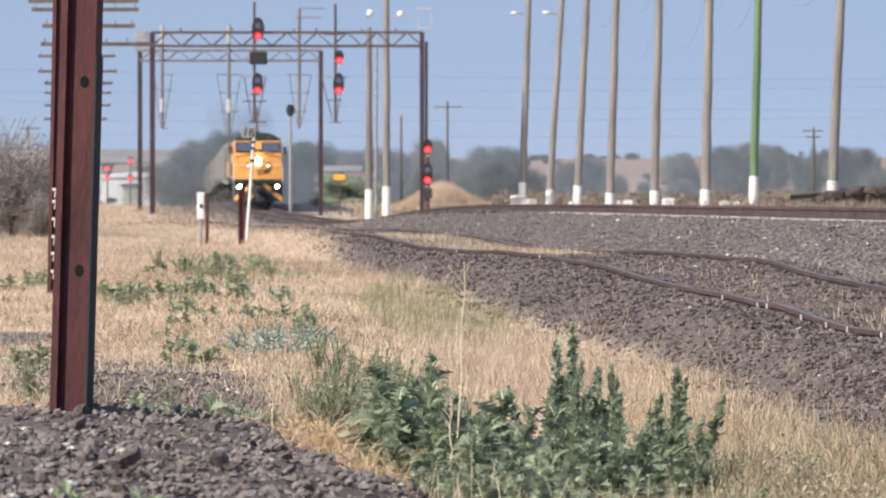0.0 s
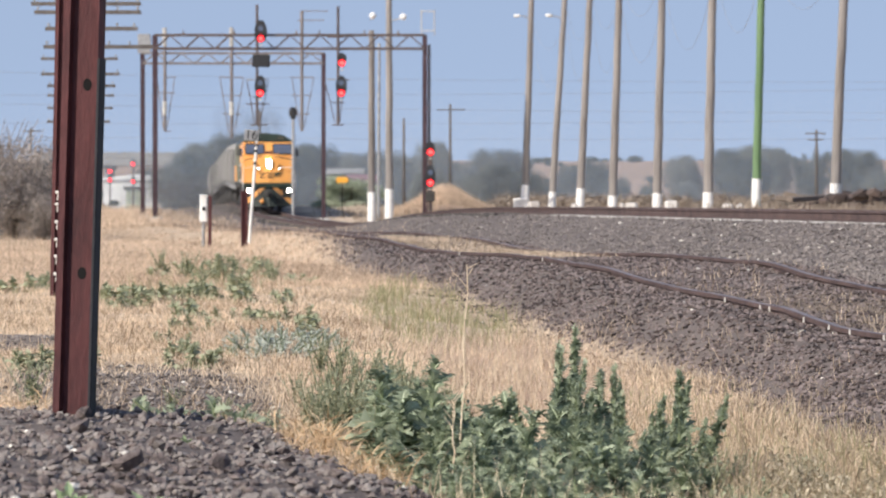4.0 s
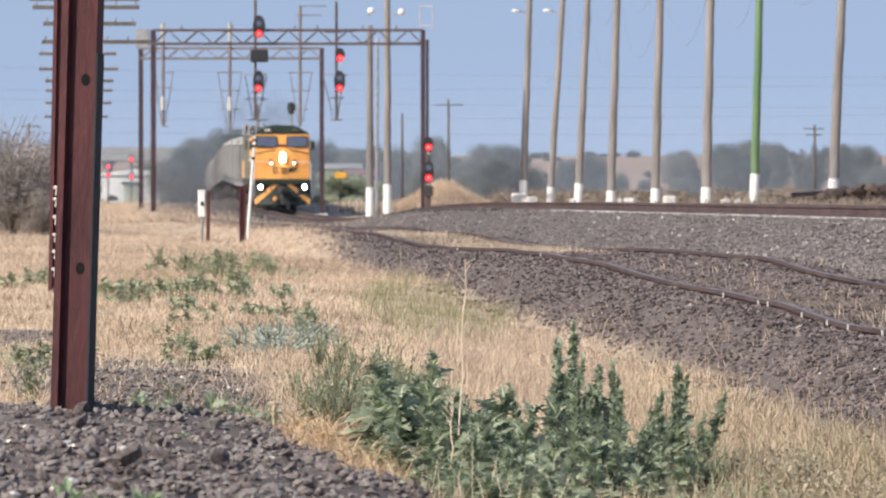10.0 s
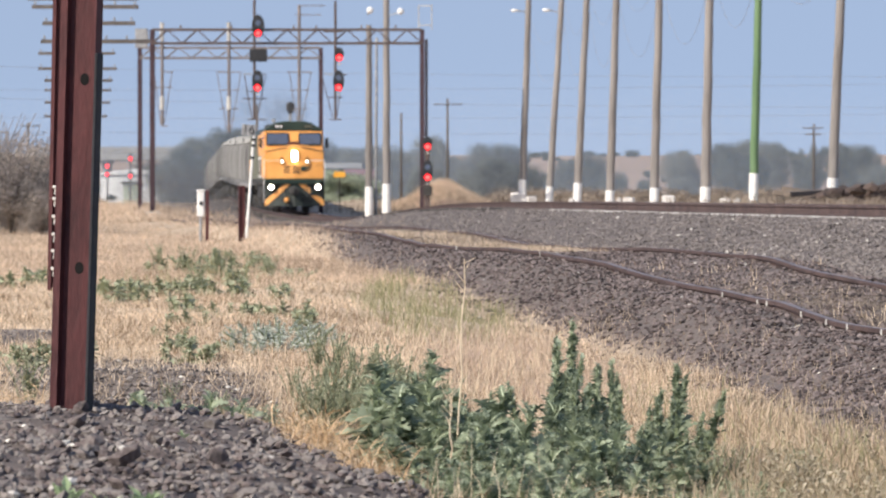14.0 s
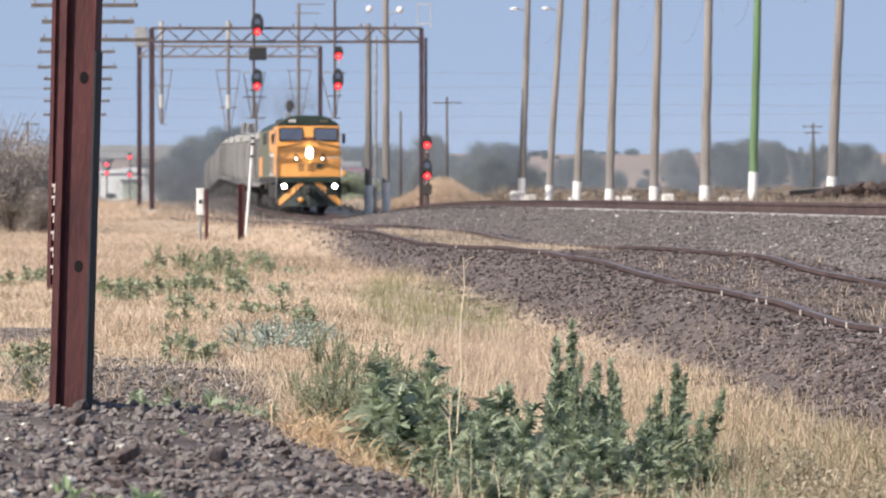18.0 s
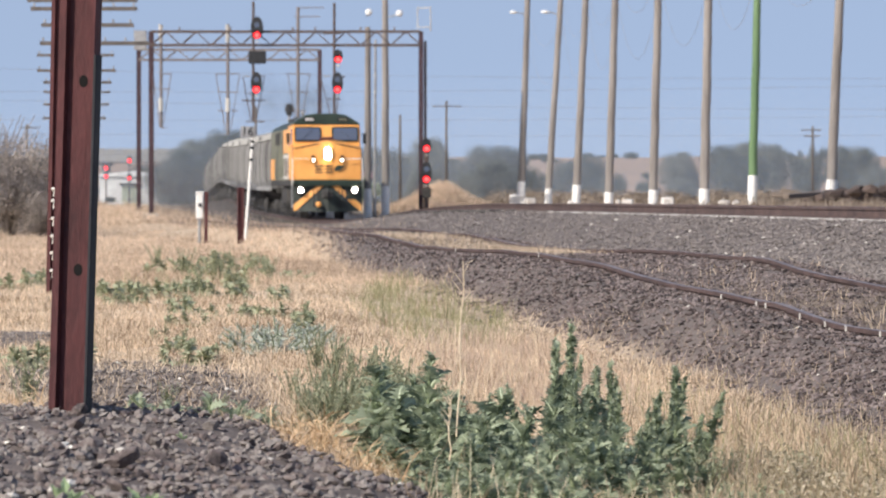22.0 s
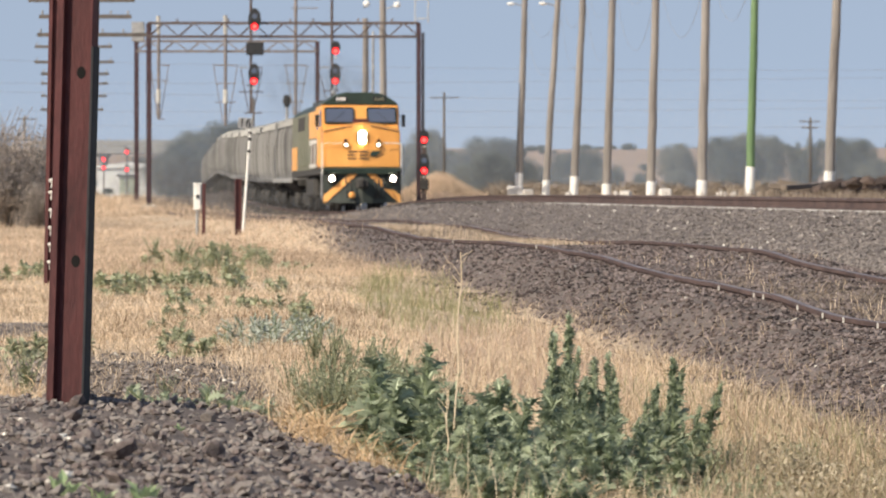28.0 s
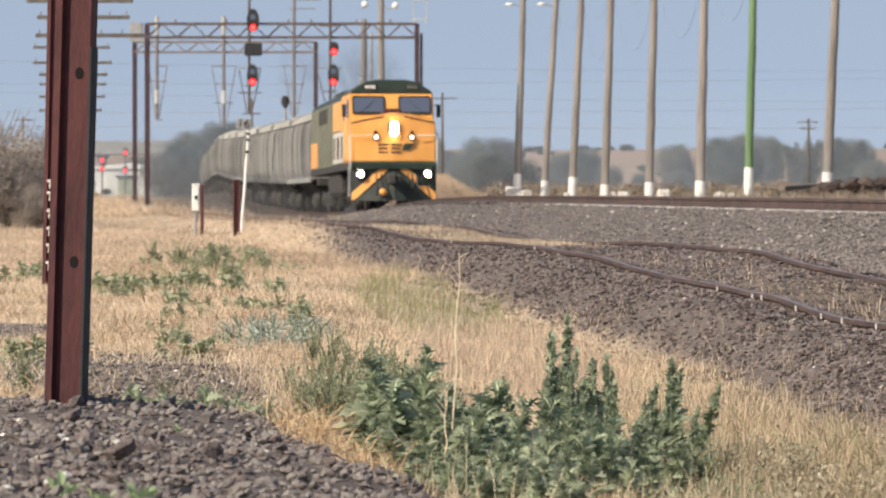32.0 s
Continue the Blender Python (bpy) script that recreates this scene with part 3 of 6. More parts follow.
def scatter_stones(name, xs, ys, sizes, seed, mats, pale=0.012, shapes=None):
    """Many stones in one mesh, half sunk in the ground."""
    r = np.random.RandomState(seed)
    zs = height(xs, ys)
    allv, allf, alli, at = [], [], [], 0
    shapes = shapes or SHAPES
    which = r.randint(0, len(shapes), len(xs))
    for s, (v, f) in enumerate(shapes):
        sel = np.nonzero(which == s)[0]
        if not len(sel):
            continue
        a, b = r.uniform(0, 6.28, len(sel)), r.uniform(-0.6, 0.6, len(sel))
        ca, sa, cb, sb = np.cos(a), np.sin(a), np.cos(b), np.sin(b)
        rot = np.zeros((len(sel), 3, 3))
        rot[:, 0, 0], rot[:, 0, 1], rot[:, 1, 0], rot[:, 1, 1] = ca, -sa * cb, sa, ca * cb
        rot[:, 0, 2], rot[:, 1, 2], rot[:, 2, 1], rot[:, 2, 2] = sa * sb, -ca * sb, sb, cb
        p = np.einsum("nij,vj->nvi", rot, v) * sizes[sel][:, None, None]
        p += np.stack([xs[sel], ys[sel], zs[sel] + 0.14 * sizes[sel]], -1)[:, None, :]
        ff = f[None] + (at + np.arange(len(sel)) * len(v))[:, None, None]
        allv.append(p.reshape(-1, 3))
        allf.append(ff.reshape(-1, 3))
        alli.append(np.repeat((r.uniform(size=len(sel)) < pale).astype(int), len(f)))
        at += len(sel) * len(v)
    return new(name, arrays(name, np.concatenate(allv), np.concatenate(allf), mats, False, np.concatenate(alli)))


def spread(count, y0, y1, keep, seed, lead=0.125):
    """Places between y0 and y1 across the verge and both tracks, closer together near the camera, kept where keep(x, y) allows."""
    r = np.random.RandomState(seed)
    y = 1 / r.uniform(1 / y1, 1 / y0, count)
    x = r.uniform(-1, 1, count) * (lead * y + 0.3)
    ok = r.uniform(size=count) < keep(x, y)
    return x[ok], y[ok]


def on_siding(x, y):
    m = main_x(y)
    return 1 - smooth(-0.3, 0.5, np.abs(x - m + 7.0) - toe_of(y) + 0.25 * ripple(x, y, 0.5))


def on_bank(x, y):
    m = main_x(y)
    return smooth(-5.6, -5.0, x - m) * (1 - smooth(1.7, 2.4, x - m)) * (np.abs(np.abs(x - m) - 0.75) > 0.1)


r = np.random.RandomState(3)
x, y = spread(99000, 14.5, 34, on_siding, 11)
tagged(scatter_stones("siding_ballast", x, y, r.uniform(0.012, 0.040, len(x)) * (1 + y / 150), 12, [M_STONE_SIDING, M_STONE_PALE], 0.003),
       "loose brown and grey ballast stones along the siding", "ballast", kind="stuff")
x, y = spread(106000, 34, 170, on_siding, 21)
tagged(scatter_stones("siding_ballast", x, y, r.uniform(0.015, 0.036, len(x)) * (1 + y / 150), 22, [M_STONE_SIDING, M_STONE_PALE], 0.003, CHIPS),
       "farther brown ballast stones along the siding", "ballast", kind="stuff")
x, y = spread(150000, 26, 215, on_bank, 13)
tagged(scatter_stones("bank_ballast", x, y, r.uniform(0.018, 0.042, len(x)) * (1 + y / 160), 14, [M_STONE_GREY, M_STONE_PALE], 0.006, CHIPS),
       "grey ballast stones on the main line's shoulder", "ballast", kind="stuff")
# oily ballast between the rails; its black also imitates shade under the train
x, y = spread(60000, 95, 260, lambda x, y: (np.abs(x - main_x(y)) < 1.75) * 1.0, 23)
tagged(scatter_stones("shade_dark_ballast", x, y, r.uniform(0.05, 0.10, len(x)), 24, [M_UNDER, M_STONE_GREY], 0.15, CHIPS),
       "oil-dark ballast between the main rails, also imitating shade under the train", "ballast", kind="stuff")
x, y = spread(40000, 10.4, 17, lambda x, y: heap(x, y) > 0.12, 15)
tagged(scatter_stones("heap_ballast", x, y, 0.006 + 0.034 * r.uniform(0, 1, len(x)) ** 2.0, 16, [M_STONE, M_STONE_PALE], 0.004),
       "small ballast stones of the foreground heap", "ballast", kind="stuff")
x, y = spread(26000, 16.2, 28, lambda x, y: patch(x, y) * 0.9, 17)
tagged(scatter_stones("track_gravel", x, y, r.uniform(0.010, 0.036, len(x)), 18, [M_STONE_GRAVEL, M_STONE_PALE], 0.012, CHIPS),
       "grey gravel of an old track in the dry grass", "gravel", kind="stuff")
# the larger stones of the heap, one by one
pile = thing("ballast_heap", "heap of loose brown basalt ballast among dry grass", "ballast heap", kind="structure")
stone_meshes = [arrays("stone", v, f, M_STONE) for v, f in SHAPES]
x, y = spread(620, 11.0, 16.4, lambda x, y: heap(x, y) > 0.2, 19)
for i in range(min(290, len(x))):
    s = rng.uniform(0.036, 0.070) * (1.45 if i % 6 == 0 else 1)
    m = pose(x[i], y[i], ground_at(x[i], y[i]) + 0.2 * s, rng.uniform(-40, 40), rng.uniform(-40, 40), rng.uniform(0, 360)) @ Matrix.Diagonal((s, s, s * rng.uniform(0.7, 1.1), 1))
    share("stone", stone_meshes[i % 9], pile, m)


# ---- the train ----
M_PILOT = material("sooty_green_paint", (0.010, 0.014, 0.012), (0.035, 0.045, 0.038), 3, 0.6, 0, 0.15, 25)
def build_wheelset(parent, y, radius, lift=0.0):
    bm = B()
    rod(bm, (-0.72, 0, 0), (0.72, 0, 0), 0.075, sides=10)
    for s in (-1, 1):
        rod(bm, (s * 0.69, 0, 0), (s * 0.81, 0, 0), radius, sides=20)
        rod(bm, (s * 0.68, 0, 0), (s * 0.71, 0, 0), radius + 0.03, sides=20)
        for k in range(4):
            a = k * math.pi / 2
            rod(bm, (s * 0.80, 0.5 * radius * math.cos(a), 0.5 * radius * math.sin(a)), (s * 0.83, 0.5 * radius * math.cos(a), 0.5 * radius * math.sin(a)), 0.05, sides=6)
    ob = part("wheelset", bm, M_UNDER, parent)
    ob.matrix_basis = pose(0, y, radius)
    return ob


def build_bogie(parent, y, axles, radius):
    """Side frames, springs and axle boxes; the wheelsets are parts of the vehicle."""
    bm = B()
    half = (axles[-1] - axles[0]) / 2 + 0.45
    for s in (-1, 1):
        box(bm, s * 0.98 - 0.07, s * 0.98 + 0.07, y - half, y + half, radius + 0.05, radius + 0.27, 0.03)
        for a in axles:
            box(bm, s * 1.0 - 0.11, s * 1.0 + 0.11, y + a - 0.17, y + a + 0.17, radius - 0.16, radius + 0.12, 0.03)
        for a in np.linspace(axles[0] / 2, axles[-1] / 2, 2):
            rod(bm, (s * 0.98, y + a, radius - 0.22), (s * 0.98, y + a, radius + 0.1), 0.1, sides=8)
        box(bm, s * 0.98 - 0.05, s * 0.98 + 0.05, y - half * 0.55, y + half * 0.55, radius - 0.28, radius - 0.17, 0.02)
    box(bm, -1.0, 1.0, y - 0.22, y + 0.22, radius + 0.02, radius + 0.34, 0.03)
    return part("bogie", bm, M_UNDER, parent)


def build_locomotive():
    """Front at y = 0, the body behind it along +y, rails at z = 0."""
    loco = thing("diesel_locomotive", "orange-yellow diesel locomotive with dark green roof and lit headlights", "locomotive")
    # nose, wide and blunt, with a shallow V across its brow
    bm = B()
    lo, brow, mid = 1.46, 2.86, 3.12
    pts = [(-1.43, 0.16, lo), (0, 0.0, lo), (1.43, 0.16, lo), (1.43, 1.35, lo), (-1.43, 1.35, lo),
           (-1.43, 0.20, brow - 0.04), (0, 0.04, mid), (1.43, 0.20, brow - 0.04), (1.43, 1.35, brow + 0.2), (-1.43, 1.35, brow + 0.2), (0, 1.35, mid + 0.1)]
    v = [bm.verts.new(p) for p in pts]
    for f in ((0, 1, 6, 5), (1, 2, 7, 6), (2, 3, 8, 7), (4, 0, 5, 9), (5, 6, 10, 9), (6, 7, 8, 10), (3, 4, 9, 10, 8), (4, 3, 2, 1, 0)):
        bm.faces.new([v[i] for i in f])
    bmesh.ops.recalc_face_normals(bm, faces=bm.faces)
    bmesh.ops.bevel(bm, geom=[e for e in bm.edges], offset=0.035, segments=2, affect="EDGES")
    nose = part("nose", bm, M_YELLOW, loco)
    # cab with raked windscreen
    bm = B()
    side = [(0.62, 2.72), (1.02, 3.84), (4.3, 3.84), (4.3, 1.46), (0.62, 1.46)]
    a = [bm.verts.new((-1.43, p[0], p[1])) for p in side]
    b = [bm.verts.new((1.43, p[0], p[1])) for p in side]
    bm.faces.new(a)
    bm.faces.new(b[::-1])
    for i in range(5):
        bm.faces.new((a[i], b[i], b[(i + 1) % 5], a[(i + 1) % 5]))
    bmesh.ops.recalc_face_normals(bm, faces=bm.faces)
    bmesh.ops.bevel(bm, geom=list(bm.edges), offset=0.05, segments=2, affect="EDGES")
    cab = part("cab", bm, M_YELLOW, loco)
    # a rounded dark roof over cab and hood
    bm = B()
    prism(bm, [(-1.44, 3.80), (-1.34, 3.92), (-0.86, 4.21), (-0.5, 4.28), (0.5, 4.28), (0.86, 4.21), (1.34, 3.92), (1.44, 3.80)], 0.98, 4.3)
    bmesh.ops.bevel(bm, geom=list(bm.edges), offset=0.03, segments=1, affect="EDGES")
    roof = part("roof", bm, M_LOCOGREEN, loco, "dark green cab roof")
    for s in (-1, 1):
        bm = B()
        box(bm, s * 0.72 - 0.24, s * 0.72 + 0.24, 0.95, 1.0, 3.93, 4.12, 0.015)
        nb = part("number_board", bm, M_BLACK, roof)
        bm = B()
        for k in range(4):
            box(bm, s * 0.72 - 0.17 + 0.09 * k, s * 0.72 - 0.11 + 0.09 * k, 0.935, 0.955, 3.97, 4.08)
        part("number_bars", bm, M_WHITE if s < 0 else M_LOCOGREY, nb)
    # windscreens follow the rake
    lean = math.degrees(math.atan2(0.40, 1.12))
    for s in (-1, 1):
        bm = B()
        box(bm, -0.56, 0.56, -0.03, 0.03, -0.33, 0.33, 0.06)
        fr = part("window_frame", bm, M_LOCOGREEN, cab)
        fr.matrix_basis = pose(s * 0.79, 0.835, 3.40, -lean, 0, 0)
        bm = B()
        box(bm, -0.51, 0.51, -0.045, -0.02, -0.28, 0.28, 0.03)
        part("windscreen", bm, M_GLASS, fr)
        bm = B()
        rod(bm, (s * 0.3, -0.06, -0.30), (s * -0.2, -0.06, 0.16), 0.007, sides=5)
        part("wiper", bm, M_BLACK, fr)
        # side windows and door
        bm = B()
        box(bm, s * 1.425 - 0.03, s * 1.425 + 0.03, 1.25, 2.05, 2.98, 3.66, 0.03)
        part("side_window", bm, M_GLASS, cab)
        bm = B()
        box(bm, s * 1.43 - 0.03, s * 1.43 + 0.03, 2.5, 3.15, 1.55, 3.6, 0.03)
        door = part("cab_door", bm, M_YELLOW, cab)
        bm = B()
        box(bm, s * 1.46 - 0.015, s * 1.46 + 0.015, 2.6, 3.05, 2.9, 3.5, 0.02)
        part("door_window", bm, M_GLASS, door)
        bm = B()
        box(bm, s * 1.62 - 0.05, s * 1.62 + 0.09, 1.15, 1.22, 3.0, 3.45, 0.02)
        rod(bm, (s * 1.43, 1.2, 3.4), (s * 1.62, 1.2, 3.4), 0.015, sides=5)
        part("mirror", bm, M_BLACK, cab, "black rear-view mirror")
    bm = B()
    box(bm, -0.3, 0.3, 0.56, 0.70, 3.05, 3.28, 0.04)
    part("brow_vent", bm, M_RUST, cab)
    # thin dark line under the brow
    for s in (-1, 1):
        bm = B()
        bar(bm, (s * 1.42, 0.185, brow - 0.07), (s * 0.35, 0.06, mid - 0.12), 0.02, 0.035)
        part("brow_strip", bm, M_BLACK, nose)
    # lights
    bm = B()
    box(bm, -0.2, 0.2, -0.06, 0.12, 2.37, 2.79, 0.05)
    hl = part("headlight_housing", bm, M_LOCOGREEN, nose)
    for k, z in enumerate((2.48, 2.67)):
        bm = B()
        rod(bm, (0, -0.09, z), (0, -0.05, z), 0.14, sides=16)
        part("headlight", bm, M_LAMP, hl, "lit white headlight")
    for s in (-1, 1):
        bm = B()
        rod(bm, (s * 0.6, -0.02, 2.3), (s * 0.6, 0.12, 2.3), 0.1, 0.11, sides=12)
        ml = part("marker_housing", bm, M_BLACK, nose)
        bm = B()
        rod(bm, (s * 0.6, -0.04, 2.3), (s * 0.6, -0.015, 2.3), 0.058, sides=12)
        part("marker_light", bm, M_MARK, ml, "lit white marker light")
        bm = B()
        rod(bm, (s * 0.62, 0.06, 2.46), (s * 0.62, 0.02, 2.46), 0.06, sides=10)
        part("red_marker", bm, M_RUST, nose)
        bm = B()
        box(bm, s * 1.14 - 0.16, s * 1.14 + 0.16, -0.12, 0.25, 0.89, 1.21, 0.05)
        dl = part("ditch_light_housing", bm, M_UNDER, loco)
        bm = B()
        rod(bm, (s * 1.14, -0.15, 1.05), (s * 1.14, -0.115, 1.05), 0.105, sides=16)
        part("ditch_light", bm, M_LAMP, dl, "lit white ditch light")
    # the operator's mark, plain shapes
    for k in range(2):
        x = -0.52 + 0.42 * k
        for z, w, h in ((2.02, 0.34, 0.055), (1.89, 0.30, 0.055), (1.76, 0.34, 0.055)):
            bm = B()
            box(bm, x, x + w, -0.01 + 0.11 * abs(x + 0.15), 0.06 + 0.11 * abs(x + 0.15), z, z + h)
            part("emblem_bar", bm, M_UNDER, nose, "dark emblem bar")
    bm = B()
    prism(bm, [(0.28, 1.86), (0.5, 1.86), (0.72, 2.08), (0.36, 2.08)], 0.01, 0.09)
    part("nose_emblem", bm, M_LOCOGREEN, nose, "green emblem wedge")
    # white hand rail round the nose
    for s in (-1, 1):
        bm = B()
        tube(bm, [(s * 1.47, 0.08, 1.2), (s * 1.47, 0.08, 2.3), (s * 1.43, 0.05, 2.36), (s * 0.75, -0.06, 2.36)], [0.02 if s > 0 else 0.01] * 4, 6)
        part("handrail", bm, M_WHITE, loco, "white handrail")
        bm = B()
        rod(bm, (s * 1.47, 0.5, 1.2), (s * 1.47, 0.5, 2.4), 0.016, sides=6)
        part("grab_rail", bm, M_WHITE, loco)
    # platform edge, anticlimber, pilot
    bm = B()
    box(bm, -1.45, 1.45, -0.1, 0.9, 1.30, 1.46, 0.03)
    box(bm, -1.3, 1.3, -0.13, 0.05, 1.22, 1.30, 0.02)
    part("anticlimber", bm, M_LOCOGREEN, loco, "dark green front platform")
    bm = B()
    v = [bm.verts.new(p) for p in ((-1.42, 0.12, 0.16), (0, -0.22, 0.13), (1.42, 0.12, 0.16), (1.42, 0.2, 1.2), (0, -0.02, 1.25), (-1.42, 0.2, 1.2),
                                    (-1.42, 0.3, 0.16), (0, 0.0, 0.13), (1.42, 0.3, 0.16), (1.42, 0.4, 1.2), (0, 0.2, 1.25), (-1.42, 0.4, 1.2))]
    for f in ((0, 1, 4, 5), (1, 2, 3, 4), (7, 6, 11, 10), (8, 7, 10, 9), (0, 6, 7, 1), (1, 7, 8, 2), (5, 4, 10, 11), (4, 3, 9, 10), (0, 5, 11, 6), (2, 8, 9, 3)):
        bm.faces.new([v[i] for i in f])
    bmesh.ops.recalc_face_normals(bm, faces=bm.faces)
    pilot = part("pilot", bm, M_PILOT, loco, "sooty dark green pilot plate")
    for s in (-1, 1):
        bm = B()
        yy = lambda x, z: (0.12 - 0.34 * (1 - abs(x) / 1.42)) + (z - 0.16) * 0.14 - 0.03
        q = [(0.16, 1.24), (0.44, 1.26), (1.43, 0.42), (1.43, 0.16), (1.30, 0.2)]
        a = [bm.verts.new((s * x, yy(x, z), z)) for x, z in q]
        b = [bm.verts.new((s * x, yy(x, z) + 0.045, z)) for x, z in q]
        bm.faces.new(a)
        bm.faces.new(b[::-1])
        for i in range(5):
            bm.faces.new((a[i], a[(i + 1) % 5], b[(i + 1) % 5], b[i]))
        bmesh.ops.recalc_face_normals(bm, faces=bm.faces)
        part("chevron", bm, M_YELLOW, pilot, "orange warning chevron")
    bm = B()
    box(bm, -0.18, 0.18, -0.75, 0.1, 0.72, 1.02, 0.05)
    box(bm, -0.28, 0.02, -0.85, -0.55, 0.68, 1.06, 0.06)
    part("coupler", bm, M_UNDER, loco)
    for x in (-0.62, -0.45, 0.45, 0.6, 0.75):
        bm = B()
        rod(bm, (x, -0.14, 1.05), (x + 0.04, -0.3, 0.6), 0.03, sides=6)
        rod(bm, (x + 0.04, -0.3, 0.6), (x + 0.02, -0.2, 0.32), 0.03, sides=6)
        part("brake_hose", bm, M_BLACK, pilot)
    # plain ball standing in for the orange end of coupler and hose
    bm = B()
    ball(bm, (-0.40, -0.30, 0.44), 0.13, 0.09, 0.13, 2)
    part("orange_coupler_blob", bm, M_YELLOW, pilot, "orange blob at the coupler", True)
    # underframe and long hood
    bm = B()
    box(bm, -1.40, 1.40, 0.6, 19.7, 1.22, 1.46, 0.02)
    part("walkway", bm, M_UNDER, loco)
    # full-width body behind the cab, its sides in coloured panels
    arch = [(1.40, 1.46), (1.40, 3.70), (1.30, 3.86), (0.86, 4.10), (0.45, 4.17)]
    bm = B()
    prism(bm, [(-x, z) for x, z in arch] + [(x, z) for x, z in arch[::-1]], 4.32, 19.3)
    hood = part("hood", bm, [M_LOCOGREY, M_LOCOGREEN], loco, "grey-green full-width engine body with dark roof")
    for p in hood.data.polygons:
        if p.normal.z > 0.3:
            p.material_index = 1
    for s in (-1, 1):
        for y0, y1, z0, z1, mat, label in ((4.4, 8.2, 2.64, 3.66, M_YELLOW, "orange-yellow upper side panel"), (3.4, 8.2, 1.50, 2.58, M_CONCRETE, "pale lower side panel"),
                                           (16.2, 19.2, 1.50, 2.45, M_YELLOW, "orange-yellow rear side panel")):
            bm = B()
            box(bm, s * 1.412 - 0.018, s * 1.412 + 0.018, y0, y1, z0, z1, 0.008)
            panel = part("side_panel", bm, mat, loco, label)
            if mat is M_CONCRETE:
                for k in range(3):
                    bm = B()
                    box(bm, s * 1.435 - 0.015, s * 1.435 + 0.015, y0 + 0.5 + 1.6 * k, y0 + 1.2 + 1.6 * k, 1.65, 2.42, 0.012)
                    part("louvre", bm, M_RUST if k == 1 else M_LOCOGREY, panel)
        for k in range(4):
            bm = B()
            box(bm, s * 1.41 - 0.014, s * 1.41 + 0.014, 9.5 + 1.4 * k, 10.6 + 1.4 * k, 1.6, 3.5, 0.012)
            part("body_door", bm, M_LOCOGREY, loco)
        bm = B()
        box(bm, s * 1.42 - 0.014, s * 1.42 + 0.014, 11.0, 15.0, 3.05, 3.6, 0.012)
        part("air_intake", bm, M_UNDER, loco, "dark air intake grille")
    for yy2, w in ((7.0, 0.55), (12.0, 0.8), (14.5, 0.8)):
        bm = B()
        box(bm, -w, w, yy2 - 0.8, yy2 + 0.8, 4.08, 4.27, 0.04)
        rod(bm, (0, yy2, 4.2), (0, yy2, 4.36), 0.3, sides=14)
        part("roof_vent", bm, M_UNDER, loco)
    for s in (-1, 1):
        bm = B()
        for k in range(4):
            box(bm, s * 1.36 - 0.12, s * 1.36 + 0.1, 0.5, 0.95, 0.35 + 0.27 * k, 0.39 + 0.27 * k)
        box(bm, s * 1.46 - 0.02, s * 1.46 + 0.02, 0.45, 1.0, 0.3, 1.3)
        part("cab_steps", bm, M_GALV if s < 0 else M_UNDER, loco)
    bm = B()
    box(bm, -1.3, 1.3, 7.6, 12.2, 0.35, 1.22, 0.15)
    part("fuel_tank", bm, M_UNDER, loco)
    for yb in (4.0, 15.8):
        build_bogie(loco, yb, (-1.85, 0, 1.85), 0.5)
        for a in (-1.85, 0, 1.85):
            build_wheelset(loco, yb + a, 0.5)
    bm = B()
    rod(bm, (-0.9, 1.9, 4.26), (-0.9, 2.4, 4.34), 0.06, 0.1, sides=8)
    part("horn", bm, M_GALV, loco)
    return loco


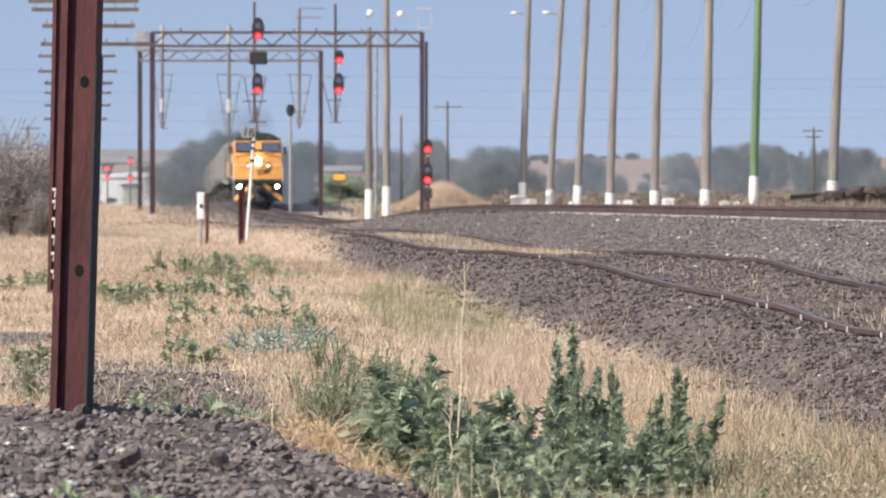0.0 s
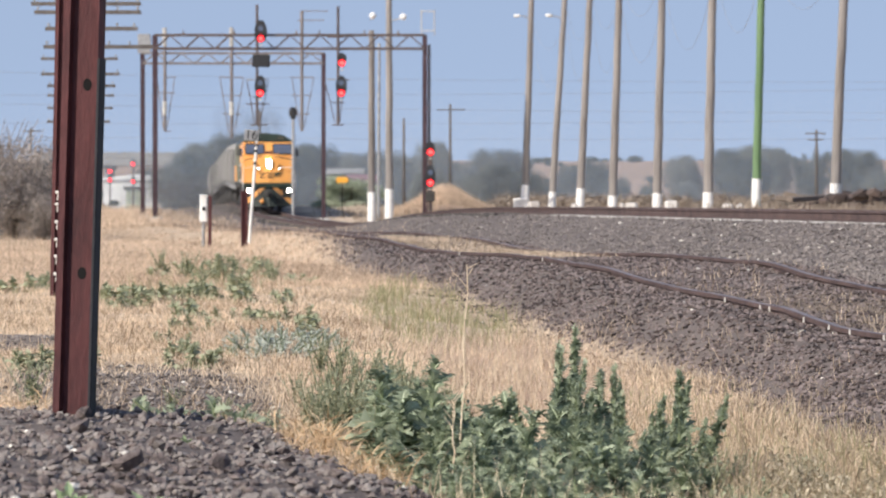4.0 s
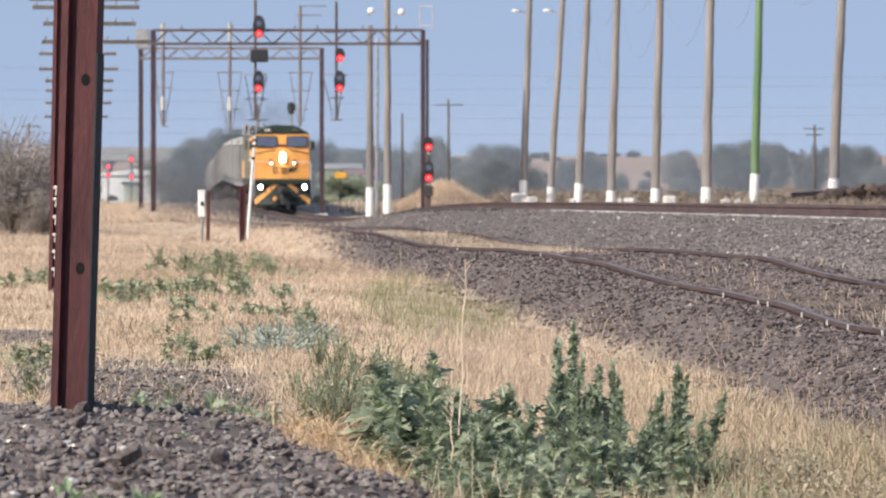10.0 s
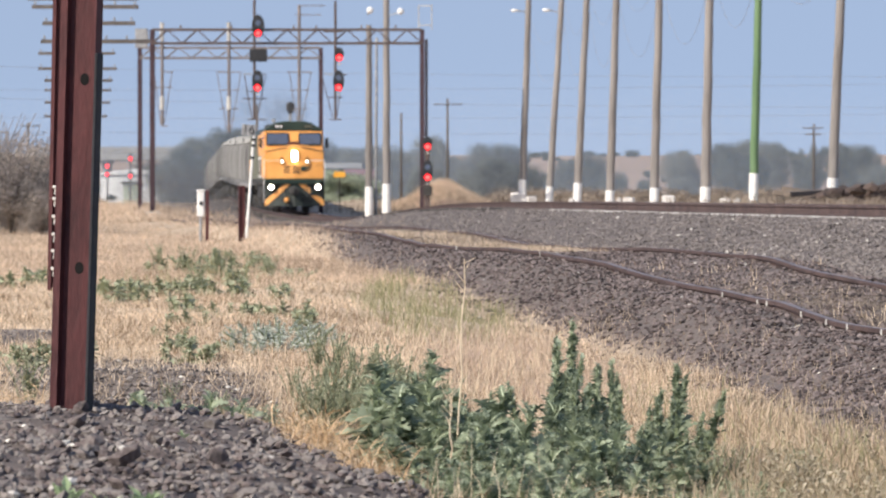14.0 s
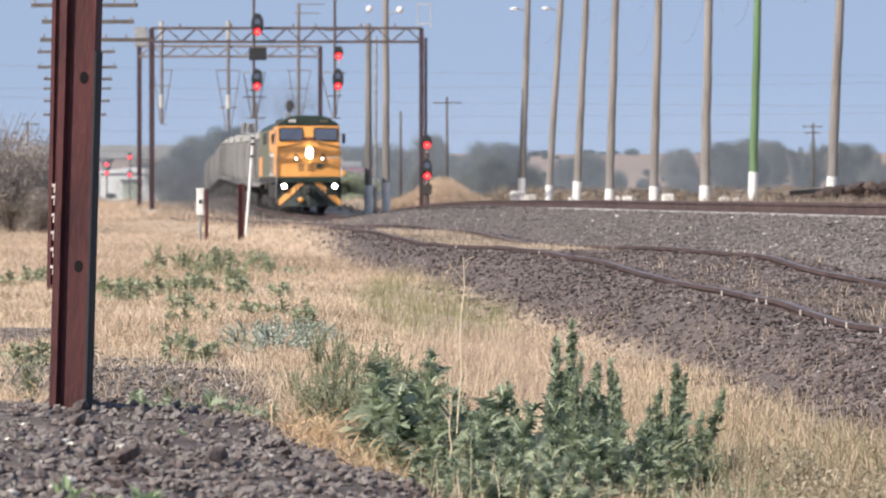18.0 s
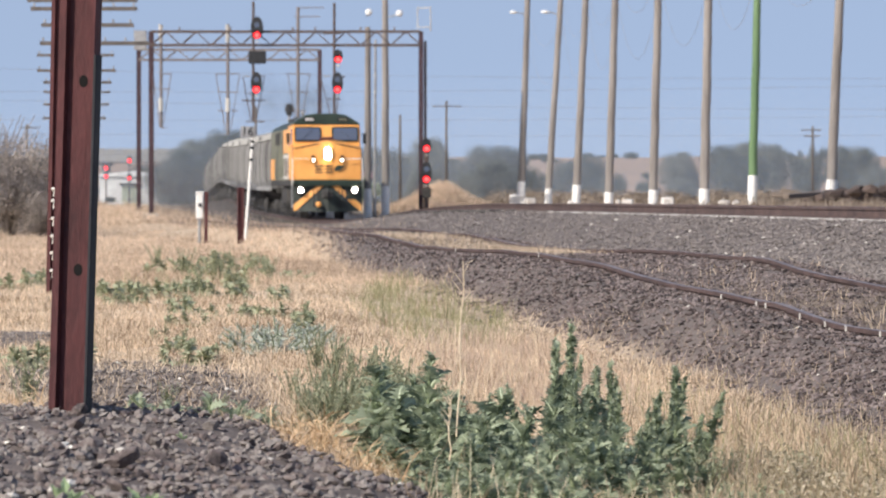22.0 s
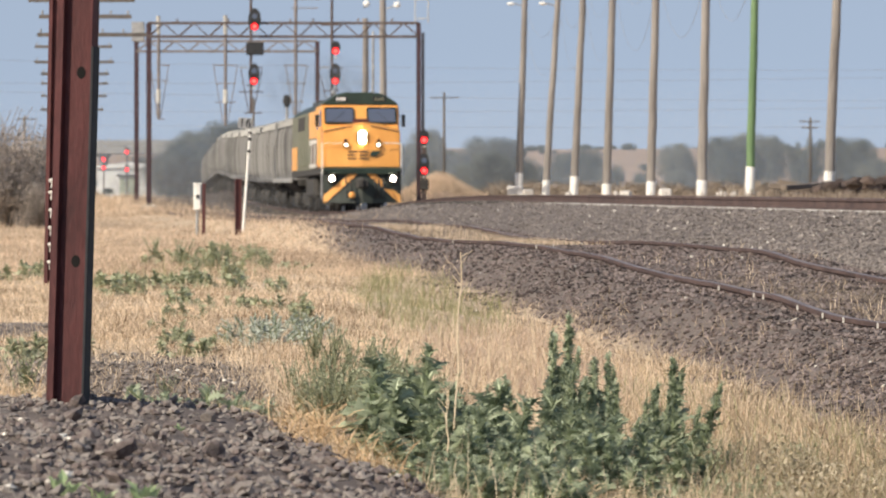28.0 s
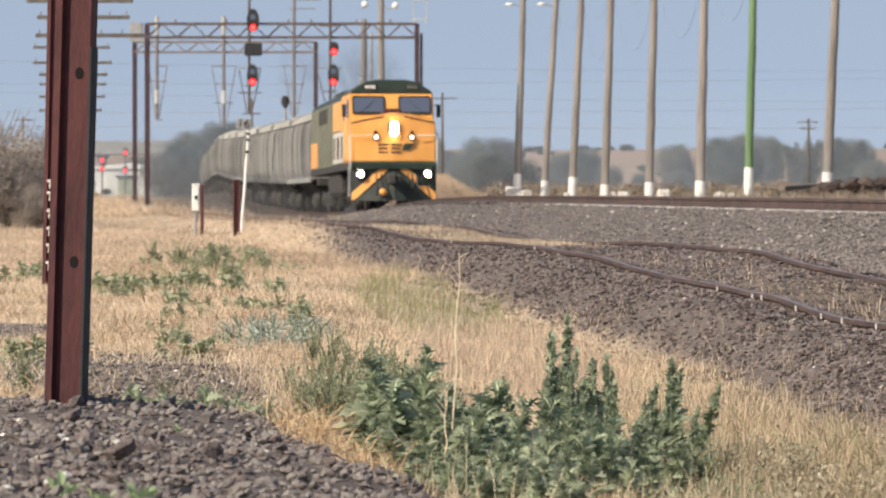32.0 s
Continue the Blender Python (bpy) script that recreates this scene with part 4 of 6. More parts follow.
def build_wagon():
    wagon = thing("grain_hopper_wagon", "dusty grey covered hopper wagon with ribbed sides and pale roof", "freight wagon", group="wagons of the grain train")
    eaves = [(1.30, 1.12), (1.38, 1.6), (1.40, 2.6), (1.36, 3.10), (1.27, 3.40)]
    crest = [(1.27, 3.41), (1.10, 3.66), (0.80, 3.84), (0.42, 3.93)]
    bm = B()
    prism(bm, [(-x, z) for x, z in eaves] + [(x, z) for x, z in eaves[::-1]], 0.5, 14.65)
    part("body", bm, M_WAGON, wagon)
    bm = B()
    prism(bm, [(-x, z) for x, z in crest] + [(x, z) for x, z in crest[::-1]], 0.42, 14.73)
    part("roof", bm, M_WAGON_ROOF, wagon, "pale dusty rounded roof")
    rib = mesh_of(prism(B(), [(-1.30, 1.15), (-1.43, 1.6), (-1.45, 2.6), (-1.41, 3.10), (-1.31, 3.40), (-1.24, 3.36), (-1.34, 3.0), (-1.34, 1.3)], -0.07, 0.07), "rib", M_WAGON_PALE)
    for k in range(13):
        for turn in (0, 180):
            share("rib", rib, wagon, pose(0, 7.575 + (k - 6) * 1.15, 0, 0, 0, turn))
    for s in (-1, 1):
        bm = B()
        box(bm, s * 1.37 - 0.06, s * 1.37 + 0.06, 0.2, 14.95, 0.98, 1.16, 0.02)
        part("sill", bm, M_WAGON_PALE, wagon, "pale dusty sill")
        bm = B()
        box(bm, s * 1.29 - 0.03, s * 1.29 + 0.03, 0.45, 14.7, 3.375, 3.43, 0.01)
        part("gutter", bm, M_UNDER, wagon, "dark eaves gutter")
    bm = B()
    box(bm, -0.38, 0.38, 0.6, 14.5, 3.92, 4.0, 0.02)
    part("roof_hatch", bm, M_WAGON_PALE, wagon)
    for yy in (0.32, 14.75):
        for s in (-1, 1):
            bm = B()
            rod(bm, (s * 1.2, yy, 1.1), (s * 1.2, yy, 3.7), 0.03, sides=5)
            for k in range(7):
                rod(bm, (s * 1.2, yy, 1.3 + 0.36 * k), (s * 0.8, yy, 1.3 + 0.36 * k), 0.015, sides=4)
            rod(bm, (s * 0.8, yy, 1.1), (s * 0.8, yy, 3.7), 0.03, sides=5)
            part("end_ladder", bm, M_WAGON_PALE, wagon)
    for yh in (4.6, 7.6, 10.6):
        bm = B()
        r = bmesh.ops.create_cone(bm, cap_ends=True, segments=4, radius1=0.55, radius2=1.75, depth=0.7, matrix=Matrix.Translation((0, yh, 0.72)) @ pose(0, 0, 0, 0, 0, 45))
        part("discharge_hopper", bm, M_UNDER, wagon)
    bm = B()
    box(bm, -1.1, 1.1, 0.0, 0.3, 0.85, 1.15, 0.03)
    box(bm, -1.1, 1.1, 14.85, 15.15, 0.85, 1.15, 0.03)
    box(bm, -0.25, 0.25, -0.3, 15.4, 0.75, 1.05)
    part("underframe", bm, M_UNDER, wagon)
    for yb in (2.2, 12.95):
        build_bogie(wagon, yb, (-0.88, 0.88), 0.46)
        for a in (-0.88, 0.88):
            build_wheelset(wagon, yb + a, 0.46)
    return wagon


BODY_LIFT = 0.18


def lifted(vehicle):
    """Raises the body on its springs above wheels and bogies."""
    for ob in vehicle.children:
        if not ob.name.startswith(("wheelset", "bogie")):
            ob.location.z += BODY_LIFT
    return vehicle


loco = lifted(build_locomotive())
wagons = [lifted(build_wagon())]
for k in range(16):
    wagons.append(copy_thing(wagons[0], pose(0, 0, 0)))


# dust raised beside the wagons, dark to imitate shade below the train, and exhaust over the locomotive: soft shells
# that run with the train
def shell(name, mat, level):
    """The half of a puff or haze piece turned to the camera, a bowl open behind."""
    bm = ball(B(), (0, 0, 0), 1, 1, 1, level)
    bmesh.ops.delete(bm, geom=[v for v in bm.verts if v.co.y > 0.12], context="VERTS")
    return mesh_of(bm, name, mat, True)


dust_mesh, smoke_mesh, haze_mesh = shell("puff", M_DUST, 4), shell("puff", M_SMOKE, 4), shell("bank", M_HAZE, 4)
clouds = []
for lag, side, up, wide, tall, me in ((6, -2.4, 0.15, 2.4, 0.8, dust_mesh), (36, -3.0, 0.4, 4.2, 1.3, dust_mesh), (60, -3.2, 0.8, 5.0, 2.3, dust_mesh), (92, -3.4, 1.1, 6.0, 3.2, dust_mesh),
                                      (10, 0.1, 4.9, 1.3, 1.5, smoke_mesh), (17, -0.8, 5.3, 2.2, 1.9, smoke_mesh)):
    if me is dust_mesh:
        cloud = thing("dust_cloud", "thin dark dust beside the train, also imitating shade below it", "dust", group="dust along the train")
    else:
        cloud = thing("exhaust_cloud", "thin dark diesel exhaust over the locomotive roof", "smoke", group="exhaust over the train")
    for k, drift in enumerate((-0.42, 0.42)):
        share("puff", me, cloud, pose(side + drift * wide, 0.9 * k, up + 0.12 * drift * tall) @ Matrix.Diagonal((0.72 * wide, 0.4, tall * (1 - 0.15 * k), 1)))
    clouds.append((lag, cloud))
# two open shells added in front of the far trees to imitate haze
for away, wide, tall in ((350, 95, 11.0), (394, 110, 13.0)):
    air = thing("dust_haze", "translucent shell added to pale the far plain like haze", "haze", pose(0, away, 1.0), kind="stuff")
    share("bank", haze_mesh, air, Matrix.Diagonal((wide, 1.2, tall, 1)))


def vehicle_pose(y_front, length):
    """Stands a vehicle on the main line with its front at y_front."""
    x0, x1 = float(main_x(y_front)), float(main_x(y_front + length))
    z0, z1 = float(main_rail(y_front + 2)), float(main_rail(y_front + length - 2))
    turn = math.degrees(math.atan2(x0 - x1, length))
    tilt = math.degrees(math.atan2(z1 - z0, length - 4))
    return pose(x0, y_front, z0, tilt, 0, turn)


def motions():
    step = 1.0
    times = [step * i for i in range(33)]
    walk(loco, [(t, vehicle_pose(TRAIN_START - TRAIN_SPEED * t, 19.7)) for t in times])
    for k, w in enumerate(wagons):
        walk(w, [(t, vehicle_pose(TRAIN_START + 20.1 + 15.6 * k - TRAIN_SPEED * t, 15.1)) for t in times])
    for lag, cloud in clouds:
        walk(cloud, [(t, pose(float(main_x(TRAIN_START + lag - TRAIN_SPEED * t)), TRAIN_START + lag - TRAIN_SPEED * t, float(main_rail(TRAIN_START + lag - TRAIN_SPEED * t)))) for t in times])
    for owner, radius in [(loco, 0.5)] + [(w, 0.46) for w in wagons]:
        turns = math.degrees(TRAIN_SPEED / radius)
        for ob in owner.children:
            if ob.name.startswith("wheelset"):
                y = ob.matrix_basis.translation.y
                walk(ob, [(0.2 * i, pose(0, y, radius, (turns * 0.2 * i) % 360, 0, 0)) for i in range(161)])


# ---- posts beside the tracks ----
def rail_post(x, y, tall, lean, turn, label, scale=1.0, holes=(), lugs=False):
    """An old rail set upright, its web towards the viewer: head on one side, foot on the other."""
    post = thing("rail_post", label, "post", pose(x, y, ground_at(x, y) - 0.05, 0, lean, turn) @ Matrix.Diagonal((scale, scale, 1, 1)))
    prof = [(-0.100, -0.052), (-0.100, 0.052), (-0.062, 0.054), (-0.052, 0.012), (0.078, 0.010), (0.090, 0.068), (0.102, 0.068),
            (0.102, -0.068), (0.090, -0.068), (0.078, -0.010), (-0.052, -0.012), (-0.062, -0.054)]
    bm = B()
    lo = [bm.verts.new((a, b, 0)) for a, b in prof]
    hi = [bm.verts.new((a, b, tall)) for a, b in prof]
    n = len(prof)
    for i in range(n):
        bm.faces.new((lo[i], lo[(i + 1) % n], hi[(i + 1) % n], hi[i]))
    bm.faces.new(hi)
    bm.faces.new(lo[::-1])
    bmesh.ops.recalc_face_normals(bm, faces=bm.faces)
    part("shaft", bm, M_RUST, post)
    for h in holes:
        # flat disc; its black colour imitates the shade inside a hole
        bm = B()
        rod(bm, (0.032, -0.0125, h), (0.032, -0.009, h), 0.025, sides=12)
        part("bolt_hole", bm, M_HOLE, post, "flat black disc imitating a bolt hole's inner shade")
    if lugs:
        for h in lugs:
            bm = B()
            box(bm, -0.055, -0.005, -0.10, -0.04, h, h + 0.035, 0.01)
            rod(bm, (-0.02, -0.08, h + 0.02), (-0.03, -0.08, h - 0.06), 0.010, sides=6)
            part("wire_guide", bm, M_CLIP, post, "pale wire guide")
    return post


# the near post, whose foot flange is cut away towards the top
near = rail_post(-1.498, 15.85, 1.95, 1.8, -10, "rusted steel rail set upright as a post in ballast", 0.74, (1.385, 0.63))
bm = B()
box(bm, 0.100, 0.116, -0.074, 0.05, 0.0, 1.49, 0.003)
# the flange is rusty steel; black colour imitates its shaded side
part("foot_flange", bm, M_BLACK, near, "foot flange, its shade put into a black colour")
rail_post(-3.925, 40.3, 3.4, 1.25, -10, "rusted steel rail post with pale wire guides in dry grass", 1.0, (), (0.27, 0.45, 0.62, 0.80, 0.98, 1.1))
rail_post(-3.95, 77.6, 1.15, 0, 8, "short rusted rail stub beside the distance post", 0.64)

# distance post: a leaning white pole with a black-figured plate
km = thing("distance_post", "leaning white metal distance post with a black-figured plate", "distance post", pose(-3.90, 78.4, ground_at(-3.9, 78.4) - 0.05, 0, 4.2, 0))
bm = B()
rod(bm, (0, 0, 0), (0, 0, 2.2), 0.030, 0.028, sides=10)
part("pole", bm, M_WHITE, km)
for z in (1.62, 1.86, 1.98):
    bm = B()
    rod(bm, (0, 0, z), (0, 0, z + 0.055), 0.036, sides=10)
    part("band", bm, M_BLACK, km, "black band")
bm = B()
box(bm, -0.25, 0.03, -0.05, -0.035, 2.09, 2.30, 0.004)
plate = part("plate", bm, M_GALV, km, "grey plate")
cu = bpy.data.curves.new("figures", "FONT")
cu.body = "16"
cu.size, cu.extrude, cu.align_x, cu.align_y = 0.25, 0.004, "CENTER", "CENTER"
fig = new("figures_text", cu)
dg = bpy.context.evaluated_depsgraph_get()
me = bpy.data.meshes.new_from_object(fig.evaluated_get(dg))
bpy.data.objects.remove(fig)
me.materials.clear()
me.materials.append(M_BLACK)
fig = share("figures", me, plate, pose(-0.11, -0.058, 2.195, 90, 0, 0))
fig["label"] = "black figures 16"

# white telephone box on a stub post
tb = thing("telephone_box", "small white telephone box on a thin post beside a rusted stub", "telephone box", pose(-4.98, 81.2, ground_at(-4.98, 81.2) - 0.05, 0, 0.5, 4))
bm = B()
box(bm, -0.075, 0.075, -0.07, 0.07, 0.60, 1.13, 0.02)
case = part("case", bm, M_WHITE, tb)
bm = B()
box(bm, -0.025, 0.04, -0.095, -0.075, 0.84, 0.92, 0.006)
part("latch", bm, M_BLACK, case, "dark latch")
bm = B()
box(bm, -0.09, 0.09, -0.085, 0.085, 1.12, 1.16, 0.015)
part("lid", bm, M_WHITE, case)
bm = B()
rod(bm, (0.0, 0, 0), (0.0, 0, 0.62), 0.03, sides=8)
part("stand", bm, M_GALV, tb)
bm = B()
box(bm, 0.10, 0.17, -0.05, 0.05, 0, 1.15, 0.008)
part("stub", bm, M_RUST, tb, "rusted stub")


# ---- signal gantries ----
def signal_head(parent, x, y, z, lit=True, tall=0.85, wide=0.42):
    """A hooded colour-light head; z is the lamp's height."""
    bm = B()
    prism(bm, [(x + wide / 2 * math.cos(a), z + tall * 0.32 + (tall / 2) * math.sin(a)) for a in np.linspace(0, 2 * math.pi, 18)[:-1]], y - 0.02, y + 0.03)
    head = part("backplate", bm, M_BLACK, parent)
    bm = B()
    box(bm, x - 0.13, x + 0.13, y, y + 0.3, z - 0.15, z + tall * 0.62, 0.03)
    part("lamp_case", bm, M_BLACK, head)
    if lit:
        bm = B()
        rod(bm, (x, y - 0.05, z), (x, y - 0.02, z), 0.15, sides=18)
        part("red_lens", bm, M_RED, head, "lit red lens")
        bm = B()
        rod(bm, (x, y - 0.06, z), (x, y - 0.05, z), 0.085, sides=16)
        part("lamp_core", bm, M_RED_CORE, head, "bright centre of the lens")
    bm = B()
    box(bm, x - 0.05, x + 0.06, y - 0.06, y + 0.1, z - 0.33, z - 0.23, 0.02)
    part("fitting", bm, M_CONCRETE, head, "small white fitting")
    bm = B()
    r = bmesh.ops.create_cone(bm, cap_ends=False, segments=14, radius1=0.2, radius2=0.2, depth=0.3, matrix=Matrix.Translation((x, y - 0.17, z)) @ pose(0, 0, 0, 90, 0, 0))
    low = [v for v in bm.verts if v.co.z < z - 0.05]
    bmesh.ops.delete(bm, geom=low, context="VERTS")
    part("hood", bm, M_BLACK, head)
    if tall > 0.7:
        bm = B()
        rod(bm, (x, y - 0.03, z + 0.45), (x, y - 0.02, z + 0.45), 0.12, sides=14)
        part("dark_lens", bm, M_GLASS, head, "unlit dark lens")
    return head


def gantry(name, label, y, x0, x1, top, deep, bays, mat, legw):
    g = thing(name, label, "signal gantry", pose(0, y, 0))
    for x in (x0, x1):
        z = ground_at(x, y) - 0.1
        bm = B()
        for dy in (-0.18, 0.18):
            bar(bm, (x, dy, z), (x, dy, top), legw, 0.07)
        k = 0
        while z + 0.55 * (k + 1) < top:
            bar(bm, (x, -0.18, z + 0.55 * k), (x, 0.18, z + 0.55 * (k + 1)), 0.05, 0.04)
            k += 1
        part("leg", bm, M_MAROON, g)
        bm = B()
        box(bm, x - 0.3, x + 0.3, -0.35, 0.35, z - 0.1, z + 0.25, 0.03)
        part("footing", bm, M_CONCRETE, g)
    for dy in (-0.22, 0.22):
        for z in (top, top - deep):
            bm = B()
            bar(bm, (x0, dy, z), (x1, dy, z), 0.10, 0.10)
            part("chord", bm, mat, g)
        s = (x1 - x0) / bays
        for k in range(bays):
            bm = B()
            a, b = (top - deep, top) if k % 2 == 0 else (top, top - deep)
            bar(bm, (x0 + s * k, dy, a), (x0 + s * (k + 1), dy, b), 0.055, 0.05)
            part("brace", bm, mat, g)
    return g


def dropper(parent, x, hi, lo, mat, arms=(), width=0.075, cage=None):
    bm = B()
    rod(bm, (x, -0.3, lo), (x, -0.3, hi), width, sides=8)
    mast = part("mast", bm, mat, parent)
    for z, a, b in arms:
        bm = B()
        bar(bm, (x + a, -0.33, z), (x + b, -0.33, z), 0.05, 0.05)
        part("arm", bm, mat, mast)
    if cage:
        z0, z1, a, b = cage
        bm = B()
        for xx in (a, b):
            rod(bm, (x + xx, -0.3, z1), (x + xx * 0.22, -0.3, z0), 0.024, sides=5)
        part("ladder_stay", bm, mat, mast)
    return mast


GY = 175.0
G1 = GY / 7000.0


def gx(u):
    return (u - 784) * G1


def gz(v):
    return 1 + (348 - v) * G1


front = gantry("signal_gantry", "dark steel lattice signal gantry over the tracks with red signals", GY, gx(270), gx(747), gz(58), gz(58) - gz(82), 18, M_STRUCT, 0.2)
bm = B()
bar(bm, (gx(754.5), 0.45, ground_at(gx(754.5), GY) - 0.1), (gx(754.5), 0.45, gz(74)), 0.13, 0.12)
part("rear_leg", bm, M_STRUCT_PALE, front, "paler leg behind the first")
m1 = dropper(front, gx(451), gz(5), gz(217), M_STRUCT, ((gz(180), -0.5, 0.55), (gz(217), -0.3, 0.5), (gz(137), 0.0, 0.5), (gz(168), -0.2, 0.2)), 0.06, (gz(217), gz(139), -0.45, 0.5))
for u in (451, 594):
    bm = B()
    bar(bm, (gx(u) - 0.5, -0.33, gz(137)), (gx(u) - 0.1, -0.33, gz(137)), 0.07, 0.05)
    part("pale_arm", bm, M_GALV, front, "pale side arm")
signal_head(front, gx(458), -0.55, gz(65), True, 1.0, 0.56)
bm = B()
box(bm, gx(443), gx(474), -0.6, -0.35, gz(115), gz(93), 0.03)
part("route_indicator", bm, M_BLACK, front, "dark route indicator box")
signal_head(front, gx(457), -0.55, gz(161), True, 0.95, 0.5)
m2 = dropper(front, gx(594), gz(8), gz(217), M_STRUCT, ((gz(217), -0.25, 0.25), (gz(178), -0.3, 0.3), (gz(138), 0.0, 0.5), (gz(62), -0.5, 0.3)), 0.06, (gz(212), gz(139), -0.6, 0.3))
signal_head(front, gx(601), -0.55, gz(108), True, 0.55, 0.42)
signal_head(front, gx(600), -0.55, gz(161), True, 0.95, 0.5)
signal_head(front, gx(757), -0.55, gz(265), True, 0.55, 0.42)
signal_head(front, gx(757), -0.55, gz(319), True, 0.95, 0.46)
bm = B()
rod(bm, (gx(757), -0.3, ground_at(gx(757), GY) - 0.1), (gx(757), -0.3, gz(250)), 0.09, sides=8)
part("signal_post", bm, M_STRUCT, front)
bm = B()
box(bm, gx(749), gx(765), -0.5, -0.25, gz(352), gz(334), 0.02)
part("relay_case", bm, M_UNDER, front)
for u in (320, 410, 520, 560, 640, 700):
    bm = B()
    rod(bm, (gx(u), 0.0, gz(58)), (gx(u), 0.0, gz(50)), 0.05, sides=6)
    part("truss_fitting", bm, M_STRUCT_PALE, front)
bm = B()
box(bm, gx(240), gx(262), -0.2, 0.2, gz(90), gz(56), 0.02)
part("equipment_box", bm, M_GALV, front, "pale equipment box")

# a pale open cage on the gantry's end
bm = B()
for u in (741, 764):
    rod(bm, (gx(u), 0.0, gz(58)), (gx(u), 0.0, gz(14)), 0.025, sides=5)
rod(bm, (gx(741), 0.0, gz(50)), (gx(764), 0.0, gz(50)), 0.025, sides=5)
rod(bm, (gx(741), 0.0, gz(16)), (gx(764), 0.0, gz(16)), 0.025, sides=5)
part("end_cage", bm, M_CONCRETE, front, "pale open cage")

GY2 = 198.0
G2 = GY2 / 7000.0


def hx(u):
    return (u - 784) * G2


def hz(v):
    return 1 + (348 - v) * G2


back = gantry("signal_gantry", "lattice signal gantry behind the first one, coloured pale for haze", GY2, hx(248), hx(568), hz(90), hz(90) - hz(108), 14, M_STRUCT_PALE, 0.2)
dropper(back, hx(288), hz(50), hz(228), M_STRUCT_PALE, ((hz(160), -0.35, 0.5), (hz(133), 0.0, 0.55), (hz(228), 0.0, 0.3)), 0.08, (hz(222), hz(133), -0.4, 0.5))
dropper(back, hx(406), hz(45), hz(240), M_STRUCT_PALE, ((hz(165), -0.5, 0.5), (hz(133), -0.6, 0.6), (hz(198), -0.5, 0.5)), 0.08, (hz(232), hz(133), -0.6, 0.6))
dropper(back, hx(530), hz(15), hz(228), M_STRUCT_PALE, ((hz(165), -0.5, 0.5), (hz(133), -0.6, 0.6), (hz(198), -0.3, 0.4), (hz(32), -0.2, 1.1), (hz(16), 0, 1.3)), 0.08, (hz(220), hz(133), -0.5, 0.6))
for u in (288, 406):
    bm = B()
    rod(bm, (hx(u), -0.42, hz(78)), (hx(u), -0.42, hz(46)), 0.1, sides=8)
    part("pale_sleeve", bm, M_CONCRETE, back, "pale painted sleeve")
    bm = B()
    rod(bm, (hx(u), -0.42, hz(200)), (hx(u), -0.42, hz(176)), 0.11, sides=8)
    part("pale_sleeve", bm, M_CONCRETE, back, "pale painted sleeve")

# a signal seen from behind on its own pale post
SY = 150.0 + 68


def lone(u, v):
    return (u - 784) * SY / 7000, 1 + (348 - v) * SY / 7000


post_x, head_z = lone(514, 195)
sig = thing("signal_post", "dark signal head on a tall pale steel post beside the track", "signal", pose(post_x, SY, 0))
bm = B()
rod(bm, (0, 0, ground_at(post_x, SY) - 0.1), (0, 0, head_z - 0.1), 0.09, 0.075, sides=8)
part("post", bm, M_GALV, sig)
bm = B()
ball(bm, (0, 0, head_z), 0.25, 0.16, 0.31, 2)
part("head", bm, M_UNDER, sig, "", True)
bm = B()
box(bm, -0.14, 0.14, -0.2, 0.25, head_z - 0.35, head_z + 0.3, 0.04)
part("lamp_case", bm, M_BLACK, sig)
bm = B()
for k in range(14):
    rod(bm, (-0.2, 0.15, 0.6 + 0.3 * k), (0.2, 0.15, 0.6 + 0.3 * k), 0.015, sides=4)
part("ladder", bm, M_GALV, sig)


# ---- pole lines ----
def pole(x, y, z, tall, r, lean, mat, label, white=0.0, lamp=False, name="utility_pole", side_lean=0.0):
    p = thing(name, label, "pole", pose(x, y, z, side_lean, lean, 0))
    bm = B()
    n = 18
    rr = random.Random(int(x * 100))
    tube(bm, [(0, 0, -0.3)] + [(rr.uniform(-0.08, 0.08) * r, rr.uniform(-0.08, 0.08) * r, tall * (k + 1) / n) for k in range(n)],
         [r * (1 - 0.3 * k / n) for k in range(n + 1)], 10)
    shaft = part("shaft", bm, mat, p, "", True)
    if white:
        bm = B()
        rod(bm, (0, 0, -0.2), (0, 0, white), r * 1.06, r * 1.03, sides=12)
        part("painted_base", bm, M_WHITE, p, "white painted base")
    if lamp:
        bm = B()
        rod(bm, (0, 0, lamp), (-0.55, 0, lamp + 0.12), 0.03, sides=6)
        arm = part("lamp_arm", bm, M_GALV, p)
        bm = B()
        ball(bm, (-0.68, 0, lamp + 0.1), 0.2, 0.13, 0.08, 2)
        part("lamp_head", bm, M_WHITE, arm, "white lamp head", True)
    return p


# the row of tall poles beside the yard, running parallel to the tracks
row = ((923, 13, 'M', 1.9, 323), (970, 12.5, 'M', 3.6, 335), (1020, 14, 'M', 2.7, 329), (1078, 15, 'M', 1.85, 342), (1157, 16, 'M', 1.35, 338), (1247, 17.5, 'M', 1.2, 336), (1332, 15.5, 'G', 1.5, 312), (1471, 18, 'M', 2.5, 320))
tops = []
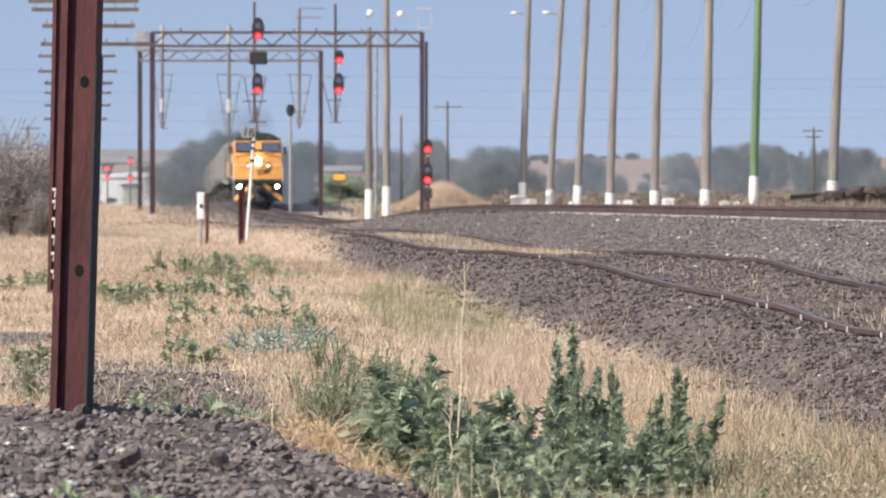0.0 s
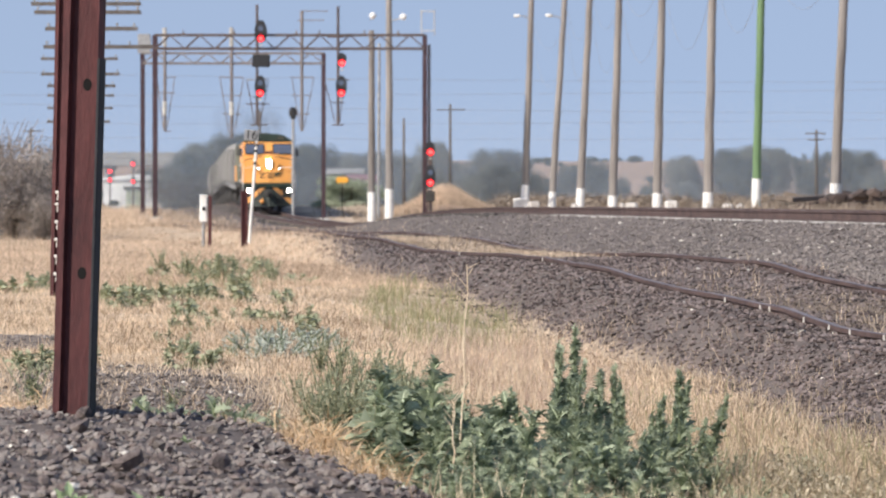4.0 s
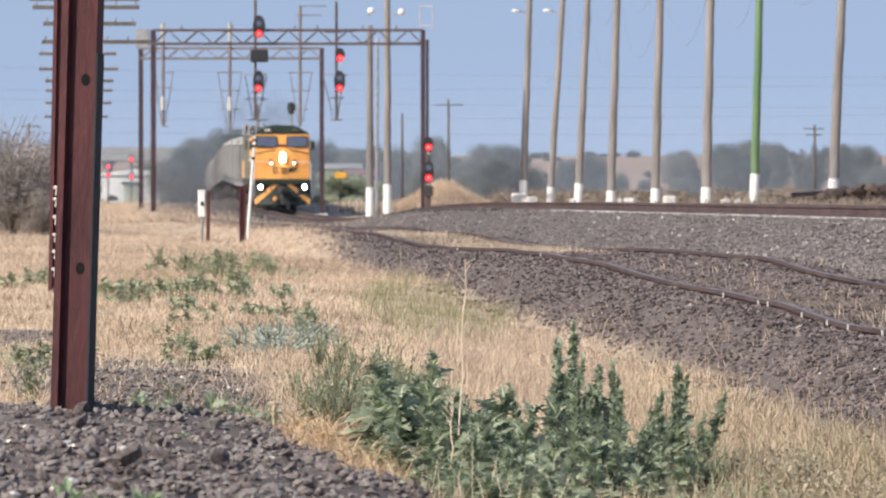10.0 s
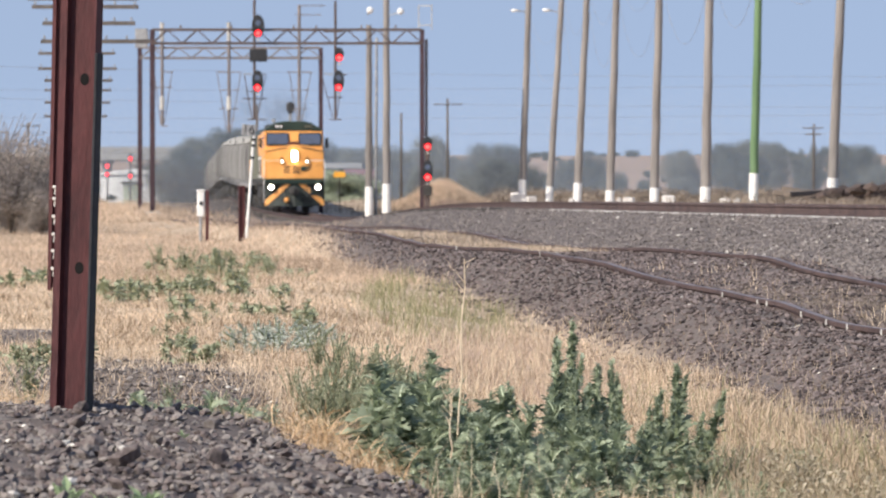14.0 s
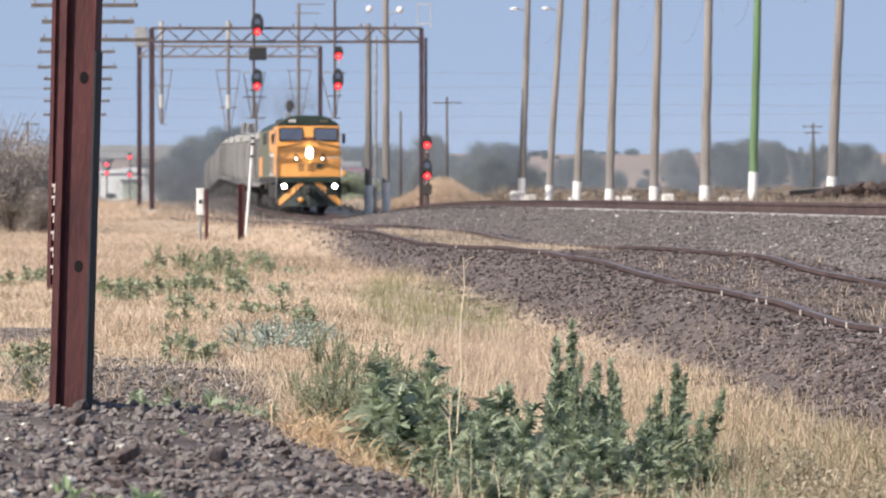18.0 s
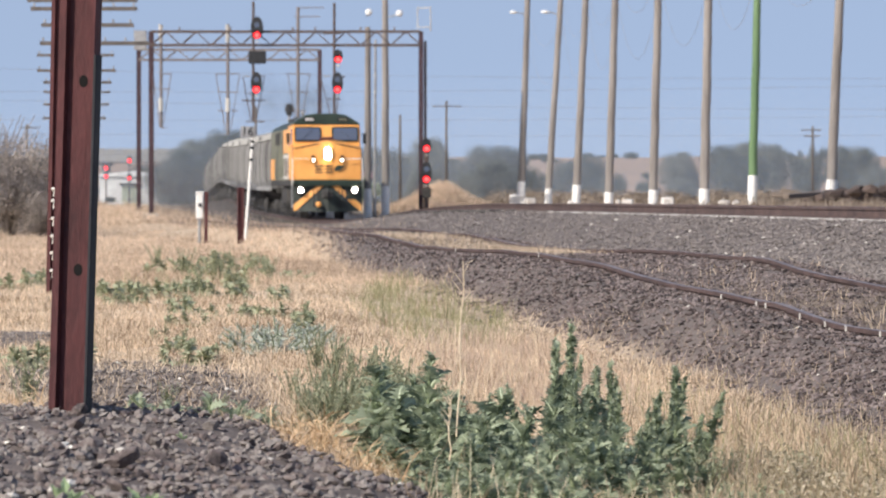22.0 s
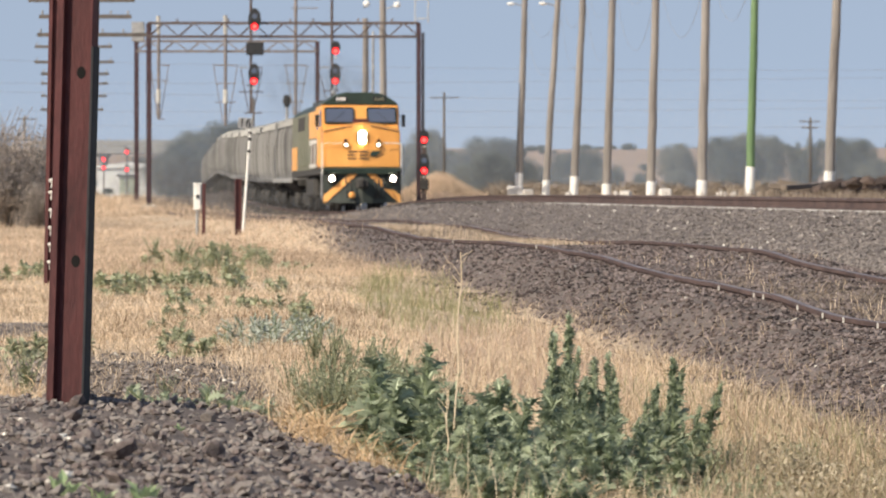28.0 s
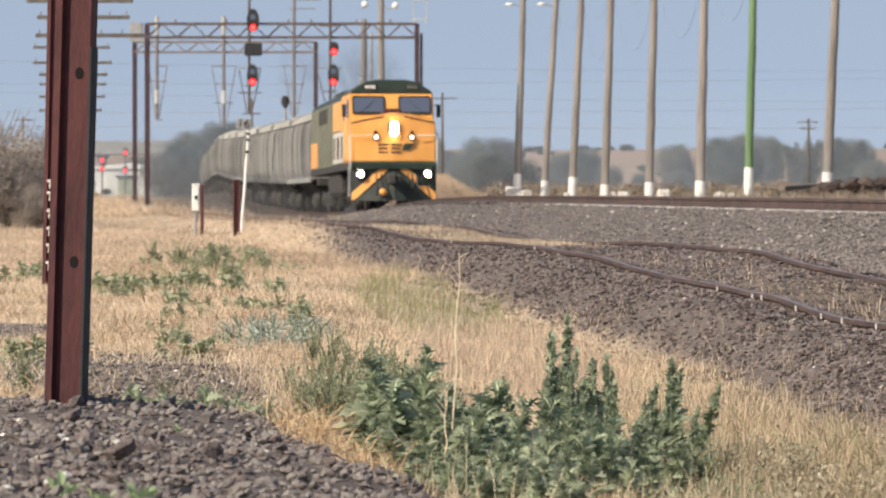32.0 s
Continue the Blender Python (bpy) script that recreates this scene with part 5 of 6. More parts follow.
for k, (u, w, kind, lean, band) in enumerate(row):
    y = 7000 * 20.0 / (u - 200)
    x = (u - 784) / 7000 * y
    z = ground_at(x, y)
    pole(x, y, z, 12.5, w * y / 7000 * 0.51, lean, M_GREENPOLE if kind == "G" else M_WOOD,
         "tall green-painted timber pole with a white base" if kind == "G" else "tall weathered timber pole with a white-painted base",
         white=max(0.25, (1 + (348 - band) * y / 7000) - z), lamp=((348 - 28) * y / 7000 + 1 - z) if k < 2 else False)
    a = math.radians(lean)
    tops.append(Vector((x + 12.3 * math.sin(a), y, z + 12.3)))
for u, y, tall, lean, white in ((653, 192, 9.4, 0.0, 1.55), (684, 188, 12.5, 0.0, 1.6)):
    x = (u - 784) / 7000 * y
    pole(x, y, ground_at(x, y), tall, 0.19, lean, M_WOOD, "weathered timber pole with a white-painted base", white=white)
x = (665 - 784) / 7000 * 200
pole(x, 200, ground_at(x, 200), 9.0, 0.09, 0.3, M_GALV, "slim pale steel lamp pole", name="lamp_pole")
for u, v in ((655, 24), (709, 26)):
    x, z = (u - 784) / 7000 * 188, 1 + (348 - v) * 188 / 7000
    fl = thing("floodlight", "white floodlight fixed high on a timber pole", "floodlight", pose(x, 188 - 0.25, z))
    bm = B()
    ball(bm, (0, 0, 0), 0.17, 0.14, 0.17, 2)
    part("lamp_glass", bm, M_WHITE, fl, "", True)
    bm = B()
    rod(bm, (0, 0.0, -0.05), ((684 - 784) / 7000 * 188 - x if u > 684 else (653 - 784) / 7000 * 192 - x, 0.25, -0.2), 0.03, sides=6)
    part("bracket", bm, M_GALV, fl)


def crossarm_pole(x, y, tall, arms, r, label, mat=M_WOOD_DARK, lean=0.0):
    """A telegraph pole with crossarms and pale insulators; arms: (height, left reach, right reach)."""
    z = ground_at(x, y)
    p = thing("telegraph_pole", label, "telegraph pole", pose(x, y, z, 0, lean, 0))
    bm = B()
    rod(bm, (0, 0, -0.3), (0, 0, tall), r, r * 0.7, sides=10)
    part("shaft", bm, mat, p, "", True)
    for h, a, b in arms:
        bm = B()
        bar(bm, (-a, -0.14, h), (b, -0.14, h), 0.09, 0.09)
        arm = part("crossarm", bm, mat, p)
        for xx in np.linspace(-a + 0.08, b - 0.08, 6):
            bm = B()
            rod(bm, (xx, -0.14, h + 0.04), (xx, -0.14, h + 0.13), 0.018, 0.03, sides=7)
            part("insulator", bm, M_GALV, arm)
    return p


def reach(y, x, rows):
    """Crossarms (left end, right end, height) scaled to the distance y."""
    z = ground_at(x, y)
    return [(1 + (348 - v) * y / 7000 - z, x - (a - 784) / 7000 * y, (b - 784) / 7000 * y - x) for a, b, v in rows]


TY = 92.0
TX = (148 - 784) / 7000 * TY
crossarm_pole(TX, TY, 6.2, reach(TY, TX, [(52, 246, 3), (58, 246, 18), (74, 268, 79), (77, 240, 47)]), 0.14, "telegraph pole with long crossarms beside the railway")
TY2 = 128.0
TX2 = (139 - 784) / 7000 * TY2
crossarm_pole(TX2, TY2, 6.0, reach(TY2, TX2, [(69, 205, 100), (69, 208, 127), (80, 200, 148)]), 0.15, "farther telegraph pole with crossarms beside the railway")
TY3 = 164.0
TX3 = (135 - 784) / 7000 * TY3
crossarm_pole(TX3, TY3, 5.6, reach(TY3, TX3, [(80, 198, 165), (80, 196, 187), (79, 190, 211)]), 0.15, "distant telegraph pole with crossarms beside the railway")
for u, v0, arms in ((50, 222, [(36, 70, 228)]), (792, 180, [(768, 818, 190)]), (1440, 225, [(1420, 1456, 232), (1424, 1452, 243)]), (455, 190, []), (710, 205, [])):
    y = 330.0
    x = (u - 784) / 7000 * y
    z = ground_at(x, y)
    crossarm_pole(x, y, 1 + (348 - v0) * y / 7000 - z, reach(y, x, arms), 0.14, "distant power pole with a crossarm", M_WOOD_DARK)


# ---- wires ----
def wires(name, label, spans, r):
    w = thing(name, label, "overhead wires")
    for a, b, sag in spans:
        bm = B()
        a, b = Vector(a), Vector(b)
        n = 16
        pts = [a.lerp(b, k / n) - Vector((0, 0, sag * 4 * (k / n) * (1 - k / n))) for k in range(n + 1)]
        tube(bm, pts, [r] * len(pts), 4)
        part("wire", bm, M_GALV, w)
    return w


def far_point(u, v, y):
    return ((u - 784) / 7000 * y, y, 1 + (348 - v) * y / 7000)


wires("power_lines", "faint grey power lines across the sky", [(far_point(-200, v0, 330), far_point(1800, v1, 345), s) for v0, v1, s in
      ((163, 150, 0.3), (176, 196, 0.2), (212, 204, 0.3), (236, 240, 0.2), (118, 140, 0.4))], 0.012)
spans = []
for a, b in zip(tops, tops[1:]):
    for dz in (0.0, 0.9):
        spans.append((a - Vector((0, 0, 2.6 + dz)), b - Vector((0, 0, 2.6 + dz)), 1.6 + dz))
wires("slack_cables", "slack cables drooping between the tall timber poles", spans, 0.007)

# ---- yellow sign, white blocks, rubble ----
x = (601 - 784) / 7000 * 230
sg = thing("warning_sign", "small yellow warning sign on a thin post", "sign", pose(x, 230, ground_at(x, 230)))
bm = B()
rod(bm, (0, 0, -0.1), (0, 0, 2.2), 0.035, sides=6)
part("post", bm, M_WOOD_DARK, sg)
bm = B()
z = 1 + (348 - 314) * 230 / 7000 - ground_at(x, 230)
prism(bm, [(-0.38, z), (-0.28, z + 0.17), (0.28, z + 0.17), (0.38, z), (0.28, z - 0.17), (-0.28, z - 0.17)], -0.06, -0.03)
part("face", bm, M_SIGN, sg, "yellow sign face")
rng = random.Random(8)
for u, w, h, y in ((918, 34, 20, 182), (940, 22, 12, 178), (1113, 24, 9, 150), (1183, 26, 14, 140), (1283, 24, 7, 128), (1305, 18, 6, 126), (1519, 26, 16, 118), (1012, 12, 7, 165), (1096, 10, 8, 150)):
    x = (u - 784) / 7000 * y
    bl = thing("concrete_block", "white-painted concrete block on the yard's edge", "concrete block", pose(x, y, ground_at(x, y), 0, 0, rng.uniform(-12, 12)), group="white blocks by the pole row")
    bm = B()
    w *= 0.8
    hh = max(0.22, 1 + (348 - 362 + 0.8 * h) * y / 7000 - ground_at(x, y))
    box(bm, -w * y / 14000, w * y / 14000, -0.25, 0.25, -0.1, hh, 0.05)
    part("block", bm, M_LIME, bl)
    bm = B()
    rod(bm, (0, 0, hh - 0.02), (0, 0, hh + 0.05), 0.03, sides=6)
    part("lifting_loop", bm, M_GALV, bl)
rub = thing("rubble_heap", "heap of brown earth, broken timber and rubble beyond the main line", "rubble heap", pose(0, 0, 0))
for k in range(290):
    y = rng.uniform(108, 120)
    x = (rng.uniform(1350, 1640) - 784) / 7000 * y
    bm = B()
    s = rng.uniform(0.11, 0.30)
    ball(bm, (0, 0, 0), s * rng.uniform(1, 2.2), s, s * rng.uniform(0.4, 0.8), 1)
    for v in bm.verts:
        v.co *= rng.uniform(0.75, 1.2)
    ob = part("lump", bm, M_RUBBLE, rub)
    lift = (0.12 + 0.62 * max(0, min(1, (x - 9.6) / 2.0))) * rng.uniform(0.0, 1)
    ob.matrix_basis = pose(x, y, ground_at(x, y) + rng.uniform(0, 0.12) + lift, rng.uniform(-20, 20), rng.uniform(-20, 20), rng.uniform(0, 360))
for k in range(14):
    y = rng.uniform(112, 122)
    x = (rng.uniform(1400, 1600) - 784) / 7000 * y
    bm = B()
    box(bm, -1.1, 1.1, -0.1, 0.1, -0.07, 0.07, 0.015)
    ob = part("timber", bm, M_SLEEPER, rub)
    ob.matrix_basis = pose(x, y, ground_at(x, y) + 0.42 + rng.uniform(0, 0.2), rng.uniform(-10, 10), rng.uniform(-14, 14), rng.uniform(-60, 60))

# ---- road bridge, shed and far signals ----
BY = 520.0


def bx(u):
    return (u - 784) / 7000 * BY


def bz(v):
    return 1 + (348 - v) * BY / 7000


br = thing("road_bridge", "grey concrete road bridge over the railway far down the line", "bridge", pose(0, BY, 0))
bm = B()
box(bm, bx(60), bx(440), -4, 4, bz(290), bz(276), 0.1)
part("deck", bm, M_BRIDGE, br)
for yy in (-4.0, 3.8):
    bm = B()
    box(bm, bx(60), bx(440), yy, yy + 0.2, bz(276), bz(266))
    for k in range(24):
        box(bm, bx(60 + 16 * k), bx(62 + 16 * k), yy - 0.05, yy + 0.25, bz(276), bz(263))
    part("parapet", bm, M_BRIDGE, br)
for u in (90, 190, 300, 410):
    bm = B()
    box(bm, bx(u - 5), bx(u + 5), -3, 3, -1, bz(290))
    box(bm, bx(u - 9), bx(u + 9), -3.6, 3.6, bz(295), bz(290))
    part("pier", bm, M_BRIDGE, br)
HY = 430.0


def sx(u):
    return (u - 784) / 7000 * HY


def sz(v):
    return 1 + (348 - v) * HY / 7000


sh = thing("relay_shed", "pale metal-clad railway shed beside the line", "shed", pose(0, HY, 0))
bm = B()
box(bm, sx(178), sx(292), 0, 6, -0.2, sz(314), 0.03)
part("wall", bm, M_WALL, sh)
bm = B()
prism(bm, [(sx(175), sz(314)), (sx(176), sz(311)), (sx(235), sz(304)), (sx(294), sz(311)), (sx(295), sz(314))], -0.3, 6.3)
part("roof", bm, M_WALL, sh)
bm = B()
box(bm, sx(218), sx(246), -0.05, 0.05, -0.1, sz(330), 0.02)
part("door", bm, M_PALEGREEN, sh, "dull green roller door")
bm = B()
box(bm, sx(214), sx(250), -0.3, 0.0, sz(330), sz(326))
part("awning", bm, M_UNDER, sh)
for k in range(12):
    bm = B()
    box(bm, sx(180 + 9.3 * k), sx(181 + 9.3 * k), -0.04, 0.0, 0, sz(316))
    part("cladding_rib", bm, M_WALL, sh)
# low sheds among the trees beyond the yellow sign
for u0, u1, eave, ridge, foot, y, mat, label in ((572, 640, 303, 293, 330, 372, M_BRIDGE, "long low shed with a pale grey roof among far trees"),
                                                 (608, 662, 317, 304, 345, 362, M_REDROOF, "low shed with a dull red roof among far trees")):
    shed = thing("far_shed", label, "shed", pose(0, y, 0))
    a, b = (u0 - 784) / 7000 * y, (u1 - 784) / 7000 * y
    ze, zr = 1 + (348 - eave) * y / 7000, 1 + (348 - ridge) * y / 7000
    bm = B()
    box(bm, a + 0.1, b - 0.1, 0.2, 4.8, -0.4, ze)
    part("wall", bm, M_BRIDGE, shed)
    bm = B()
    v = [bm.verts.new(q) for q in ((a, 0, ze), (b, 0, ze), (b, 2.5, zr), (a, 2.5, zr), (a, 5, ze), (b, 5, ze))]
    for f in ((0, 1, 2, 3), (3, 2, 5, 4), (0, 3, 4), (1, 5, 2), (0, 4, 5, 1)):
        bm.faces.new([v[i] for i in f])
    bmesh.ops.recalc_face_normals(bm, faces=bm.faces)
    part("roof", bm, mat, shed)
for u, vs in ((190, (299, 314)), (231, (286, 317))):
    y = 405.0
    x = (u - 784) / 7000 * y
    fs = thing("far_signal", "distant signal post with two lit red lamps", "signal", pose(x, y, 0))
    bm = B()
    rod(bm, (0, 0, ground_at(x, y) - 0.2), (0, 0, 1 + (348 - vs[0] + 8) * y / 7000), 0.09, sides=8)
    part("post", bm, M_STRUCT, fs)
    for v in vs:
        z = 1 + (348 - v) * y / 7000
        bm = B()
        box(bm, -0.24, 0.24, -0.1, 0.1, z - 0.3, z + 0.4, 0.08)
        hd = part("head", bm, M_BLACK, fs)
        bm = B()
        rod(bm, (0, -0.2, z), (0, -0.1, z), 0.21, sides=14)
        part("red_lens", bm, M_RED, hd, "lit red lens")


# ---- grass ----
def blades(name, xs, ys, tall, wide, bend, seed, mat):
    """Bent, tapering blades, all in one mesh."""
    r = np.random.RandomState(seed)
    n = len(xs)
    zs = height(xs, ys) - 0.01
    a = r.uniform(0, 6.283, n)
    lean = r.uniform(0.05, 1.0, n) * bend * tall
    dx, dy = np.cos(a), np.sin(a)
    f = r.uniform(0, 6.283, n)
    wx, wy = np.cos(f) * wide, np.sin(f) * wide * 0.5
    base = np.stack([xs, ys, zs], -1)
    up = np.zeros((n, 3))
    v = np.empty((n, 5, 3))
    w = np.stack([wx, wy, up[:, 0]], -1)
    mid = base + np.stack([dx * lean * 0.3, dy * lean * 0.3, tall * 0.55], -1)
    tip = base + np.stack([dx * lean, dy * lean, tall * np.sqrt(np.clip(1 - 0.4 * (lean / np.maximum(tall, 1e-6)) ** 2, 0.2, 1))], -1)
    v[:, 0], v[:, 1], v[:, 2], v[:, 3], v[:, 4] = base - w, base + w, mid + w * 0.8, mid - w * 0.8, tip
    i = np.arange(n)[:, None, None] * 5
    f3 = (np.array([[0, 1, 2], [0, 2, 3], [3, 2, 4]])[None] + i).reshape(-1, 3)
    return new(name, arrays(name, v.reshape(-1, 3), f3, mat))


def clumps(count, per, y0, y1, keep, seed, spreadness=0.06):
    """Blades gathered in tussocks."""
    cx, cy = spread(count, y0, y1, keep, seed)
    r = np.random.RandomState(seed + 1)
    k = r.randint(max(2, per // 2), per + per // 2, len(cx))
    s = spreadness * (1 + cy / 60)
    x = np.repeat(cx, k) + r.normal(size=k.sum()) * np.repeat(s, k)
    y = np.repeat(cy, k) + r.normal(size=k.sum()) * np.repeat(s, k) * 2
    t = np.repeat(r.uniform(0.6, 1.25, len(cx)), k)
    return x, y, t, r


def field(x, y):
    """Where dry grass grows: everywhere left of the siding's ballast, and thin in the strip before the thistles."""
    m = main_x(y)
    toe = smooth(-0.1, 0.3, m - 7.0 - x - toe_of(y) + 0.25 * ripple(x, y, 0.7, 1))
    toe = np.maximum(toe, smooth(90, 108, y) * smooth(-0.6, 0.4, m - 7.4 - x))
    toe = np.maximum(toe, 0.22 * smooth(90, 105, y) * smooth(-0.5, 0.5, m - 3.0 - x))
    weeds = 1 - smooth(0.7, 1.1, ((x - 0.40) / 0.52) ** 2 + ((y - 14.0) / 1.7) ** 2)
    weeds = np.maximum(weeds, 1.7 * (1 - smooth(0.7, 1.1, ((x - 0.0) / 0.34) ** 2 + ((y - 13.9) / 1.4) ** 2)))
    return toe * (1 - 0.45 * weeds) * (1 - smooth(0.1, 0.6, heap(x, y))) * (1 - 0.9 * smooth(0.1, 0.8, patch(x, y)))


def green_spot(x, y):
    """Where the grass is still half green."""
    e1 = ((x + 0.05) / 0.75) ** 2 + ((y - 39.0) / 9.0) ** 2
    e2 = ((x - 1.45) / 0.55) ** 2 + ((y - 16.8) / 2.6) ** 2
    e3 = ((x + 2.75) / 0.8) ** 2 + ((y - 47.0) / 8.0) ** 2
    return np.maximum(np.maximum(1 - smooth(0.5, 1.3, e1), 0.35 * (1 - smooth(0.4, 1.3, e3))), 0.18 * (1 - smooth(0.5, 1.3, e2)))


x, y, t, r = clumps(32000, 12, 12.2, 46, lambda x, y: field(x, y) * (1 - 0.75 * green_spot(x, y)) * (1 - 0.45 * smooth(0.8, 1.2, x) * (1 - smooth(21, 26, y))), 31)
tall = t * r.uniform(0.03, 0.11, len(x)) * (1 + 0.6 * ripple(x, y, 1.3, 7))
tagged(blades("dry_grass", x, y, np.abs(tall) + 0.02, (0.0009 + y * 3.6e-5) * r.uniform(0.5, 1.7, len(x)), 2.4, 32, M_STRAW), "dry straw-coloured grass, bent and patchy", "grass", kind="stuff")
x, y, t, r = clumps(22000, 11, 44, 135, field, 33, 0.12)
tagged(blades("dry_grass", x, y, t * r.uniform(0.05, 0.17, len(x)), 0.0014 + y * 3e-5, 1.8, 34, M_STRAW_DUN), "far straw-coloured dry grass of the verge", "grass", kind="stuff")


def pink_spot(x, y):
    e = ((x - 0.55) / 0.75) ** 2 + ((y - 27.5) / 6.5) ** 2
    return field(x, y) * (1 - smooth(0.4, 1.3, e))


x, y, t, r = clumps(15000, 9, 18, 42, pink_spot, 35, 0.06)
tagged(blades("feathery_grass", x, y, t * r.uniform(0.05, 0.20, len(x)), 0.0009 + y * 2e-5, 1.3, 36, M_STRAW_PINK), "tall feathery pinkish dry grass along the ballast", "grass", kind="stuff")
x, y, t, r = clumps(15000, 9, 12.5, 52, lambda x, y: field(x, y) * green_spot(x, y), 37, 0.05)
tagged(blades("half_green_grass", x, y, t * r.uniform(0.08, 0.27, len(x)), 0.0013 + y * 2.6e-5, 1.2, 38, M_GRASS), "half-green grass among the straw", "grass", kind="stuff")


def fringe(x, y):
    """The frayed edge where thin brown grass runs out into the ballast."""
    off = main_x(y) - 7.0 - x - toe_of(y)
    return 0.7 * (1 - smooth(0.05, 0.7, np.abs(off + 0.1 + 0.2 * ripple(x, y, 0.5, 9)))) * (1 - smooth(30, 40, y))


x, y, t, r = clumps(9000, 6, 13, 40, fringe, 57, 0.06)
tagged(blades("fringe_grass", x, y, t * r.uniform(0.04, 0.15, len(x)), 0.0013 + y * 3e-5, 1.4, 58, M_SEED), "thin brown grass running out into the ballast", "grass", kind="stuff")


def strip(x, y):
    """Dry grass that has crept between the siding's rails, and tufts beyond the far rail."""
    u = x - main_x(y) + 7.0
    a = (1 - smooth(0.45, 0.68, np.abs(u - 0.05))) * smooth(47, 51, y) * (1 - smooth(62, 70, y))
    b = 0.045 * (1 - smooth(0.35, 0.65, np.abs(u))) * (1 - smooth(36, 44, y)) * (ripple(x, y, 0.6, 2) > -0.1)
    c = 0.05 * smooth(0.9, 1.0, u) * (1 - smooth(1.1, 2.2, u)) * (y < 60) * (ripple(x, y, 0.8, 4) > 0.3)
    return np.clip(a + b + c, 0, 1)


x, y, t, r = clumps(60000, 9, 24, 74, strip, 39, 0.05)
tagged(blades("siding_grass", x, y, t * r.uniform(0.05, 0.15, len(x)) * (1 - 0.28 * smooth(44, 50, y)), 0.0018 + y * 4e-5, 0.8, 40, M_STRAW), "dry grass grown between the siding's rails", "grass", kind="stuff")


def litter(x, y):
    """Low brown litter and dead weeds between the siding's rails."""
    u = x - main_x(y) + 7.0
    return 0.6 * (1 - smooth(0.4, 0.65, np.abs(u))) * (1 - smooth(33, 39, y)) * (ripple(x, y, 0.5, 3) > -0.5)


x, y, t, r = clumps(42000, 9, 20, 38, litter, 47, 0.05)
tagged(blades("brown_litter", x, y, t * r.uniform(0.02, 0.07, len(x)), 0.0018 + y * 4e-5, 1.8, 48, M_SCRUB), "brown dead weeds lying between the siding's rails", "grass", kind="stuff")


def mound(x, y):
    return np.exp(-((x + 0.05) / 1.9) ** 2 - ((y - 215) / 9.0) ** 2) > 0.12


x, y, t, r = clumps(60000, 7, 195, 235, lambda x, y: mound(x, y) * 1.0, 41, 0.05)
tagged(blades("mound_grass", x, y, t * r.uniform(0.2, 0.5, len(x)), 0.009, 1.0, 42, M_STRAW_DUN), "golden dry grass on a low mound", "grass", kind="stuff")
x, y, t, r = clumps(14000, 8, 130, 330, lambda x, y: field(x, y) * (ripple(x, y, 6) > -0.5), 43, 0.15)
tagged(blades("verge_grass", x, y, t * r.uniform(0.2, 0.7, len(x)) * (0.35 + 0.65 * smooth(140, 220, y)), 0.011, 0.9, 44, M_STRAW_DUN), "distant rough dry grass beside the line", "grass", kind="stuff")
x, y, t, r = clumps(14000, 8, 90, 420, lambda x, y: smooth(3.5, 6.0, x - main_x(y)) * 1.0, 45, 0.2)
tagged(blades("yard_grass", x, y, t * r.uniform(0.1, 0.45, len(x)), 0.02, 0.6, 46, M_SCRUB), "brown weedy growth beyond the main line", "grass", kind="stuff")


# ---- weeds ----
def leaf(bm, base, out, size, wide, droop, lobes, r, mat=0, roll=0.0, ribs=None):
    """A toothed leaf from base along out (a unit vector), arching over."""
    base, out = Vector(base), Vector(out).normalized()
    side = out.cross(Vector((0, 0, 1)))
    side = side.normalized() if side.length > 0.1 else Vector((1, 0, 0))
    if roll:
        side = Matrix.Rotation(roll, 3, out) @ side
    up = side.cross(out)
    prev = None
    n = lobes * 2
    for k in range(n + 1):
        s = k / n
        c = base + out * (size * s) + up * (size * (0.18 * math.sin(s * 2.6) - droop * s * s))
        w = wide * size * math.sin(math.pi * min(1, 0.12 + 0.86 * s)) * (1.0 if k % 2 else 0.27) * (1 if k < n else 0.05)
        lift = up * (w * 0.35)
        cur = (bm.verts.new(c - side * w + lift), bm.verts.new(c), bm.verts.new(c + side * w + lift))
        if prev:
            for a, b in ((0, 1), (1, 2)):
                f = bm.faces.new((prev[a], prev[b], cur[b], cur[a]))
                f.material_index = mat
            if ribs:
                e = up * 0.0015 + side * 0.0001
                w0 = side * 0.0035 * (1.1 - s)
                q = [ribs.verts.new(v) for v in (prev[1].co + e - w0, prev[1].co + e + w0, cur[1].co + e + w0, cur[1].co + e - w0)]
                ribs.faces.new(q)
        prev = cur


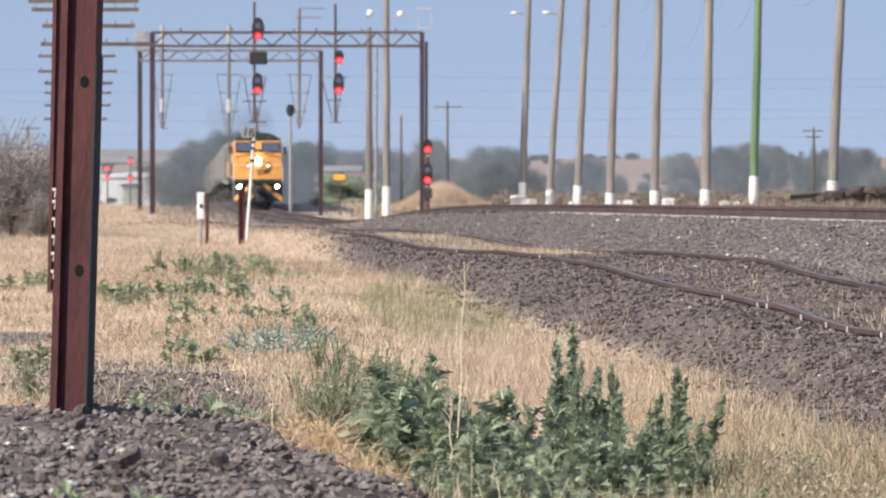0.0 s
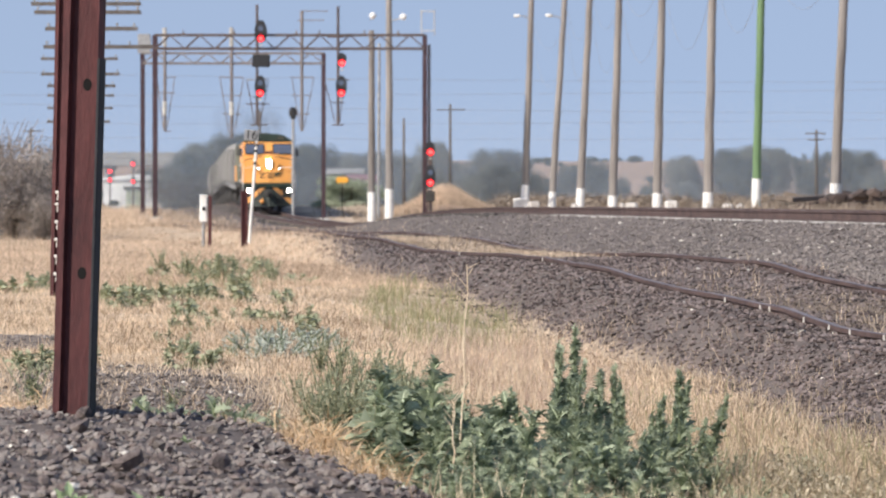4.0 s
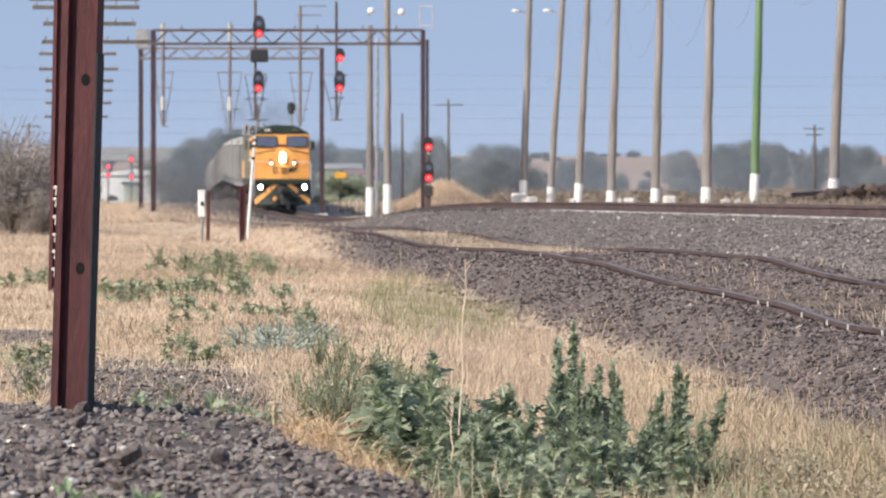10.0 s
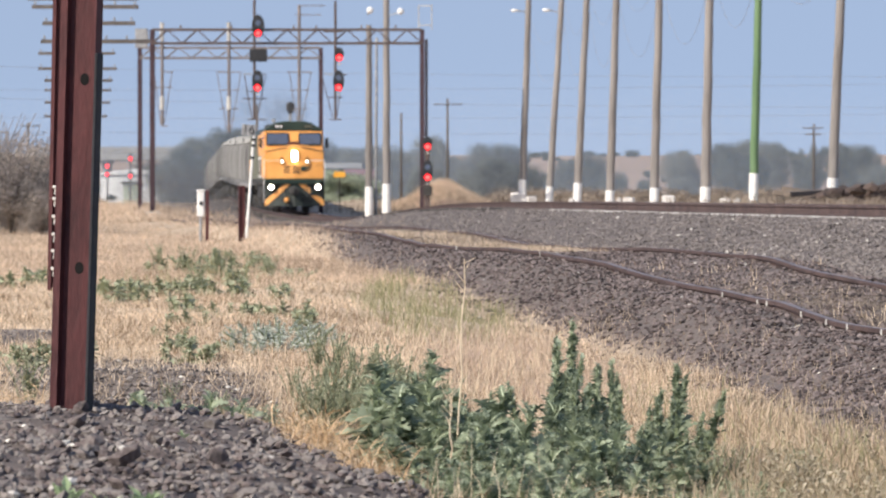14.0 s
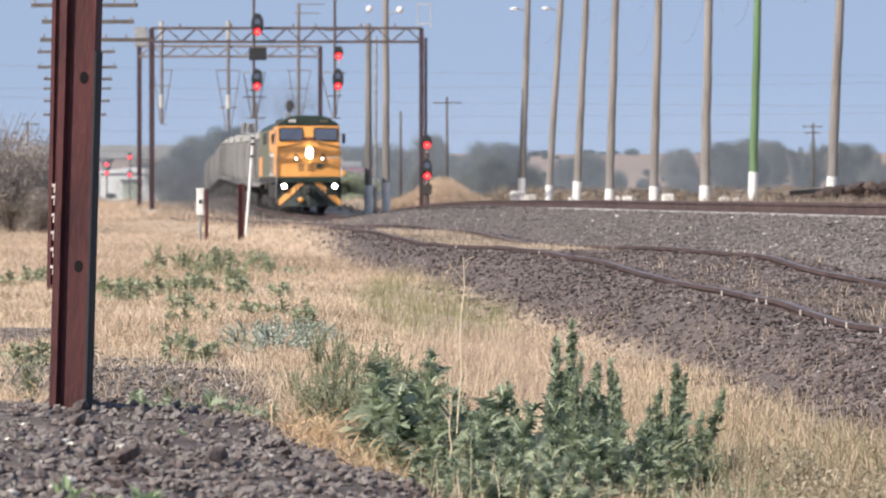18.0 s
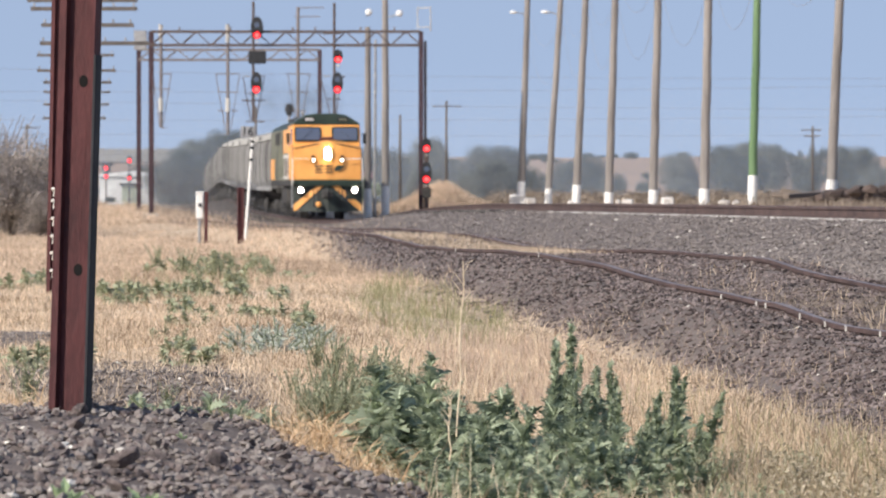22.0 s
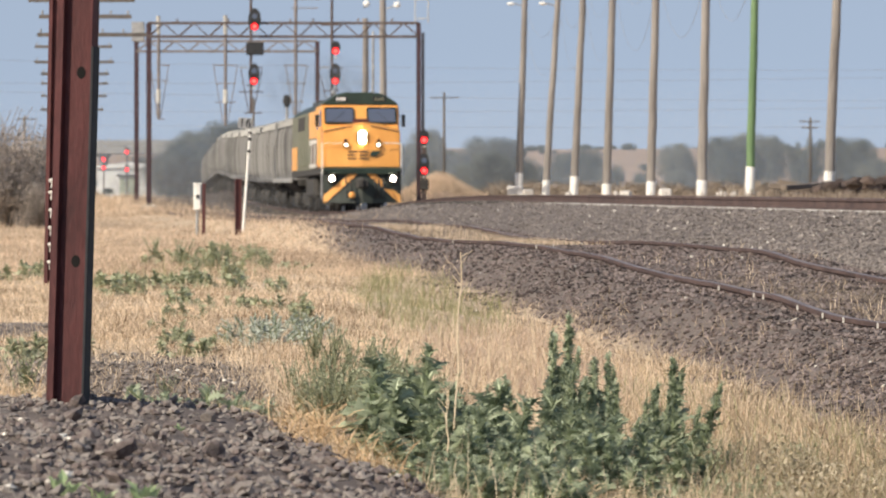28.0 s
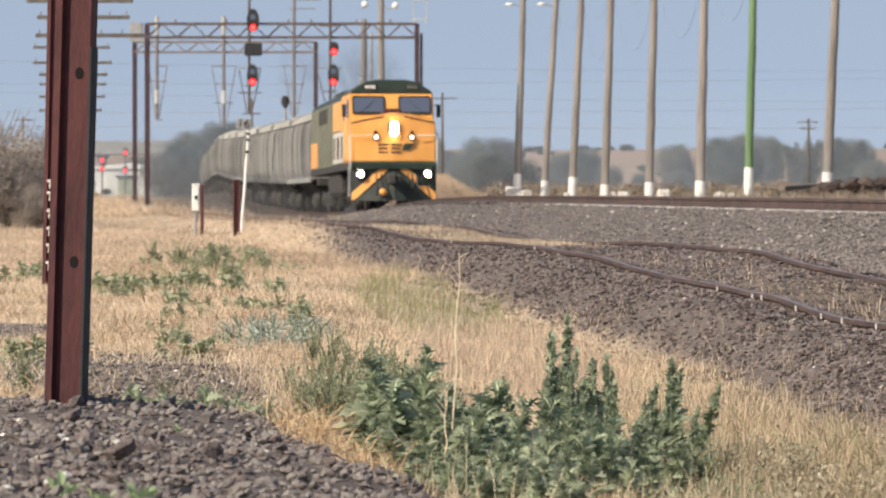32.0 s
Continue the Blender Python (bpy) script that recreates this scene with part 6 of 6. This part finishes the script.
def build_thistle(seed, tall, label, leaf_mat=None, bushy=1.0, size=0.16, dense=22, stems=0, wide=0.34, ribbed=False, upright=0.0):
    """A bushy plant: a few upright stems set with lobed leaves, broad below and crowded towards the tips."""
    r = random.Random(seed)
    plant = thing("thistle", label, "weed", group="green thistles in the foreground")
    leaf_mat = leaf_mat or M_LEAF
    stems = stems or 3 + r.randint(0, 2)
    for s in range(stems):
        a = r.uniform(0, 6.28)
        h = tall * (1.0 if s == 0 else r.uniform(0.45, 0.92))
        foot = Vector((0.10 * bushy * math.cos(a), 0.10 * bushy * math.sin(a), 0)) * (0.1 if s == 0 else 1)
        tip = foot * (1.0 + r.uniform(0.3, 1.2)) + Vector((r.uniform(-0.05, 0.05), r.uniform(-0.05, 0.05), h))
        mid = foot.lerp(tip, 0.5) + Vector((r.uniform(-0.03, 0.03), r.uniform(-0.03, 0.03), 0))
        bm = B()
        tube(bm, [foot - Vector((0, 0, 0.03)), mid, tip], [0.009, 0.007, 0.004], 6)
        part("stem", bm, M_STEM, plant)
        bm = B()
        ribs = B() if ribbed else None
        for k in range(dense):
            f = max(0.03, (k + r.uniform(-0.45, 0.45)) / dense)
            p = foot.lerp(mid, f * 2) if f < 0.5 else mid.lerp(tip, min(1, f * 2 - 1))
            b = k * 2.4 + r.uniform(-0.7, 0.7)
            rise = r.uniform(0.1, 1.1) + 0.6 * f + upright * (0.5 + 1.5 * f)
            ln = size * (1.15 - (0.78 + 0.06 * upright) * f) * r.uniform(0.55, 1.35)
            leaf(bm, p, (math.cos(b), math.sin(b), rise), ln, wide * r.uniform(0.8, 1.25), 0.55 * (1 - f) + r.uniform(0, 0.3), 5, r, 0, r.uniform(-1.0, 1.0), ribs)
        for k in range(12):
            b = k * 2.4
            leaf(bm, tip - Vector((0, 0, 0.014 * k)), (math.cos(b), math.sin(b), r.uniform(0.6, 2.2)), size * 0.27 * r.uniform(0.8, 1.3), 0.4, 0.25, 2, r)
        lv = part("leaves", bm, leaf_mat, plant)
        if ribbed:
            part("midrib", ribs, M_RIB, lv, "pale midrib")
    return plant


def build_wiry(seed, tall, label, mat):
    """A loose weed of thin branching stems with small leaves."""
    r = random.Random(seed)
    plant = thing("wiry_weed", label, "weed", group="wiry weeds in the dry grass")
    for s in range(13):
        a, h = r.uniform(0, 6.28), tall * r.uniform(0.5, 1.0)
        d = r.uniform(0.15, 0.55) * h
        pts = [Vector((0.02 * math.cos(a), 0.02 * math.sin(a), -0.02))]
        for k in range(1, 5):
            f = k / 4
            pts.append(Vector((d * f * math.cos(a) + r.uniform(-0.012, 0.012), d * f * math.sin(a), h * f * (1.12 - 0.12 * f))))
        bm = B()
        tube(bm, pts, [0.003, 0.0027, 0.0024, 0.002, 0.0014], 4)
        st = part("stem", bm, mat, plant)
        bm = B()
        for k in range(26):
            f = r.uniform(0.1, 1.0) * 3.999
            p = pts[int(f)].lerp(pts[int(f) + 1], f - int(f))
            b = r.uniform(0, 6.28)
            leaf(bm, p, (math.cos(b), math.sin(b), r.uniform(0.2, 1.2)), r.uniform(0.012, 0.034), 0.22, 0.2, 1, r)
        part("leaves", bm, mat, st)
    return plant


def place(proto, spots, first=True):
    """Sets copies of a plant at (x, y, turn, size)."""
    for k, (x, y, turn, s) in enumerate(spots):
        m = pose(x, y, ground_at(x, y) - 0.01, 7 * math.sin(turn + k), 7 * math.cos(3 * turn + k), turn)
        ob = proto if k == 0 and first else copy_thing(proto, m)
        ob.matrix_basis = m
        ob.scale = (s, s, s)


tall_a = build_thistle(1, 0.70, "tall green thistle with toothed leaves in dry grass", size=0.135, dense=46, wide=0.44, upright=1.0)
tall_b = build_thistle(2, 0.56, "green thistle with a leafy upright spire in dry grass", size=0.135, dense=42, wide=0.44, upright=1.0)
low_a = build_thistle(3, 0.42, "bushy dark green thistle at the edge of the ballast", bushy=1.6, size=0.17, dense=28, stems=6, wide=0.44, ribbed=True)
low_b = build_thistle(4, 0.34, "broad-leaved green thistle in dry grass", bushy=1.5, size=0.16, dense=28, stems=5, wide=0.34, ribbed=True)
place(tall_a, [(0.55, 17.6, 0, 0.95), (0.44, 17.3, 100, 0.84), (0.76, 17.5, 200, 0.76)])
place(tall_b, [(0.97, 17.2, 0, 0.98), (0.34, 16.6, 60, 0.74), (0.69, 17.0, 150, 0.95), (0.86, 16.8, 220, 0.8), (0.60, 16.4, 300, 0.8), (0.90, 16.5, 30, 0.75), (0.99, 16.9, 80, 0.6),
               (0.74, 15.9, 250, 0.62)])
place(low_a, [(-0.09, 15.9, 0, 1.12), (-0.16, 15.7, 120, 0.6), (-0.02, 15.4, 200, 0.8), (-0.02, 14.5, 140, 0.55), (0.10, 14.1, 310, 0.55), (0.52, 15.6, 160, 0.9), (0.14, 15.2, 280, 0.75), (0.80, 15.6, 330, 0.8), (-0.10, 16.3, 70, 0.85), (0.66, 15.1, 45, 0.7), (0.30, 13.9, 75, 0.6)])
place(low_b, [(0.30, 15.6, 40, 1.0), (0.40, 14.9, 90, 0.85), (0.24, 14.6, 10, 0.7), (0.46, 16.2, 190, 1.0), (0.58, 15.3, 300, 0.8), (0.86, 15.9, 240, 0.6), (0.05, 14.7, 20, 0.5), (0.46, 13.7, 130, 0.8)])

mid_weed = build_thistle(5, 0.20, "small upright green weed in dry straw", M_LEAF_LOW, 1.6, 0.11, 17, wide=0.46)
tagged(mid_weed, group="small weeds in the dry grass")
jig = random.Random(14)
place(mid_weed, [(-2.14, 33.0, 20, 0.95), (-1.80, 31.6, 80, 0.7), (-1.55, 31.5, 200, 0.8), (-1.28, 32.6, 140, 0.75), (-1.05, 30.4, 10, 0.8), (-1.53, 23.6, 260, 0.75), (-1.92, 27.8, 120, 0.5)] + [(x + jig.uniform(-0.12, 0.12), y + jig.uniform(-0.7, 0.7), a, s * jig.uniform(0.75, 1.2)) for x, y, a, s in [(-1.57, 24.8, 0, 0.6), (-1.45, 25.4, 40, 0.5), (-2.52, 39.0, 0, 1.0), (-1.95, 30.0, 90, 0.6), (-2.2, 38.8, 50, 0.9), (-1.9, 38.5, 20, 0.9), (-1.55, 38.2, 20, 0.9), (-1.05, 29.6, 10, 0.7),
                 (-2.7, 36.5, 60, 0.9), (-2.9, 36.8, 10, 1.0), (-2.75, 37.6, 100, 1.0), (-3.05, 35.8, 30, 0.9), (-2.62, 38.6, 30, 0.9), (-3.2, 37.9, 220, 1.0), (-2.95, 39.0, 160, 0.8),
                 (-2.9, 47.5, 0, 1.1), (-3.55, 50.6, 120, 1.2), (-3.4, 52.5, 200, 1.2), (-3.1, 55.0, 30, 1.3), (-2.75, 51.5, 100, 1.2),
                 (-2.3, 44.0, 10, 0.9), (-2.12, 24.2, 10, 0.9), (-2.35, 23.3, 60, 0.8), (-2.2, 22.4, 140, 0.8), (-4.3, 43.0, 0, 1.0), (-4.5, 41.8, 90, 0.9), (-2.2, 49.0, 40, 0.9), (-2.35, 53.0, 10, 1.0)]])
sprig = build_thistle(15, 0.15, "low pale green weed spreading in dry straw", M_LEAF_LOW, 2.2, 0.07, 14, stems=5, wide=0.42, upright=0.4)
tagged(sprig, group="small weeds in the dry grass")
place(sprig, [(-2.75 + jig.gauss(0, 0.5), 48 + jig.gauss(0, 4.5), 40 * k, jig.uniform(0.7, 1.5)) for k in range(15)] + [(-2.6 + jig.gauss(0, 0.35), 37.5 + jig.gauss(0, 1.2), 50 * k, jig.uniform(0.7, 1.3)) for k in range(5)])
wiry = build_wiry(6, 0.26, "loose wiry olive-green weed in dry grass", M_LEAF_LOW)
place(wiry, [(-0.62 + 0.09 * (k % 8) + 0.04 * math.sin(7 * k), 17.6 + 1.5 * (k // 8) + 0.5 * math.cos(4 * k), 61 * k, 1.0 + 0.25 * math.sin(3 * k)) for k in range(24)] + [(-0.46, 17.5, 0, 1.2), (-0.36, 17.9, 90, 1.2), (-0.52, 18.3, 200, 1.1), (-0.28, 18.6, 30, 1.2), (-0.42, 18.9, 300, 1.0), (-0.16, 18.2, 130, 1.1), (-0.58, 17.3, 160, 0.9), (-0.30, 17.3, 20, 1.0), (-0.02, 18.6, 50, 1.0),
             (-0.62, 22.5, 0, 1.2), (-0.48, 21.6, 80, 1.2), (-0.35, 22.8, 140, 1.1), (-0.20, 21.4, 200, 1.2), (-0.75, 23.6, 10, 1.1), (-0.28, 20.3, 60, 1.0), (-1.95, 18.6, 40, 1.2), (-1.8, 19.2, 90, 1.1), (-1.3, 18.6, 60, 0.6), (-1.02, 18.2, 20, 0.55),
             (-0.75, 20.0, 20, 0.8), (-2.5, 39.8, 0, 1.2), (-3.2, 49.0, 70, 1.5), (-3.9, 54.0, 0, 1.4), (-2.6, 46.0, 150, 1.4), (-2.0, 45.5, 90, 1.2), (1.25, 17.2, 30, 0.9), (1.62, 17.4, 220, 0.9),
             (1.15, 15.0, 80, 1.1), (0.95, 14.6, 0, 1.0), (1.1, 16.2, 300, 1.2), (1.0, 15.6, 140, 1.1), (1.12, 14.2, 60, 1.0)])
parched = build_wiry(16, 0.27, "parched pale olive weed with fuzzy seed heads", M_PARCHED)
place(parched, [(1.25 + 0.13 * (k % 6) + 0.05 * math.sin(5 * k), 14.2 + 0.62 * (k // 6) + 0.2 * math.cos(3 * k), 47 * k, 0.95 + 0.25 * math.sin(2 * k)) for k in range(30)])
silver = build_thistle(7, 0.19, "low silvery grey-green weed spreading over dry grass", M_LEAF_SILVER, 1.9, 0.065, 40, stems=7, wide=0.2)
tagged(silver, group="silvery weeds in the dry grass")
place(silver, [(-1.16, 25.6, 0, 0.8), (-1.08, 26.0, 60, 0.95), (-1.12, 26.9, 200, 1.0), (-0.98, 27.0, 250, 0.8), (-1.24, 25.0, 300, 0.6), (-1.02, 27.8, 20, 0.8), (-1.30, 25.9, 45, 0.7), (-1.20, 26.3, 110, 0.8), (-1.05, 25.4, 160, 0.7), (-0.92, 26.2, 215, 0.8), (-1.36, 26.6, 275, 0.6), (-1.18, 27.4, 330, 0.8), (-0.86, 27.0, 75, 0.6)])
sprout = thing("seedling", "pale green upright seedling growing in ballast", "weed", group="seedlings in the ballast")
rr = random.Random(9)
for k in range(16):
    bm = B()
    b = k * 2.4
    leaf(bm, (0.018 * math.cos(b), 0.018 * math.sin(b), -0.01), (0.42 * math.cos(b), 0.42 * math.sin(b), rr.uniform(0.9, 1.6)), rr.uniform(0.05, 0.085), 0.2, 0.12, 2, rr, 0, rr.uniform(-0.5, 0.5))
    part("leaf", bm, M_LEAF_BRIGHT, sprout)
place(sprout, [(-1.10, 11.5, 0, 1.35), (-0.985, 11.5, 90, 1.15), (-0.855, 11.54, 40, 1.45), (-0.98, 14.9, 10, 0.6)])
dark_weed = build_thistle(11, 0.16, "dark green weed in ballast beside the rail post", M_LEAF, 1.5, 0.11, 14)
tagged(dark_weed, group="weeds beside the rail post")
place(dark_weed, [(-1.06, 17.0, 0, 1.0), (-1.22, 17.2, 90, 0.7), (-0.95, 16.8, 200, 0.6), (-0.84, 16.7, 40, 0.75), (-0.76, 16.9, 150, 0.6), (-1.32, 17.0, 260, 0.6), (-1.14, 16.75, 310, 0.5), (-0.90, 17.4, 20, 0.6)])
for tx, ty, count in ((-0.43, 15.35, 110), (-0.36, 15.0, 90), (-0.56, 15.9, 80), (-0.26, 14.5, 70), (-0.50, 15.65, 80), (-0.62, 16.4, 60), (0.52, 14.6, 45), (-2.0, 17.2, 90), (-1.84, 17.5, 60)):
    tuft = thing("dry_tussock", "tussock of bright broad dry straw leaves", "grass tussock", pose(tx, ty, ground_at(tx, ty) + 0.005))
    rr = random.Random(int(ty * 100))
    for k in range(count):
        bm = B()
        b = rr.uniform(0, 6.28)
        leaf(bm, (rr.uniform(-0.11, 0.11), rr.uniform(-0.1, 0.1), 0), (math.cos(b), 0.6 * math.sin(b), rr.uniform(0.4, 1.8)), rr.uniform(0.10, 0.24), 0.02, rr.uniform(0.2, 0.8), 2, rr, 0, rr.uniform(-0.8, 0.8))
        part("blade", bm, M_TUSSOCK, tuft)
# wispy seed stalks over the near grass
x, y, t, r = clumps(5200, 4, 12.6, 34, lambda x, y: field(x, y) * smooth(-0.9, 0.3, x) * (1 - 0.7 * smooth(0.9, 1.3, x)) * (1 - 0.4 * green_spot(x, y)), 51, 0.07)
tagged(blades("seed_stalks", x, y, t * r.uniform(0.10, 0.30, len(x)), 0.0011 + y * 3e-5, 0.8, 52, M_STALK), "thin pale seed stalks over the dry grass", "grass", kind="stuff")
x, y, t, r = clumps(9000, 7, 12.4, 24, lambda x, y: field(x, y) * smooth(0.75, 1.15, x) * (ripple(x, y, 0.45, 6) > -0.35), 55, 0.05)
tagged(blades("seed_heads", x, y, t * r.uniform(0.07, 0.24, len(x)), 0.0028 + y * 3e-5, 1.3, 56, M_SEED), "dull brown tangled seed heads in the dry grass", "grass", kind="stuff")
x, y, t, r = clumps(1400, 6, 12.6, 26, lambda x, y: field(x, y) * smooth(0.6, 1.1, x), 53, 0.07)
tagged(blades("olive_stalks", x, y, t * r.uniform(0.08, 0.26, len(x)), 0.002 + y * 3e-5, 0.9, 54, M_GRASS), "dull olive stalks among the dry grass", "grass", kind="stuff")

# tall dry stalks, one before the thistles and one in the grass
for x0, y0, x1, tall in ((0.055, 15.6, 0.085, 0.92), (0.03, 15.2, 0.03, 0.40)):
    st = thing("dry_stalk", "thin pale dry stalk standing in the grass", "stalk", pose(x0, y0, ground_at(x0, y0)))
    bm = B()
    tube(bm, [((x1 - x0) * k / 8 + 0.006 * math.sin(k * 2), 0, tall * k / 8 - 0.02) for k in range(9)], [0.0046 - 0.0003 * k for k in range(9)], 5)
    part("stem", bm, M_STALK, st)
    rr = random.Random(int(tall * 100))
    for k in range(10):
        bm = B()
        z = tall * (0.6 + 0.4 * k / 10)
        c = Vector(((x1 - x0) * z / tall, 0, z))
        rod(bm, c, c + Vector((rr.uniform(-0.05, 0.05), rr.uniform(-0.03, 0.03), rr.uniform(0.02, 0.06))), 0.0018, 0.0008, sides=4)
        part("twig", bm, M_STALK, st)


# ---- shrubs and trees ----
def crown_mesh(name, centres, radii, count, size, seed, mat, flat=0.8):
    """A crown of many small leaf clumps, denser towards the surface of a few lobes."""
    r = np.random.RandomState(seed)
    w = np.array(radii) ** 2
    which = r.choice(len(centres), count, p=w / w.sum())
    d = r.normal(size=(count, 3))
    d /= np.linalg.norm(d, axis=1)[:, None]
    rad = np.array(radii)[which][:, None] * r.uniform(0.35, 1.08, (count, 1)) ** 0.6
    c = np.array(centres)[which] + d * rad * np.array([1, 1, flat])
    a = r.normal(size=(count, 3))
    b = r.normal(size=(count, 3))
    a -= 0.96 * d * (a * d).sum(1)[:, None]
    b -= 0.96 * d * (b * d).sum(1)[:, None]
    a /= np.linalg.norm(a, axis=1)[:, None]
    b -= a * (a * b).sum(1)[:, None]
    b /= np.linalg.norm(b, axis=1)[:, None]
    s = size * r.uniform(0.5, 1.3, (count, 1))
    v = np.stack([c - a * s, c - b * s * 0.6, c + a * s, c + b * s * 0.6 + d * s * 0.3], 1)
    f = np.arange(count * 4).reshape(-1, 4)
    return arrays(name, v.reshape(-1, 3), f, mat)


def build_tree(seed, tall, spreadness, count, size, label, mat, lobes=7, low=0.25, category="tree"):
    r = random.Random(seed)
    tree = thing("tree" if category == "tree" else "shrub", label, category)
    bm = B()
    rod(bm, (0, 0, -0.3), (0.05 * tall, 0, tall * 0.45), tall * 0.035, tall * 0.02, sides=8)
    centres, radii = [], []
    for k in range(lobes):
        a = k * 2.4 + r.uniform(-0.4, 0.4)
        d = spreadness * r.uniform(0.15, 0.75)
        c = (d * math.cos(a), d * math.sin(a), tall * r.uniform(low + 0.15, 0.85))
        rr = spreadness * r.uniform(0.28, 0.5)
        c = (c[0], c[1], min(c[2], tall - rr * 0.8))
        rod(bm, (0.04 * tall, 0, tall * 0.3), c, tall * 0.016, tall * 0.006, sides=6)
        centres.append(c)
        radii.append(rr)
    part("trunk", bm, M_BARK, tree)
    ob = new("crown", crown_mesh("crown", centres, radii, count, size, seed, mat))
    ob.parent = tree
    return tree


protos = [build_tree(21, 7.0, 4.2, 26000, 0.095, "grey-green tree on the distant plain, coloured pale for haze", M_TREE_BLUE, 22, 0.0),
          build_tree(22, 5.2, 4.8, 26000, 0.095, "low spreading tree on the distant plain, coloured pale for haze", M_TREE_BLUE, 26, -0.1),
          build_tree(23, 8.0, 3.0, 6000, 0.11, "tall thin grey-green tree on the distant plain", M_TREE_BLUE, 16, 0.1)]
used = [False] * 3
# kind, bearing, top, distance and width for the height
for kind, u, top, y, wide in (
        (1, 330, 262, 430, 0.75), (0, 352, 244, 440, 0.7), (0, 405, 228, 470, 0.75), (1, 305, 285, 410, 0.6), (0, 545, 246, 480, 0.8), (1, 592, 262, 520, 0.8), (1, 450, 256, 480, 0.9),
        (1, 492, 252, 500, 0.8), (1, 522, 300, 400, 0.7), (1, 630, 266, 560, 0.8), (1, 668, 258, 560, 0.6), (1, 712, 268, 560, 0.9), (0, 764, 242, 430, 0.55), (1, 700, 288, 400, 0.7), (1, 748, 292, 380, 0.6),
        (1, 812, 280, 480, 0.7), (1, 862, 256, 620, 0.6), (1, 895, 258, 620, 0.55), (0, 872, 281, 360, 0.85), (1, 912, 292, 370, 0.8), (1, 842, 300, 370, 0.7),
        (1, 1000, 284, 620, 0.6), (1, 960, 318, 420, 0.7), (1, 1046, 276, 620, 0.6), (1, 1085, 306, 420, 0.6), (1, 1210, 268, 560, 0.55), (1, 1204, 312, 420, 0.6), (1, 1150, 318, 420, 0.6),
        (0, 1286, 255, 430, 0.75), (0, 1322, 249, 430, 0.7), (0, 1360, 254, 440, 0.75), (1, 1318, 272, 420, 0.7), (2, 1412, 250, 420, 0.55), (2, 1446, 240, 430, 0.5), (0, 1428, 284, 430, 0.7),
        (0, 1492, 256, 440, 0.6), (0, 1524, 258, 440, 0.6), (1, 1560, 294, 430, 0.6), (2, 15, 255, 300, 0.6), (1, 60, 275, 330, 0.9), (1, 110, 280, 420, 0.9), (1, 260, 290, 600, 0.9)):
    x = (u - 784) / 7000 * y
    z = ground_at(x, y)
    h = 1 + (348 - top) * y / 7000 - z
    base = (7.0, 5.2, 8.0)[kind]
    s = max(0.3, h / base)
    m = pose(x, y, z - 0.1, 0, 0, (u * 37) % 360)
    ob = copy_thing(protos[kind], m) if used[kind] else protos[kind]
    used[kind] = True
    ob.matrix_basis = m
    ob.scale = (s * wide, s * wide, s)

# low scrub far out, uncounted
r = np.random.RandomState(77)
cs = []
for k in range(190):
    y = r.uniform(360, 1300)
    x = r.uniform(-0.13, 0.13) * y
    cs.append((x, y, float(height(x, y)) + 0.6))
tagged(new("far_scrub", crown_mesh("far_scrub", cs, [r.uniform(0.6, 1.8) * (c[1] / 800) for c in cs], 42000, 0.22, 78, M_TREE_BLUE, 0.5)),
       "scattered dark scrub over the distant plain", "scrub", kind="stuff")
cs = []
for k in range(190):
    y = r.uniform(200, 335)
    x = r.uniform(-0.13, -0.05) * y if k % 4 == 0 else r.uniform(0.0, 0.13) * y
    if x < float(main_x(y)) + 4 and x > float(main_x(y)) - 9:
        continue
    cs.append((x, y, float(height(x, y)) + 0.2))
tagged(new("verge_scrub", crown_mesh("verge_scrub", cs, [r.uniform(0.5, 1.1) * (1.5 if c[0] > 2 else 1) for c in cs], 70000, 0.09, 79, M_SCRUB, 0.6)),
       "brown dry scrub along the railway verge", "scrub", kind="stuff")

# the grey-brown bush at the edge of the field
bush = build_tree(31, 2.5, 1.7, 15000, 0.032, "leafless grey-brown bush at the field's edge", M_TWIG, 18, -0.05, "shrub")
rr = random.Random(32)
for k in range(26):
    bm = B()
    a, h = rr.uniform(0, 6.28), rr.uniform(1.6, 2.9)
    d = rr.uniform(0.2, 1.5)
    tube(bm, [Vector((0.1 * d * math.cos(a), 0.1 * d * math.sin(a), 0.2)), Vector((0.5 * d * math.cos(a) + rr.uniform(-0.1, 0.1), 0.5 * d * math.sin(a), 0.6 * h)), Vector((d * math.cos(a), d * math.sin(a), h))], [0.03, 0.018, 0.007], 5)
    part("branch", bm, M_TWIG, bush)
bush.matrix_basis = pose(-10.6, 97, ground_at(-10.6, 97) - 0.1)
for bx0, by0, turn, sc in ((-11.7, 101, 140, 1.1), (-9.75, 96, 60, 0.5), (-11.2, 93, 250, 0.75), (-12.6, 108, 20, 1.15)):
    b2 = copy_thing(bush, pose(bx0, by0, ground_at(bx0, by0) - 0.1, 0, 0, turn))
    b2.scale = (sc, sc, sc)

# pale green scrub beside the line, beyond the yellow sign, standing in for a smooth green slope
gs = build_tree(41, 1.9, 1.15, 14000, 0.045, "pale green shrub standing in for a smooth green slope", M_PALEGREEN, 16, -0.25, "shrub")
x = (612 - 784) / 7000 * 268
gs.matrix_basis = pose(x, 268, ground_at(x, 268) - 0.1)
gs.scale = (2.4, 1.8, 1.25)

motions()
